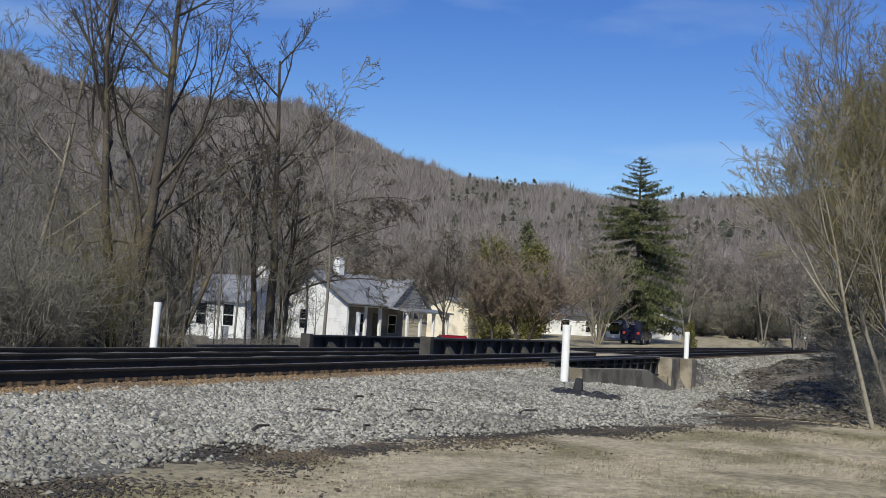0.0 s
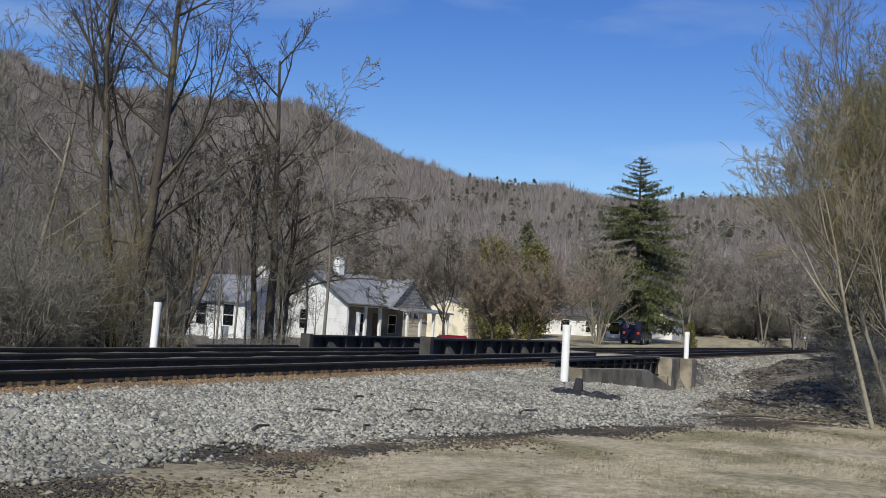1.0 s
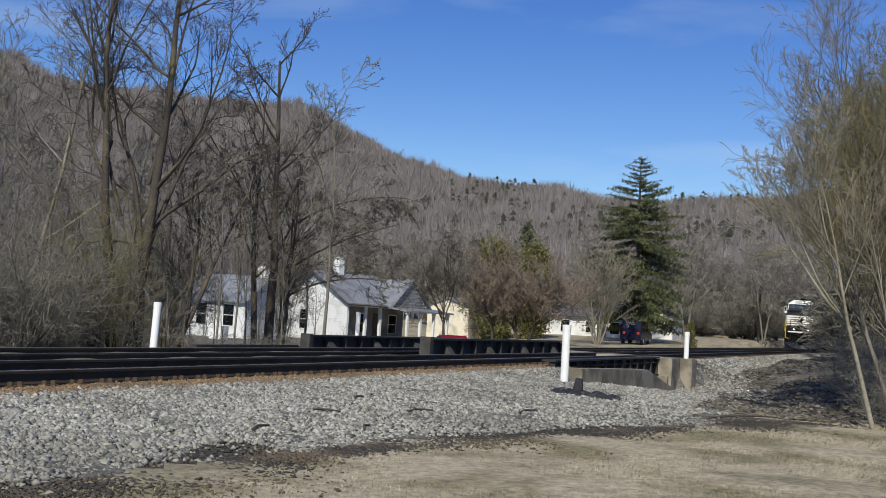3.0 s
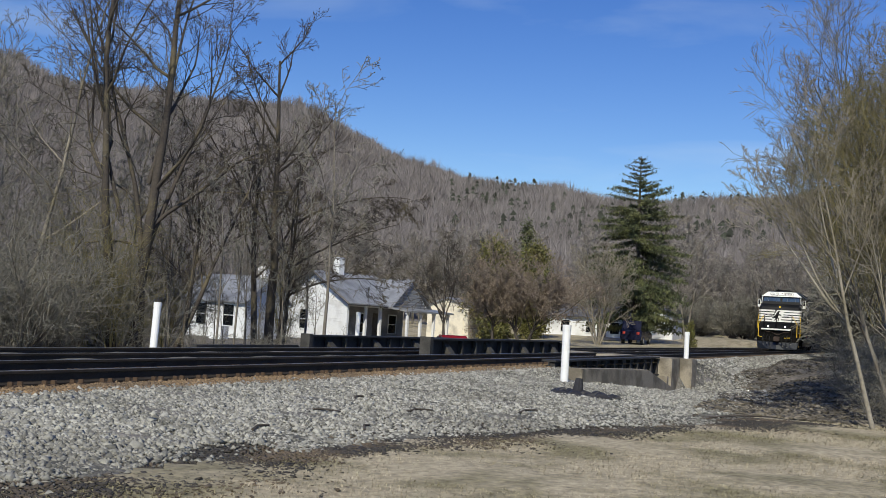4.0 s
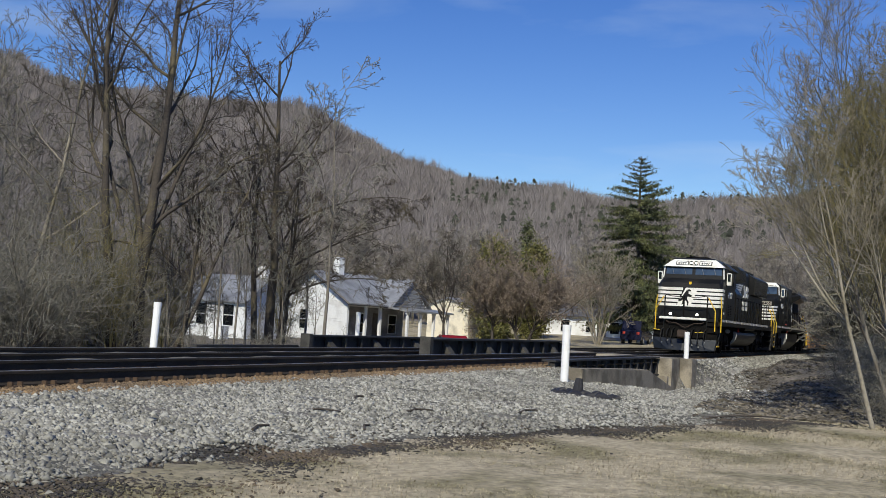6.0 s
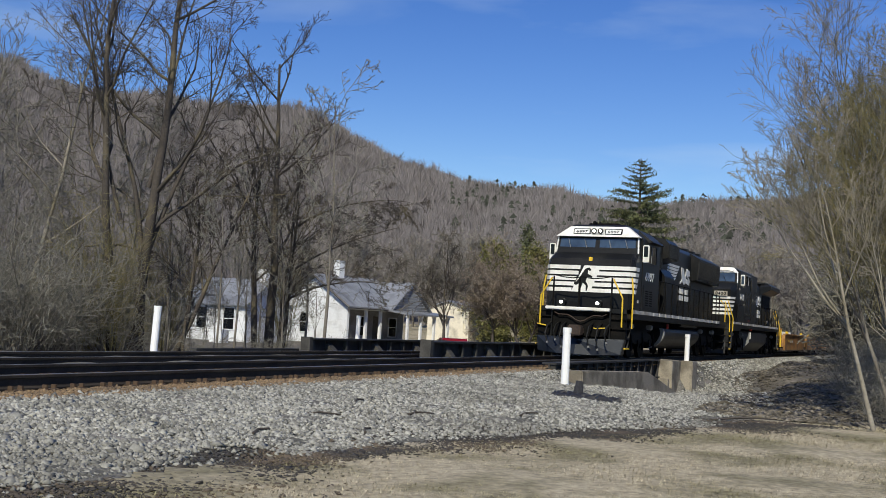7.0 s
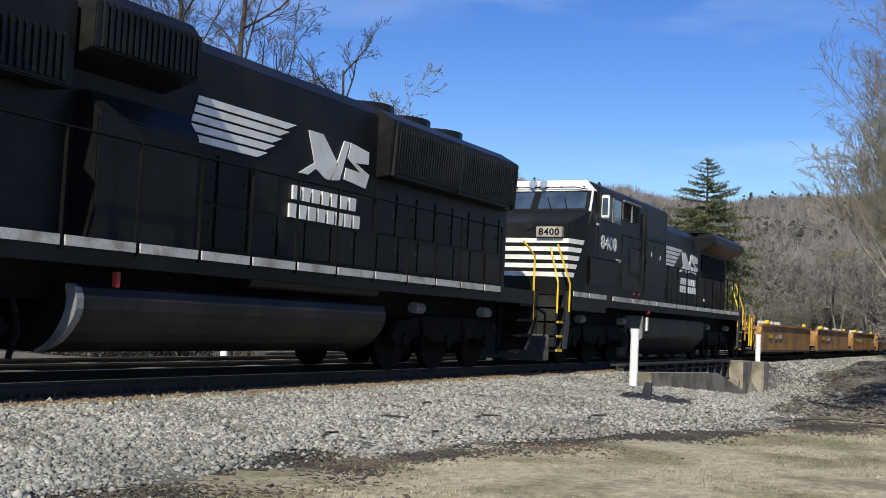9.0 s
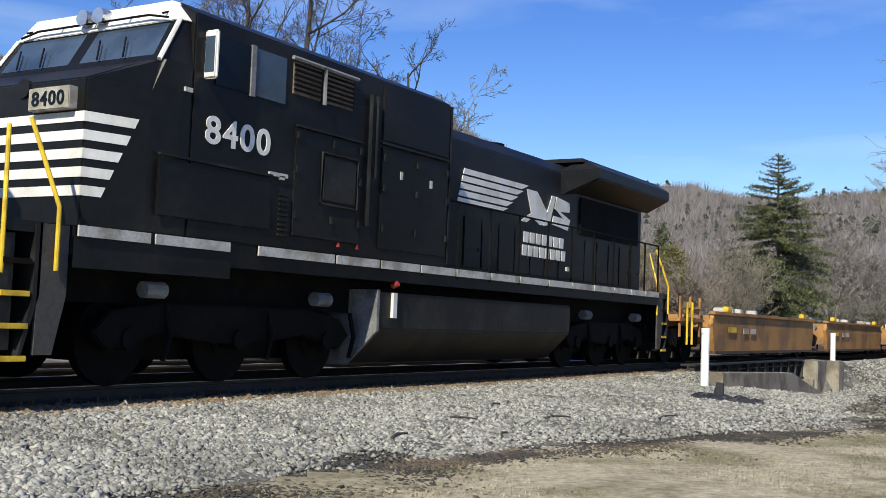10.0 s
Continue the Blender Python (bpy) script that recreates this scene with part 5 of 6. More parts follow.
def build_white_house():
    z = -1.35
    h = thing("white_house", "small white clapboard house with a grey metal hip roof and porch", "house", "houses beyond the track", pose(70, 38.7, 0, 0, 0, -12) @ pose(-70, -38.7, 0))
    x0, x1, y0, y1, e, r = 70.0, 79.2, 38.7, 45.3, 1.72, 3.85
    ym = (y0 + y1) / 2
    wall = part("wall", Shape().prism([(y0, z), (y1, z), (y1, e), (ym, r - 0.15), (y0, e)], x0, x0 + 0.2, "x").box(x0 + 0.2, x1, y1 - 0.2, y1, z, e).box(x1 - 0.2, x1, y0 + 2.1, y1 - 0.2, z, e), M["siding"], h)
    clapboards(h, wall, y0, y1, x0, z, e, "x", M["siding"])
    # back wall of the porch, its shade painted in as grey
    part("porch_wall", Shape().box(x0 + 0.2, x1 - 0.2, y0 + 1.9, y0 + 2.1, z, e), M["porchshade"], h, "house boards behind the porch, in grey that holds the porch's shade")
    part("roof", Shape().hexa([(x0 - 0.4, y0 - 0.45, e - 0.18), (x1 + 0.4, y0 - 0.45, e - 0.18), (x1 - 2.4, ym, r), (x0 - 0.4, ym, r)], [(x0 - 0.4, y0 - 0.45, e - 0.08), (x1 + 0.4, y0 - 0.45, e - 0.08), (x1 - 2.4, ym, r + 0.1), (x0 - 0.4, ym, r + 0.1)]), M["metalroof"], h)
    part("roof", Shape().hexa([(x0 - 0.4, ym, r), (x1 - 2.4, ym, r), (x1 + 0.4, y1 + 0.45, e - 0.18), (x0 - 0.4, y1 + 0.45, e - 0.18)], [(x0 - 0.4, ym, r + 0.1), (x1 - 2.4, ym, r + 0.1), (x1 + 0.4, y1 + 0.45, e - 0.08), (x0 - 0.4, y1 + 0.45, e - 0.08)]), M["metalroof"], h)
    part("roof_hip", Shape().add([(x1 + 0.4, y0 - 0.45, e - 0.09), (x1 + 0.4, y1 + 0.45, e - 0.09), (x1 - 2.4, ym, r + 0.095), (x1 + 0.3, y0, e - 0.3), (x1 + 0.3, y1, e - 0.3)], [(0, 1, 2), (0, 3, 4, 1), (0, 2, 3), (1, 4, 2), (3, 2, 4)]), M["metalroof"], h)
    for k in range(1, 24):
        xx = x0 - 0.4 + k * 0.5
        if xx < x1 - 2.4:
            part("roof_seam", Shape().hexa([(xx, y0 - 0.45, e - 0.08), (xx + 0.03, y0 - 0.45, e - 0.08), (xx + 0.03, ym, r + 0.1), (xx, ym, r + 0.1)], [(xx, y0 - 0.45, e - 0.04), (xx + 0.03, y0 - 0.45, e - 0.04), (xx + 0.03, ym, r + 0.14), (xx, ym, r + 0.14)]), M["metalroof"], h)
    part("bargeboard", Shape().rod([(x0 - 0.42, y0 - 0.5, e - 0.16), (x0 - 0.42, ym, r + 0.02), (x0 - 0.42, y1 + 0.5, e - 0.16)], 0.09, 4), M["shade"], h)
    part("chimney", Shape().box(72.2, 72.8, ym - 0.3, ym + 0.3, r - 0.6, r + 1.25), M["siding"], h)
    part("chimney_cap", Shape().box(72.15, 72.85, ym - 0.35, ym + 0.35, r + 1.25, r + 1.36), M["concrete"], h)
    pane_window(h, x0 - 0.025, y0 + 4.2, -0.4, 1.0, 0.8, "x")
    # cross gable with a small porch under it
    gx, half, front = x1 - 2.5, 2.35, y0 - 0.55
    px0, px1, py = gx - 2.5, x1 + 0.3, y0 - 2.2
    rise = r - 0.2 - (e - 0.2)
    part("gable_roof", Shape().hexa([(gx - half - 0.2, front - 0.25, e - 0.3), (gx - half - 0.2, ym - 0.3, e - 0.3), (gx, ym - 0.3, e - 0.2 + rise), (gx, front - 0.25, e - 0.2 + rise)], [(gx - half - 0.2, front - 0.25, e - 0.2), (gx - half - 0.2, ym - 0.3, e - 0.2), (gx, ym - 0.3, e - 0.08 + rise), (gx, front - 0.25, e - 0.08 + rise)]), M["metalroof"], h)
    part("gable_roof", Shape().hexa([(gx + half + 0.2, front - 0.25, e - 0.3), (gx + half + 0.2, ym - 0.3, e - 0.3), (gx, ym - 0.3, e - 0.2 + rise), (gx, front - 0.25, e - 0.2 + rise)], [(gx + half + 0.2, front - 0.25, e - 0.2), (gx + half + 0.2, ym - 0.3, e - 0.2), (gx, ym - 0.3, e - 0.08 + rise), (gx, front - 0.25, e - 0.08 + rise)]), M["metalroof"], h)
    gable = part("gable_face", Shape().prism([(gx - half, e - 0.3), (gx + half, e - 0.3), (gx, e - 0.3 + rise)], front, front + 0.15, "y"), M["siding"], h)
    # grey shingles in the roof's tone, which also holds this face's shade
    for k in range(8):
        zz, ww = e - 0.25 + k * 0.23, half * (1 - (k * 0.23 + 0.2) / rise)
        if ww > 0.1:
            part("shingle_course", Shape().prism([(gx - ww, zz), (gx + ww, zz), (gx + ww * 0.97, zz + 0.2), (gx - ww * 0.97, zz + 0.2)], front - 0.03, front - 0.002, "y"), M["metalroof"], gable)
    part("porch_floor", Shape().box(x0 + 0.2, px1, py, y0 + 1.9, z - 0.1, z + 0.3), M["wood"], h)
    part("porch_roof", Shape().hexa([(px0 - 0.2, py - 0.3, e - 0.5), (px1 + 0.3, py - 0.3, e - 0.5), (px1 + 0.3, front, e - 0.28), (px0 - 0.2, front, e - 0.28)], [(px0 - 0.2, py - 0.3, e - 0.38), (px1 + 0.3, py - 0.3, e - 0.38), (px1 + 0.3, front - 0.03, e - 0.16), (px0 - 0.2, front - 0.03, e - 0.16)]), M["metalroof"], h)
    part("porch_ceiling", Shape().box(x0 + 0.2, x1, y0, y0 + 1.9, e - 0.3, e - 0.22), M["siding"], h)
    for xx in (x0 + 2.2, x0 + 3.9):
        part("porch_post", Shape().box(xx - 0.1, xx + 0.1, y0 + 0.02, y0 + 0.22, z + 0.2, e - 0.3), M["siding"], h)
    for xx in (px0 + 0.1, px0 + 1.7, px0 + 3.4, px1 - 0.1):
        part("porch_post", Shape().box(xx - 0.09, xx + 0.09, py - 0.09, py + 0.09, z + 0.2, e - 0.45), M["siding"], h)
        part("post_bracket", Shape().box(xx - 0.2, xx + 0.2, py - 0.06, py + 0.06, e - 0.66, e - 0.48), M["siding"], h)
    part("door", Shape().box(75.2, 76.15, y0 + 1.86, y0 + 1.9, z + 0.3, z + 2.35), M["shade"], h)
    pane_window(h, 73.9, y0 + 1.9, -0.5, 0.9, 0.9, "y")
    pane_window(h, 77.6, y0 + 1.9, -0.5, 0.9, 0.9, "y")


def build_left_house():
    h = thing("white_house", "small white weathered house with a grey roof behind bare trees", "house", "houses beyond the track", pose(0, 0, 0))
    z, x0, x1, y0, y1, e, r = -1.6, 61.5, 66.5, 41.7, 46.6, 1.35, 3.0
    xm = (x0 + x1) / 2
    wall = part("wall", Shape().box(x0, x1, y0, y1, z, e).prism([(x0, e), (x1, e), (xm, r - 0.1)], y0, y0 + 0.2, "y"), M["siding"], h)
    clapboards(h, wall, y0, y1, x0, z, e, "x", M["siding"])
    part("roof", Shape().hexa([(x0 - 0.35, y0 - 0.3, e - 0.2), (x0 - 0.35, y1 + 0.3, e - 0.2), (xm, y1 + 0.3, r), (xm, y0 - 0.3, r)], [(x0 - 0.35, y0 - 0.3, e - 0.1), (x0 - 0.35, y1 + 0.3, e - 0.1), (xm, y1 + 0.3, r + 0.1), (xm, y0 - 0.3, r + 0.1)]), M["metalroof"], h)
    part("roof", Shape().hexa([(xm, y0 - 0.3, r), (xm, y1 + 0.3, r), (x1 + 0.35, y1 + 0.3, e - 0.2), (x1 + 0.35, y0 - 0.3, e - 0.2)], [(xm, y0 - 0.3, r + 0.1), (xm, y1 + 0.3, r + 0.1), (x1 + 0.35, y1 + 0.3, e - 0.1), (x1 + 0.35, y0 - 0.3, e - 0.1)]), M["metalroof"], h)
    part("chimney", Shape().box(xm - 0.3, xm + 0.3, y0 + 0.1, y0 + 0.7, e, r + 0.8), M["siding"], h)
    pane_window(h, x0 - 0.025, 43.0, -0.4, 1.0, 0.8, "x")
    pane_window(h, x0 - 0.025, 45.2, -0.4, 1.0, 0.8, "x")
    tagged(part("utility_box", Shape().box(-0.4, 0.4, -0.45, 0.45, 0, 0.85), M["siding"], at=pose(58.5, 41.6, float(ground_z(58.5, 41.6)))), "white utility box standing in the yard", "utility box")


def build_garage():
    g = thing("garage", "cream garage with a low gable roof", "garage", "houses beyond the track", pose(0, 0, 0))
    x0, x1, y0, y1, z, e, r = 91.0, 97.0, 37.9, 42.0, -0.9, 2.05, 2.75
    part("wall", Shape().prism([(y0, z), (y1, z), (y1, e), ((y0 + y1) / 2, r), (y0, e)], x0, x1, "x"), M["cream"], g)
    ym = (y0 + y1) / 2
    for s, ya, yb in ((0, y0 - 0.25, ym), (1, ym, y1 + 0.25)):
        za, zb = (e - 0.08, r + 0.02) if s == 0 else (r + 0.02, e - 0.08)
        part("roof", Shape().hexa([(x0 - 0.25, ya, za), (x1 + 0.2, ya, za), (x1 + 0.2, yb, zb), (x0 - 0.25, yb, zb)], [(x0 - 0.25, ya, za + 0.1), (x1 + 0.2, ya, za + 0.1), (x1 + 0.2, yb, zb + 0.1), (x0 - 0.25, yb, zb + 0.1)]), M["metalroof"], g)
    door = part("garage_door", Shape().box(x0 - 0.04, x0, y0 + 0.5, y1 - 0.5, z, 1.5), M["cream"], g)
    for k in range(1, 4):
        part("door_panel", Shape().box(x0 - 0.06, x0 - 0.038, y0 + 0.6, y1 - 0.6, z + k * 0.6 - 0.5, z + k * 0.6 - 0.04), M["cream"], door)


def build_far_house():
    h = thing("white_house", "low white house with a dark roof behind yard trees", "house", "houses beyond the track", pose(0, 0, 0))
    x0, x1, y0, y1, z, e = 106.0, 114.0, 26.6, 37.4, -0.6, 2.0
    wall = part("wall", Shape().box(x0, x1, y0, y1, z, e), M["siding"], h)
    xm = (x0 + x1) / 2
    part("roof", Shape().prism([(x0 - 0.5, e - 0.1), (x1 + 0.5, e - 0.1), (xm, e + 1.3)], y0 - 0.4, y1 + 0.4, "y"), M["darkroof"], h)
    for y in (28.5, 31.0, 33.6, 36.0):
        pane_window(h, x0 - 0.025, y, 0.4, 1.5, 0.9, "x")
    part("door", Shape().box(x0 - 0.05, x0, 29.4, 30.3, z, 1.5), M["shade"], h)
    ext = thing("white_shed", "white gabled outbuilding half hidden by the spruce", "shed", "houses beyond the track", pose(0, 0, 0))
    part("wall", Shape().prism([(24.2, -0.4), (27.6, -0.4), (27.6, 2.4), (25.9, 3.3), (24.2, 2.4)], 112.5, 117.0, "x"), M["siding"], ext)
    for ya, za, yb, zb in ((23.9, 2.25, 25.9, 3.32), (25.9, 3.32, 27.9, 2.25)):
        part("roof", Shape().hexa([(112.2, ya, za), (117.2, ya, za), (117.2, yb, zb), (112.2, yb, zb)], [(112.2, ya, za + 0.1), (117.2, ya, za + 0.1), (117.2, yb, zb + 0.1), (112.2, yb, zb + 0.1)]), M["darkroof"], ext)


def build_car(name, label, at, length, height, paint, tall):
    car = thing(name, label, "car", "parked cars", at)
    L, H, w = length, height, 0.9
    belt = 0.58 * H
    if tall:
        low = [(-L / 2, 0.35), (-L / 2, belt), (-L / 2 + 0.05, belt + 0.05), (L * 0.2, belt + 0.05), (L * 0.48, belt - 0.12), (L / 2, belt - 0.3), (L / 2, 0.35)]
        top = [(-L / 2 + 0.08, belt + 0.05), (-L / 2 + 0.25, H), (L * 0.08, H), (L * 0.24, belt + 0.05)]
    else:
        low = [(-L / 2, 0.3), (-L / 2, belt - 0.05), (-L * 0.36, belt + 0.04), (L * 0.2, belt + 0.04), (L * 0.47, belt - 0.12), (L / 2, 0.5), (L / 2, 0.3)]
        top = [(-L * 0.38, belt + 0.04), (-L * 0.2, H), (L * 0.06, H), (L * 0.24, belt + 0.04)]
    part("body", Shape().prism(low, -w, w, "y"), paint, car, bevel=0.06)
    part("cabin", Shape().prism(top, -w + 0.1, w - 0.1, "y"), paint, car, bevel=0.05)
    mid = (top[0][0] + top[-1][0]) / 2
    for s in (-1, 1):
        for a, b in ((top[0][0] + 0.3, mid - 0.05), (mid + 0.05, top[-1][0] - 0.35)):
            part("side_window", Shape().box(a, b, *sorted((s * (w - 0.1), s * (w - 0.09))), belt + 0.1, H - 0.12), M["window"], car)
        for x in (-L * 0.31, L * 0.31):
            wheel = part("wheel", Shape().rod([(x, s * (w - 0.2), 0.33), (x, s * (w + 0.02), 0.33)], 0.34, 18), M["tyre"], car)
            part("rim", Shape().rod([(x, s * (w + 0.0), 0.33), (x, s * (w + 0.03), 0.33)], 0.21, 12), M["chrome"], wheel)
    for s in (-0.6, 0.6):
        part("headlight", Shape().box(L / 2 - 0.08, L / 2 + 0.01, s - 0.15, s + 0.15, belt - 0.42, belt - 0.28), M["chrome"], car)
        part("tail_light", Shape().box(-L / 2 - 0.01, -L / 2 + 0.05, s - 0.12, s + 0.12, belt - 0.3, belt - 0.1), M["red"], car)


def build_sign():
    s = thing("track_sign", "small white sign on a post beside the track", "sign", at=pose(177, 17.4, -0.3))
    part("post", Shape().rod([(0, 0, 0), (0, 0, 1.1)], 0.05, 6), M["grey"], s)
    part("plate", Shape().box(-0.03, -0.01, -0.6, 0.6, 1.05, 2.2), M["pvc"], s)
    for z in (1.35, 1.65):
        part("marking_bar", Shape().box(-0.036, -0.03, -0.15, 0.15, z, z + 0.1), M["shade"], s)


def build_pole():
    p = thing("utility_pole", "dark wooden utility pole before the woods", "pole", at=on_ground_flat(133, 18.5))
    part("shaft", Shape().rod([(0, 0, -0.3), (0, 0, 7.5)], 0.13, 8, 0.09), M["darkbark"], p)


def on_ground_flat(x, y, turn=0.0):
    return pose(x, y, float(ground_z(x, y)), 0, 0, turn)


build_white_house()
build_left_house()
build_garage()
build_far_house()
build_car("suv", "dark navy sport utility car parked on the grass", on_ground_flat(92.6, 23.0, 2), 4.4, 1.95, M["navy"], True)
build_car("red_car", "red car parked by the white house", on_ground_flat(62.8, 27.1, 215), 4.0, 1.1, M["carred"], False)
build_sign()
build_pole()

# ---- trees ----
def norm_rows(v):
    return v / (np.linalg.norm(v, axis=-1, keepdims=True) + 1e-9)


def grow(rng, start, way, length, radius, cfg):
    """All branches of a leafless tree, level by level: groups of tubes with points, radii and sides."""
    groups = []
    start, way, length, radius = np.atleast_2d(start).astype(float), norm_rows(np.atleast_2d(way).astype(float)), np.atleast_1d(length).astype(float), np.atleast_1d(radius).astype(float)
    for level in range(len(cfg["kids"]) + 1):
        n, m = cfg["seg"][level], len(start)
        pts, d = [start], way
        for i in range(n):
            d = norm_rows(d + rng.normal(0, cfg["wild"][level], (m, 3)) + np.array((0, 0, cfg["up"][level])) + (np.array(cfg.get("lean", (0, 0, 0))) if level == 0 else 0))
            pts.append(pts[-1] + d * (length / n)[:, None])
        pts = np.stack(pts, 1)
        rad = np.maximum(radius[:, None] * np.linspace(1, 0.2, n + 1)[None], cfg["thin"])
        groups.append((pts, rad, cfg["sides"][level]))
        if level == len(cfg["kids"]):
            break
        k, lo = cfg["kids"][level], cfg["from"][level]
        u = lo + (1 - lo) * (np.arange(k)[None] + rng.random((m, k))) / k
        j = np.minimum((u * n).astype(int), n - 1)
        row = np.arange(m)[:, None]
        p0, p1 = pts[row, j], pts[row, j + 1]
        at = p0 + (p1 - p0) * (u * n - j)[..., None]
        axis = norm_rows(p1 - p0)
        side = norm_rows(np.cross(axis, rng.normal(0, 1, (m, k, 3))))
        ang = np.radians(rng.uniform(*cfg["angle"][level], (m, k)))[..., None]
        way = (axis * np.cos(ang) + side * np.sin(ang)).reshape(-1, 3)
        start = at.reshape(-1, 3)
        radius = np.maximum(radius[:, None] * (1 - 0.6 * u) * cfg["slim"][level], cfg["thin"]).reshape(-1)
        length = (length[:, None] * cfg["ratio"][level] * (1.15 - 0.65 * u) * rng.uniform(0.7, 1.25, (m, k))).reshape(-1)
    return groups


def tube_arrays(groups):
    """Vertices and four-cornered faces of groups of tubes."""
    V, F, base = [], [], 0
    for pts, rad, sides in groups:
        m, n = pts.shape[:2]
        d = norm_rows(np.gradient(pts, axis=1))
        ref = np.where(np.abs(d[:, :1, 2:3]) < 0.9, np.array((0.0, 0.0, 1.0)), np.array((1.0, 0.0, 0.0)))
        u = norm_rows(np.cross(d, np.broadcast_to(ref, d.shape)))
        w = np.cross(d, u)
        a = np.arange(sides) * (2 * math.pi / sides)
        ring = pts[:, :, None] + rad[:, :, None, None] * (np.cos(a)[None, None, :, None] * u[:, :, None] + np.sin(a)[None, None, :, None] * w[:, :, None])
        V.append(ring.reshape(-1, 3))
        t, i, j = np.meshgrid(np.arange(m), np.arange(n - 1), np.arange(sides), indexing="ij")
        q = (j + 1) % sides
        o = base + t * n * sides
        F.append(np.stack([o + i * sides + j, o + i * sides + q, o + (i + 1) * sides + q, o + (i + 1) * sides + j], -1).reshape(-1, 4))
        base += m * n * sides
    return np.vstack(V), np.vstack(F)


TALL = dict(seg=(10, 6, 4, 3, 2), wild=(0.06, 0.14, 0.18, 0.2, 0.2), up=(0.05, 0.06, 0.04, 0.02, 0), sides=(8, 5, 3, 3, 3), kids=(12, 8, 6, 3), ratio=(0.42, 0.45, 0.5, 0.55), slim=(0.45, 0.5, 0.5, 0.6), angle=((25, 55), (30, 60), (30, 65), (30, 70)), thin=0.009, **{"from": (0.3, 0.2, 0.15, 0.1)})
ROUND = dict(seg=(4, 5, 4, 3, 2), wild=(0.05, 0.13, 0.18, 0.2, 0.25), up=(0.02, 0.06, 0.05, 0.02, 0), sides=(7, 4, 3, 3, 3), kids=(9, 9, 7, 4), ratio=(0.95, 0.5, 0.5, 0.5), slim=(0.5, 0.5, 0.5, 0.6), angle=((20, 70), (30, 65), (30, 70), (30, 70)), thin=0.011, **{"from": (0.4, 0.15, 0.1, 0.1)})
BRUSH = dict(seg=(5, 3, 3), wild=(0.14, 0.2, 0.25), up=(0.05, 0.03, 0), sides=(4, 3, 3), kids=(9, 6), ratio=(0.45, 0.5), slim=(0.5, 0.6), angle=((20, 60), (25, 70)), thin=0.007, **{"from": (0.15, 0.1)})


def fast_mesh(name, shape, material):
    me = bpy.data.meshes.new(name)
    me.from_pydata(shape.v, [], shape.f)
    me.materials.append(material)
    return me


def put_tree(name, label, seed, at, height, radius, cfg, stems=1, spread=0.15, bark="bark", twig="twig", lean=(0, 0, 0), group="", category="tree", limbs=None):
    """A leafless tree or bush: its trunk and limbs, and its twigs."""
    rng = np.random.default_rng(seed)
    a = np.arange(stems) * 2.4 + rng.uniform(0, 6.28)
    many = 1.0 if stems > 1 else 0.0
    rise = np.ones(stems)
    way = np.stack([spread * np.cos(a) * many, spread * np.sin(a) * many, rise], -1)
    start = np.stack([0.3 * spread * np.cos(a) * many, 0.3 * spread * np.sin(a) * many, -0.3 * rise], -1)
    tall, thick = height * rng.uniform(0.82, 1.0, stems) + 0.3, radius * rng.uniform(0.75, 1, stems)
    if limbs:
        # stems one by one: offset along x, foot, tilt along x and y, length, radius
        start = np.array([(o, 0, z) for o, z, *_ in limbs], float)
        way = np.array([(tx, ty, 1) for _, _, tx, ty, *_ in limbs], float)
        tall, thick = np.array([q[4] for q in limbs], float), np.array([q[5] for q in limbs], float)
    groups = grow(rng, start, way, tall, thick, dict(cfg, lean=lean))
    t = thing(name, label, category, group, at)
    base = part("trunk" if category == "tree" else "stem_clump", raw_mesh("trunk", *tube_arrays([g for g in groups if g[2] >= 4]), M[bark], True), None, t)
    if category != "tree":
        tagged(base, kind="stuff")
    part("crown", raw_mesh("crown", *tube_arrays([g for g in groups if g[2] < 4]), M[twig]), None, t)
    return t


def on_ground(x, y, turn=0.0, dz=0.0):
    return pose(x, y, float(ground_z(x, y)) + dz, 0, 0, turn)


def leaf_cloud(rng, centres, spread, count, size, droop=0.0):
    """Small leaf faces round the centres: vertices and faces."""
    c = centres[rng.integers(0, len(centres), count)] + rng.normal(0, 1, (count, 3)) * spread
    d = rng.normal(0, 1, (count, 3))
    d[:, 2] -= droop
    d /= np.linalg.norm(d, axis=1)[:, None]
    e = np.cross(d, rng.normal(0, 1, (count, 3)))
    e /= np.linalg.norm(e, axis=1)[:, None]
    s = size * rng.uniform(0.6, 1.4, (count, 1))
    v = np.stack([c - e * s * 0.35, c + e * s * 0.35, c + d * s * 1.6], 1).reshape(-1, 3)
    return v, np.arange(3 * count).reshape(-1, 3)


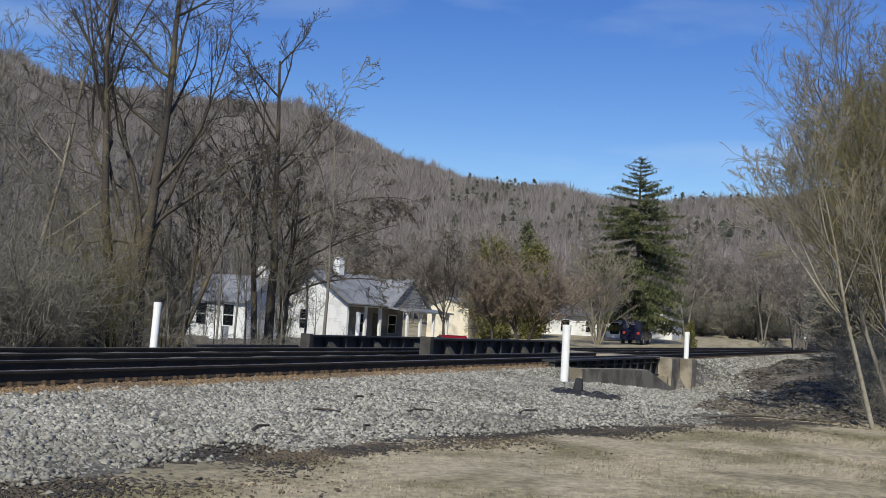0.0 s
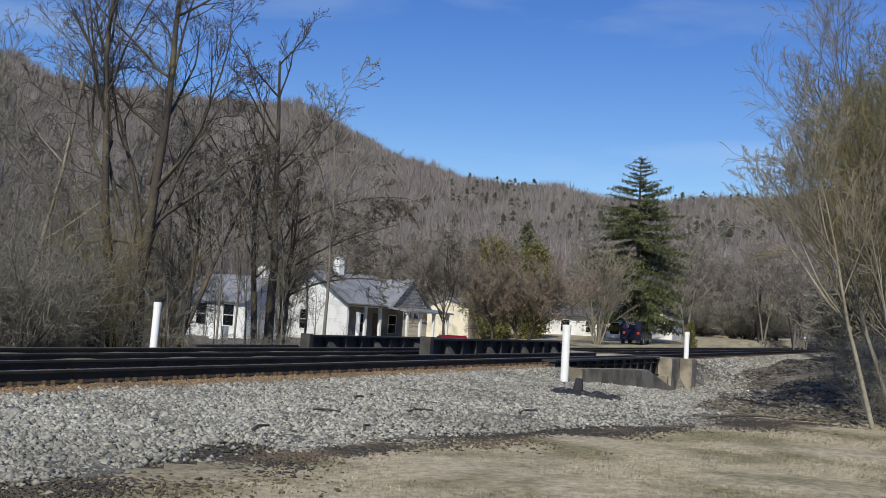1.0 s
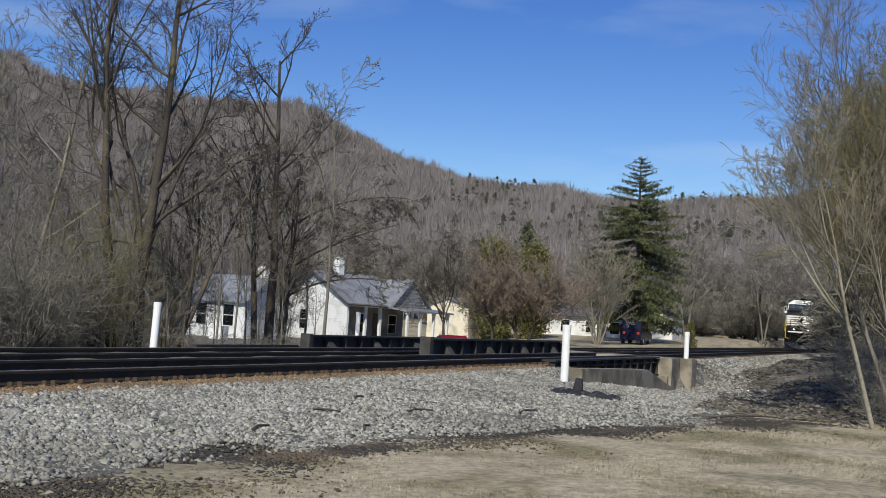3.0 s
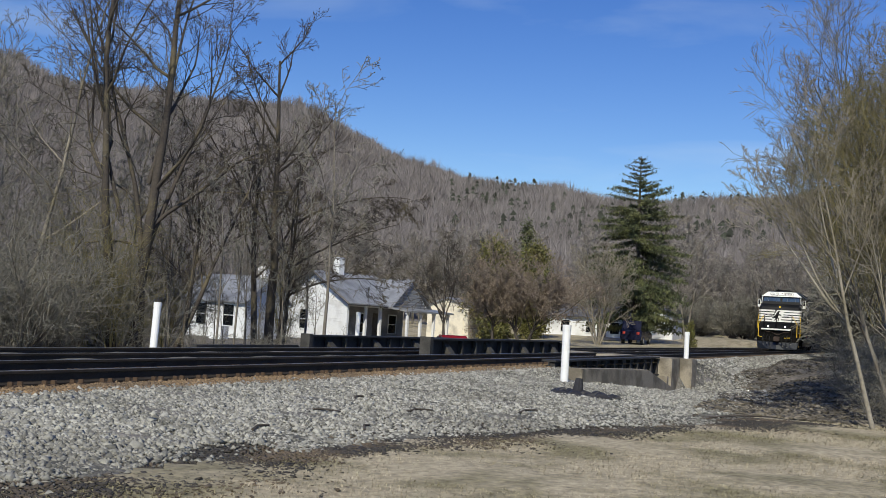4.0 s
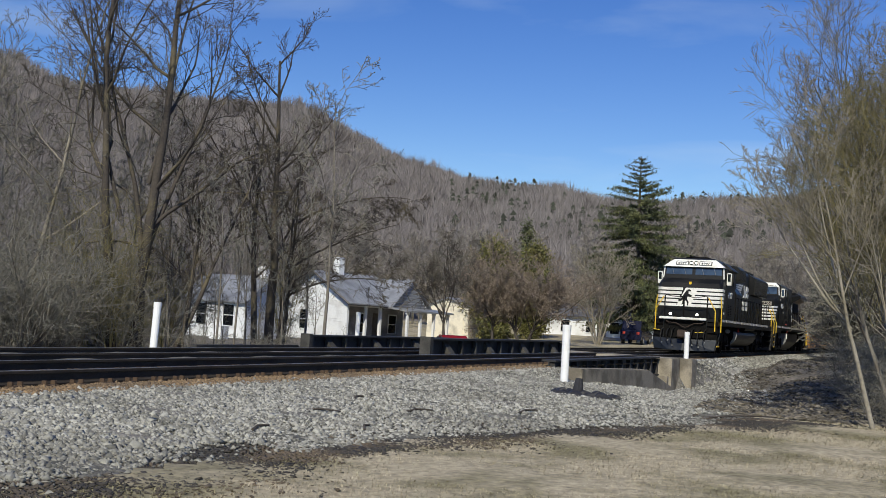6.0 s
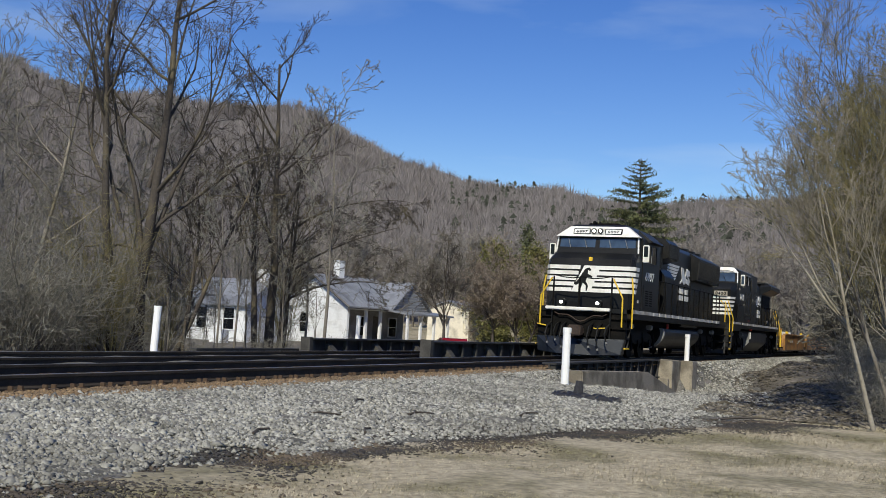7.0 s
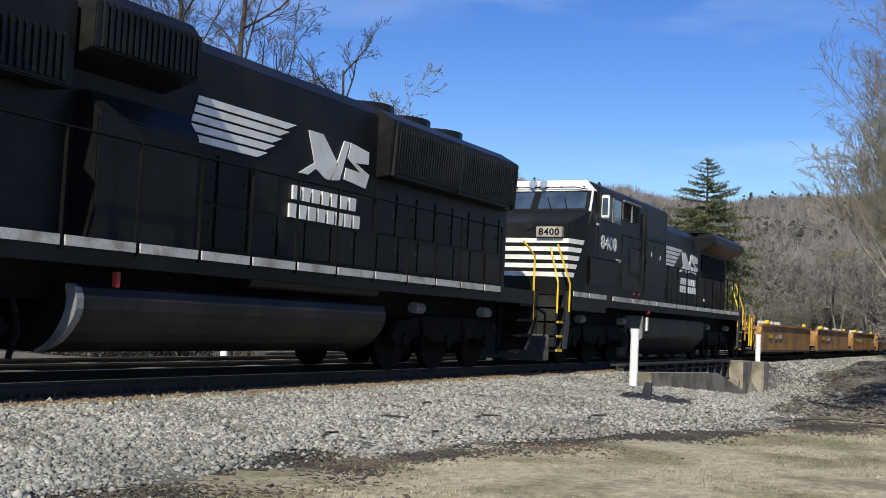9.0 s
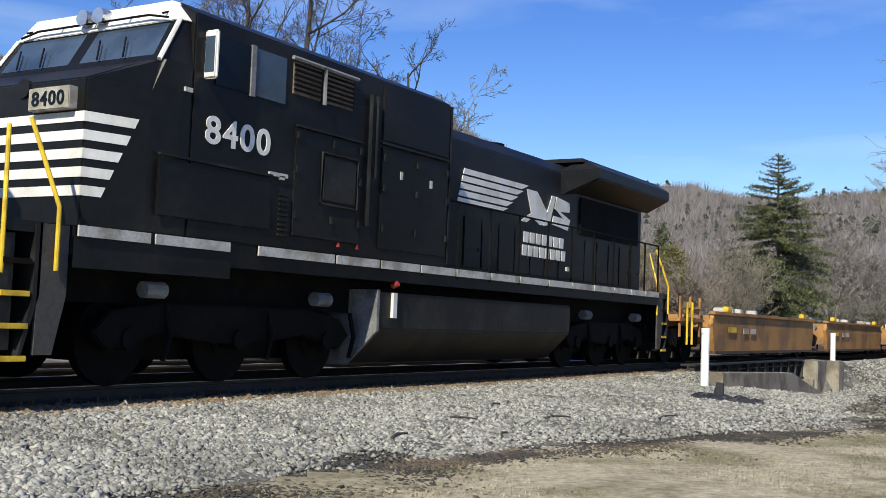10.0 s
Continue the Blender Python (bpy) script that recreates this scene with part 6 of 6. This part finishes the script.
def build_spruce(x, y, height, seed):
    rng = np.random.default_rng(seed)
    tree = thing("spruce_tree", "tall dark green spruce with drooping boughs and a sparse top", "tree", at=on_ground(x, y))
    trunk = Shape().rod([(0, 0, -0.3), (0.1, 0, height * 0.5), (0, 0.1, height)], 0.32, 8, 0.04)
    part("trunk", trunk, M["darkbark"], tree)
    boughs, V, F, k = Shape(), [], [], 0
    z = 1.6
    while z < height - 0.3:
        u = z / height
        reach = np.interp(u, [0.1, 0.25, 0.5, 0.7, 0.78, 0.9, 1], [3.6, 4.4, 4.1, 3.2, 2.7, 1.5, 0.2])
        perk = float(np.clip((u - 0.4) / 0.5, 0, 1))
        for b in range(rng.integers(4, 8)):
            a = rng.uniform(0, 6.28)
            L = reach * rng.uniform(0.65, 1.15)
            out = np.array((math.cos(a), math.sin(a), 0))
            s = np.linspace(0, 1, 6)[:, None]
            pts = np.array((0, 0, z)) + out * L * s + np.array((0, 0, 1.0)) * L * ((0.17 * perk - 0.05) * s + (0.4 * perk - 0.26) * s ** 2 + 0.1 * (1 - perk) * s ** 3)
            tubes_into(boughs, [(pts, np.linspace(0.05, 0.012, 6), 3)])
            c = pts[1:]
            dense = int((210 if u < 0.7 else 150 if u < 0.84 else 80) * L / 2.5)
            v, f = leaf_cloud(rng, np.vstack([c, (c[1:] + c[:-1]) / 2]), np.array((0.26, 0.26, 0.1)) * (1 - 0.5 * perk), dense, 0.14 - 0.03 * perk, 1.6 - 1.4 * perk)
            V.append(v), F.append(f + k)
            k += len(v)
        z += rng.uniform(0.26, 0.42) if u < 0.7 else rng.uniform(0.3, 0.5)
    part("bough_layer", fast_mesh("boughs", boughs, M["darkbark"]), None, tree)
    part("needles", raw_mesh("needles", np.vstack(V), np.vstack(F), M["needles"]), None, tree)


def build_evergreen(name, label, x, y, height, width, seed, mat="shrub", count=9000, category="shrub", size=0.16):
    rng = np.random.default_rng(seed)
    t = thing(name, label, category, at=on_ground(x, y))
    part("trunk", Shape().rod([(0, 0, -0.2), (0, 0, height * 0.8)], 0.1, 6, 0.03), M["darkbark"], t)
    c = []
    for i in range(130):
        u = rng.random()
        a, r = rng.uniform(0, 6.28), width * 0.5 * (math.sqrt(max(0.02, 1 - (abs(u - 0.5) / 0.52) ** 2.4)) if category == "shrub" and height > 3 else 1 - 0.85 * u ** 1.6) * rng.uniform(0.4, 1.05)
        c.append((r * math.cos(a), r * math.sin(a), 0.25 + u * (height - 0.3)))
    v, f = leaf_cloud(rng, np.array(c), np.array((0.24, 0.24, 0.3)) * width / 3, count, size)
    part("foliage", raw_mesh("foliage", v, f, M[mat]), None, t)


def build_hill_woods():
    """The bare woods on the hillside, as one object, and the pines among them."""
    rng = np.random.default_rng(11)
    n = 30000
    az = np.radians(rng.uniform(-9, 62, n))
    r = 165 + 520 * rng.random(n) ** 0.8
    x, y = r * np.cos(az), r * np.sin(az)
    z = ground_z(x, y)
    pine = (np.degrees(az) < 24) & (r > 270) & (r < 590) & (rng.random(n) < 0.035 + 0.07 * (np.sin(np.degrees(az) * 0.8 + r * 0.02) > 0.2))
    for name, pick, mat, label in (("hill_woods", ~pine, "hilltree", "leafless grey-brown woods covering the hillside"), ("hill_pines", pine, "hillpine", "dark green pines scattered along the ridge")):
        px, py, pz = x[pick], y[pick], z[pick]
        m = len(px)
        bare = name == "hill_woods"
        k = 20 if bare else 14
        hgt = rng.uniform(8, 15, (m, 1)) if bare else rng.uniform(9, 15, (m, 1))
        a = rng.uniform(0, 6.28, (m, k))
        if bare:
            lo, hi = hgt * rng.uniform(0.1, 0.75, (m, k)), hgt * rng.uniform(0.7, 1.0, (m, k))
            out = rng.uniform(0.5, 4.2, (m, k)) * (hi / hgt)
            bx, by = px[:, None] + 0.1 * np.cos(a), py[:, None] + 0.1 * np.sin(a)
            tx, ty = px[:, None] + out * np.cos(a), py[:, None] + out * np.sin(a)
            w = rng.uniform(0.07, 0.2, (m, k)) * (r[pick][:, None] / 380) ** 0.7
        else:
            u = rng.uniform(0.15, 1, (m, k))
            lo, hi = hgt * u, hgt * np.minimum(u + 0.05, 1.02)
            out = 2.3 * (1.05 - u)
            bx, by = px[:, None] + out * np.cos(a), py[:, None] + out * np.sin(a)
            tx, ty = px[:, None] - out * np.cos(a) * 0.3, py[:, None] - out * np.sin(a) * 0.3
            lo = lo - 0.6
            w = np.full((m, k), 0.9)
        sx, sy = -np.sin(az[pick])[:, None], np.cos(az[pick])[:, None]
        V = np.stack([np.stack([bx - w * sx, by - w * sy, pz[:, None] + lo], -1), np.stack([bx + w * sx, by + w * sy, pz[:, None] + lo], -1), np.stack([tx, ty, pz[:, None] + hi], -1)], 2).reshape(-1, 3)
        ob = new(name, raw_mesh(name, V, np.arange(len(V)).reshape(-1, 3), M[mat]))
        tagged(ob, label, "woods", kind="stuff")


def spread_copies(first, rows):
    for x, y, turn, size in rows:
        c = copy_thing(first, on_ground(x, y, turn))
        c.scale = (size, size, size)


def polar(d, az):
    return d * math.cos(radians(az)), d * math.sin(radians(az))


def build_trees():
    rng = random.Random(21)
    airy = dict(TALL, kids=(10, 7, 4, 3), seg=(12, 8, 5, 3, 2), wild=(0.045, 0.12, 0.14, 0.14, 0.14), up=(0.02, 0.05, 0.05, 0.03, 0.02), ratio=(0.42, 0.48, 0.5, 0.55), angle=((30, 60), (25, 52), (25, 52), (25, 55)), thin=0.0085)

    def across(d, az):
        """Ground pose whose x axis runs across the line of sight, to its right-hand side."""
        return on_ground(*polar(d, az), az - 90)
    put_tree("bare_tree", "tall leafless tree with several dark upright stems", 31, across(42, 39.7), 16, 0.2, airy, bark="darkbark", twig="darkbark",
             limbs=[(-0.65, -0.3, -0.02, 0.0, 16.5, 0.2), (0.0, -0.3, 0.03, 0.04, 17.0, 0.24), (0.3, -0.3, 0.04, -0.06, 13.5, 0.14), (0.15, 3.4, 0.34, 0.1, 10.0, 0.1), (-0.7, 5.2, -0.22, 0.0, 8.5, 0.08), (0.2, 6.5, 0.22, 0.0, 9.0, 0.09)])
    put_tree("bare_tree", "leafless tree with two stems leaning apart over brush", 38, across(43, 38.0), 10, 0.12, airy, bark="darkbark", twig="darkbark",
             limbs=[(0.0, -0.3, 0.42, 0.05, 9.2, 0.11), (0.3, -0.3, 0.22, 0.2, 8.6, 0.1), (0.6, -0.3, 0.02, 0.0, 7.0, 0.07)])
    put_tree("bare_tree", "tall leafless tree with a broad airy crown", 34, across(48, 32.9), 14.4, 0.2, dict(airy, kids=(12, 7, 4, 3)), bark="darkbark", twig="darkbark",
             limbs=[(0.0, -0.3, -0.02, 0.0, 13.6, 0.23), (-0.55, -0.3, -0.03, 0.03, 11.0, 0.16), (0.35, -0.3, 0.05, 0.1, 8.5, 0.1)])
    put_tree("bare_tree", "leafless tree with long drooping side limbs", 37, across(50, 32.3), 10.5, 0.12, dict(airy, up=(-0.05, 0.0, -0.04, -0.08, -0.06), kids=(9, 7, 5, 3)), bark="darkbark", twig="darkbark",
             limbs=[(0.0, -0.3, 0.06, 0.0, 8.0, 0.13), (0.1, 4.3, 1.3, 0.1, 5.6, 0.06), (0.15, 3.2, 1.8, -0.1, 4.8, 0.055), (0.3, 6.4, 0.95, 0.0, 5.6, 0.055)])
    put_tree("bare_tree", "slender pale leafless tree among brush", 40, across(44, 45.0), 14.5, 0.13, airy, bark="palebark", twig="twig",
             limbs=[(0.0, -0.3, 0.06, 0.0, 14.0, 0.11), (-0.5, -0.3, -0.04, 0.1, 12.5, 0.1), (-1.3, -0.3, -0.1, 0.0, 11.0, 0.09)])
    young = put_tree("young_tree", "slender leafless young tree in the undergrowth", 44, on_ground(*polar(47, 42.5)), 9.5, 0.07, dict(TALL, kids=(10, 6, 4, 2)), 1, 0.1, "bark", "twig", group="young trees beyond the track")
    rows = []
    for i in range(24):
        x, y = polar(rng.uniform(40, 60), rng.uniform(37.5, 51) if i % 5 else rng.uniform(29.5, 37))
        rows.append((x, y, rng.uniform(0, 360), rng.uniform(0.6, 1.25)))
    for i in range(14):
        x, y = polar(rng.uniform(44, 58), rng.uniform(29.8, 37.2))
        rows.append((x, y, rng.uniform(0, 360), rng.uniform(0.35, 0.75)))
    spread_copies(young, rows)
    # brush
    brush = put_tree("brush", "tangled leafless grey brush", 50, on_ground(*polar(40, 44)), 3.0, 0.022, BRUSH, 14, 0.6, "bark", "twig", group="brush along the track", category="brush")
    rows = []
    for i in range(42):
        x, y = polar(rng.uniform(37, 56), rng.uniform(38.5, 50) if i % 6 else rng.uniform(28, 38))
        rows.append((x, y, rng.uniform(0, 360), rng.uniform(0.6, 1.5) if i % 6 else rng.uniform(0.35, 0.6)))
    spread_copies(brush, rows)
    olive = put_tree("brush", "brush of yellow-green budding twigs", 52, on_ground(*polar(41, 41.7)), 5.6, 0.03, dict(BRUSH, wild=(0.08, 0.16, 0.2)), 10, 0.22, "olive", "olive", group="budding brush", category="brush")
    spread_copies(olive, [(*polar(40, 40.6), 80, 0.7), (*polar(46, 38.2), 30, 0.9), (*polar(58, 32.2), 200, 1.0), (*polar(47, 46.5), 60, 0.8)])
    # trees by the houses
    dense = dict(ROUND, kids=(11, 10, 9, 5), thin=0.017)
    dome = dict(dense, angle=((15, 60), (30, 65), (30, 70), (30, 70)), up=(0.02, 0.09, 0.05, 0.02, 0), **{"from": (0.6, 0.25, 0.1, 0.1)})
    put_tree("yard_tree", "bare broad-crowned yard tree with dense dark twigs", 60, on_ground(*polar(71, 23.9)), 3.4, 0.22, dict(dome, kids=(9, 8, 7, 4), ratio=(2.35, 0.5, 0.5, 0.5)), 1, 0.1, "darkbark", "bark")
    put_tree("yard_tree", "dense reddish-brown leafless yard tree", 63, on_ground(*polar(79, 21.3)), 2.2, 0.2, dict(dome, ratio=(2.9, 0.5, 0.5, 0.5)), 1, 0.1, "darkbark", "redtwig")
    put_tree("yard_tree", "dense rust-brown leafless yard tree before evergreens", 66, on_ground(*polar(78, 19.7)), 2.0, 0.2, dict(dome, ratio=(3.1, 0.5, 0.5, 0.5)), 2, 0.4, "darkbark", "redtwig")
    put_tree("yard_tree", "pale many-stemmed leafless tree before the spruce", 69, on_ground(*polar(88, 15.9)), 7.6, 0.07, dict(TALL, kids=(10, 6, 4, 2), thin=0.014, **{"from": (0.2, 0.2, 0.15, 0.1)}), 9, 0.36, "palebark", "palebark")
    build_evergreen("evergreen_shrub", "round yellow-green evergreen behind a bare tree", 91.5, 36.0, 8.6, 4.4, 70)
    build_evergreen("evergreen_shrub", "dark yellow-green evergreen behind a bare tree", 92.5, 32.4, 8.2, 3.6, 71)
    build_evergreen("pine_tree", "thin brownish pine with a ragged crown", 97.0, 35.0, 11.0, 3.2, 72, "needles", 2400, "tree")
    build_evergreen("evergreen_shrub", "small green shrub by the houses", 82.5, 31.8, 2.6, 2.6, 73, count=3000)
    build_evergreen("evergreen_shrub", "small golden conical shrub by the track", 88.5, 17.6, 2.2, 0.9, 74, count=1800, size=0.1)
    build_spruce(96.9, 24.3, 16.8, 80)
    # woods at the hill's foot
    wood = put_tree("woodland_tree", "leafless woodland tree at the foot of the hill", 90, on_ground(128, 26), 13, 0.16, dict(TALL, kids=(12, 7, 5, 3), thin=0.03), 2, 0.12, "bark", "woodtwig", group="woods at the foot of the hill")
    rows = []
    for i in range(64):
        d, a = rng.uniform(115, 185), radians(rng.uniform(4.5, 34))
        rows.append((d * math.cos(a), d * math.sin(a), rng.uniform(0, 360), rng.uniform(0.55, 1.05)))
    spread_copies(wood, rows)
    thicket = put_tree("thicket", "dark leafless thicket along the far track", 95, on_ground(142, 21.5), 4.2, 0.04, dict(BRUSH, thin=0.02, kids=(12, 8)), 22, 0.45, "darkbark", "twig", group="thickets along the far track", category="brush")
    rows = []
    for i in range(34):
        d, a = rng.uniform(138, 175), radians(rng.uniform(6.3, 12) if i % 4 else rng.uniform(12, 26))
        rows.append((d * math.cos(a), d * math.sin(a), rng.uniform(0, 360), rng.uniform(0.8, 1.4)))
    spread_copies(thicket, rows)
    # the overgrown near side of the line, far along
    rows = []
    for i in range(16):
        x, y = polar(rng.uniform(52, 110), rng.uniform(0.4, 3.7))
        rows.append((x, y, rng.uniform(0, 360), rng.uniform(0.8, 1.3)))
    spread_copies(thicket, rows)
    rows = []
    for i in range(14):
        x, y = polar(rng.uniform(48, 120), rng.uniform(0.0, 2.8))
        rows.append((x, y, rng.uniform(0, 360), rng.uniform(0.7, 1.1)))
    spread_copies(young, rows)
    # the near trees by the ditch
    edge = dict(TALL, seg=(9, 6, 4, 3, 2), kids=(11, 8, 6, 3), thin=0.0036, wild=(0.045, 0.07, 0.09, 0.11, 0.12), up=(0.02, 0.04, 0.04, 0.04, 0.03), angle=((18, 42), (18, 42), (20, 45), (22, 50)), ratio=(0.48, 0.5, 0.5, 0.55), **{"from": (0.25, 0.2, 0.15, 0.1)})
    put_tree("bare_tree", "leaning pale leafless tree above the ditch", 110, across(19.8, 2.3), 5.8, 0.06, dict(edge, kids=(9, 6, 4, 3), **{"from": (0.5, 0.2, 0.15, 0.1)}), bark="palebark", twig="palebark",
             limbs=[(0.0, -0.2, -0.26, 0.0, 4.4, 0.046), (-0.44, 1.6, -0.95, 0.1, 3.1, 0.028), (-0.44, 1.65, -0.7, -0.15, 3.0, 0.024), (-0.7, 2.5, -0.35, 0.1, 2.8, 0.02), (0.3, -0.2, -0.1, 0.1, 4.2, 0.024)])
    put_tree("bare_tree", "olive-twigged leafless tree above the ditch", 114, on_ground(*polar(22.5, 0.7), 20), 6.6, 0.05, edge, 4, 0.2, "bark", "olive")
    put_tree("bare_tree", "slender grey leafless tree above the ditch", 115, on_ground(*polar(25, 0.2), 100), 8.0, 0.06, edge, 3, 0.2, "bark", "twig")
    lean_left = dict(edge, kids=(12, 8, 6, 3), up=(0.0, 0.03, 0.03, 0.02, 0), **{"from": (0.3, 0.15, 0.1, 0.1)})
    put_tree("bare_tree", "olive-twigged leafless tree leaning over the ditch", 131, across(21.0, 1.3), 6, 0.05, lean_left, bark="bark", twig="olive",
             limbs=[(0.0, -0.2, -0.3, 0.1, 5.6, 0.045), (0.2, -0.2, -0.1, -0.1, 6.2, 0.045), (0.5, -0.2, -0.45, 0.2, 5.0, 0.035)])
    put_tree("bare_tree", "grey leafless tree arching over the bank", 132, across(23.0, 0.3), 7, 0.06, lean_left, bark="bark", twig="twig",
             limbs=[(0.0, -0.2, -0.22, 0.1, 7.6, 0.055), (0.3, -0.2, -0.05, 0.0, 8.0, 0.05), (-0.3, -0.2, -0.4, -0.1, 6.2, 0.04)])
    put_tree("bare_tree", "grey leafless tree on the bank", 116, on_ground(*polar(33, 0.2), 100), 7.5, 0.07, edge, 3, 0.3, "bark", "olive")
    put_tree("bare_tree", "olive-twigged leafless tree on the bank", 121, on_ground(*polar(27, 0.9), 200), 7.0, 0.05, edge, 4, 0.2, "bark", "olive")
    put_tree("bare_tree", "pale leafless tree on the bank", 122, on_ground(*polar(24, -0.6), 250), 8.2, 0.06, edge, 4, 0.22, "palebark", "olive")
    put_tree("bare_tree", "grey leafless tree among others on the bank", 123, on_ground(*polar(40, -0.2), 120), 10.0, 0.07, edge, 4, 0.35, "bark", "twig")
    side = put_tree("brush", "thin leafless brush on the dark bank", 118, on_ground(*polar(25, 2.8)), 1.7, 0.014, dict(BRUSH, thin=0.004), 10, 0.6, "bark", "twig", group="brush on the bank", category="brush")
    rows = []
    for i in range(22):
        x, y = polar(rng.uniform(24, 65), rng.uniform(0.0, 3.7))
        rows.append((x, y, rng.uniform(0, 360), rng.uniform(0.4, 0.9)))
    spread_copies(side, rows)
    rows = [(*polar(rng.uniform(20.0, 25), rng.uniform(-0.6, 1.9)), rng.uniform(0, 360), rng.uniform(0.4, 0.8)) for i in range(12)]
    spread_copies(side, rows)
    build_hill_woods()


build_trees()

# ---- what moves ----
def motions():
    along = [(0.0, 154.4), (0.5, 145.8), (1.0, 137.2), (1.5, 128.65), (2.0, 120.1), (2.5, 111.52), (3.0, 102.96), (3.5, 94.4), (4.0, 85.84), (4.5, 77.24), (5.0, 68.64), (5.5, 60.09),
             (6.0, 51.55), (6.5, 43.05), (7.0, 34.61), (7.5, 26.40), (8.0, 18.39), (8.5, 10.44), (9.0, 2.42), (9.5, -5.65), (10.0, -13.83)]
    walk(LEAD, [(t, pose(s, TRACK, 0)) for t, s in along])
    walk(SECOND, [(t, pose(s + 20.6, TRACK, 0)) for t, s in along])
    for car, x in WELLS:
        walk(car, [(t, pose(s + x, TRACK, 0)) for t, s in along])
    steps = [(i / 30, i) for i in range(301)]
    ts, ss = [a for a, b in along], [b for a, b in along]
    for wheel, x in SPINNING[:12]:
        rest = wheel.matrix_basis.translation.copy()
        walk(wheel, [(t, pose(rest.x, rest.y, rest.z, 0, math.degrees(float(np.interp(t, ts, ss)) / 0.52) % 360, 0)) for t, i in steps])


motions()
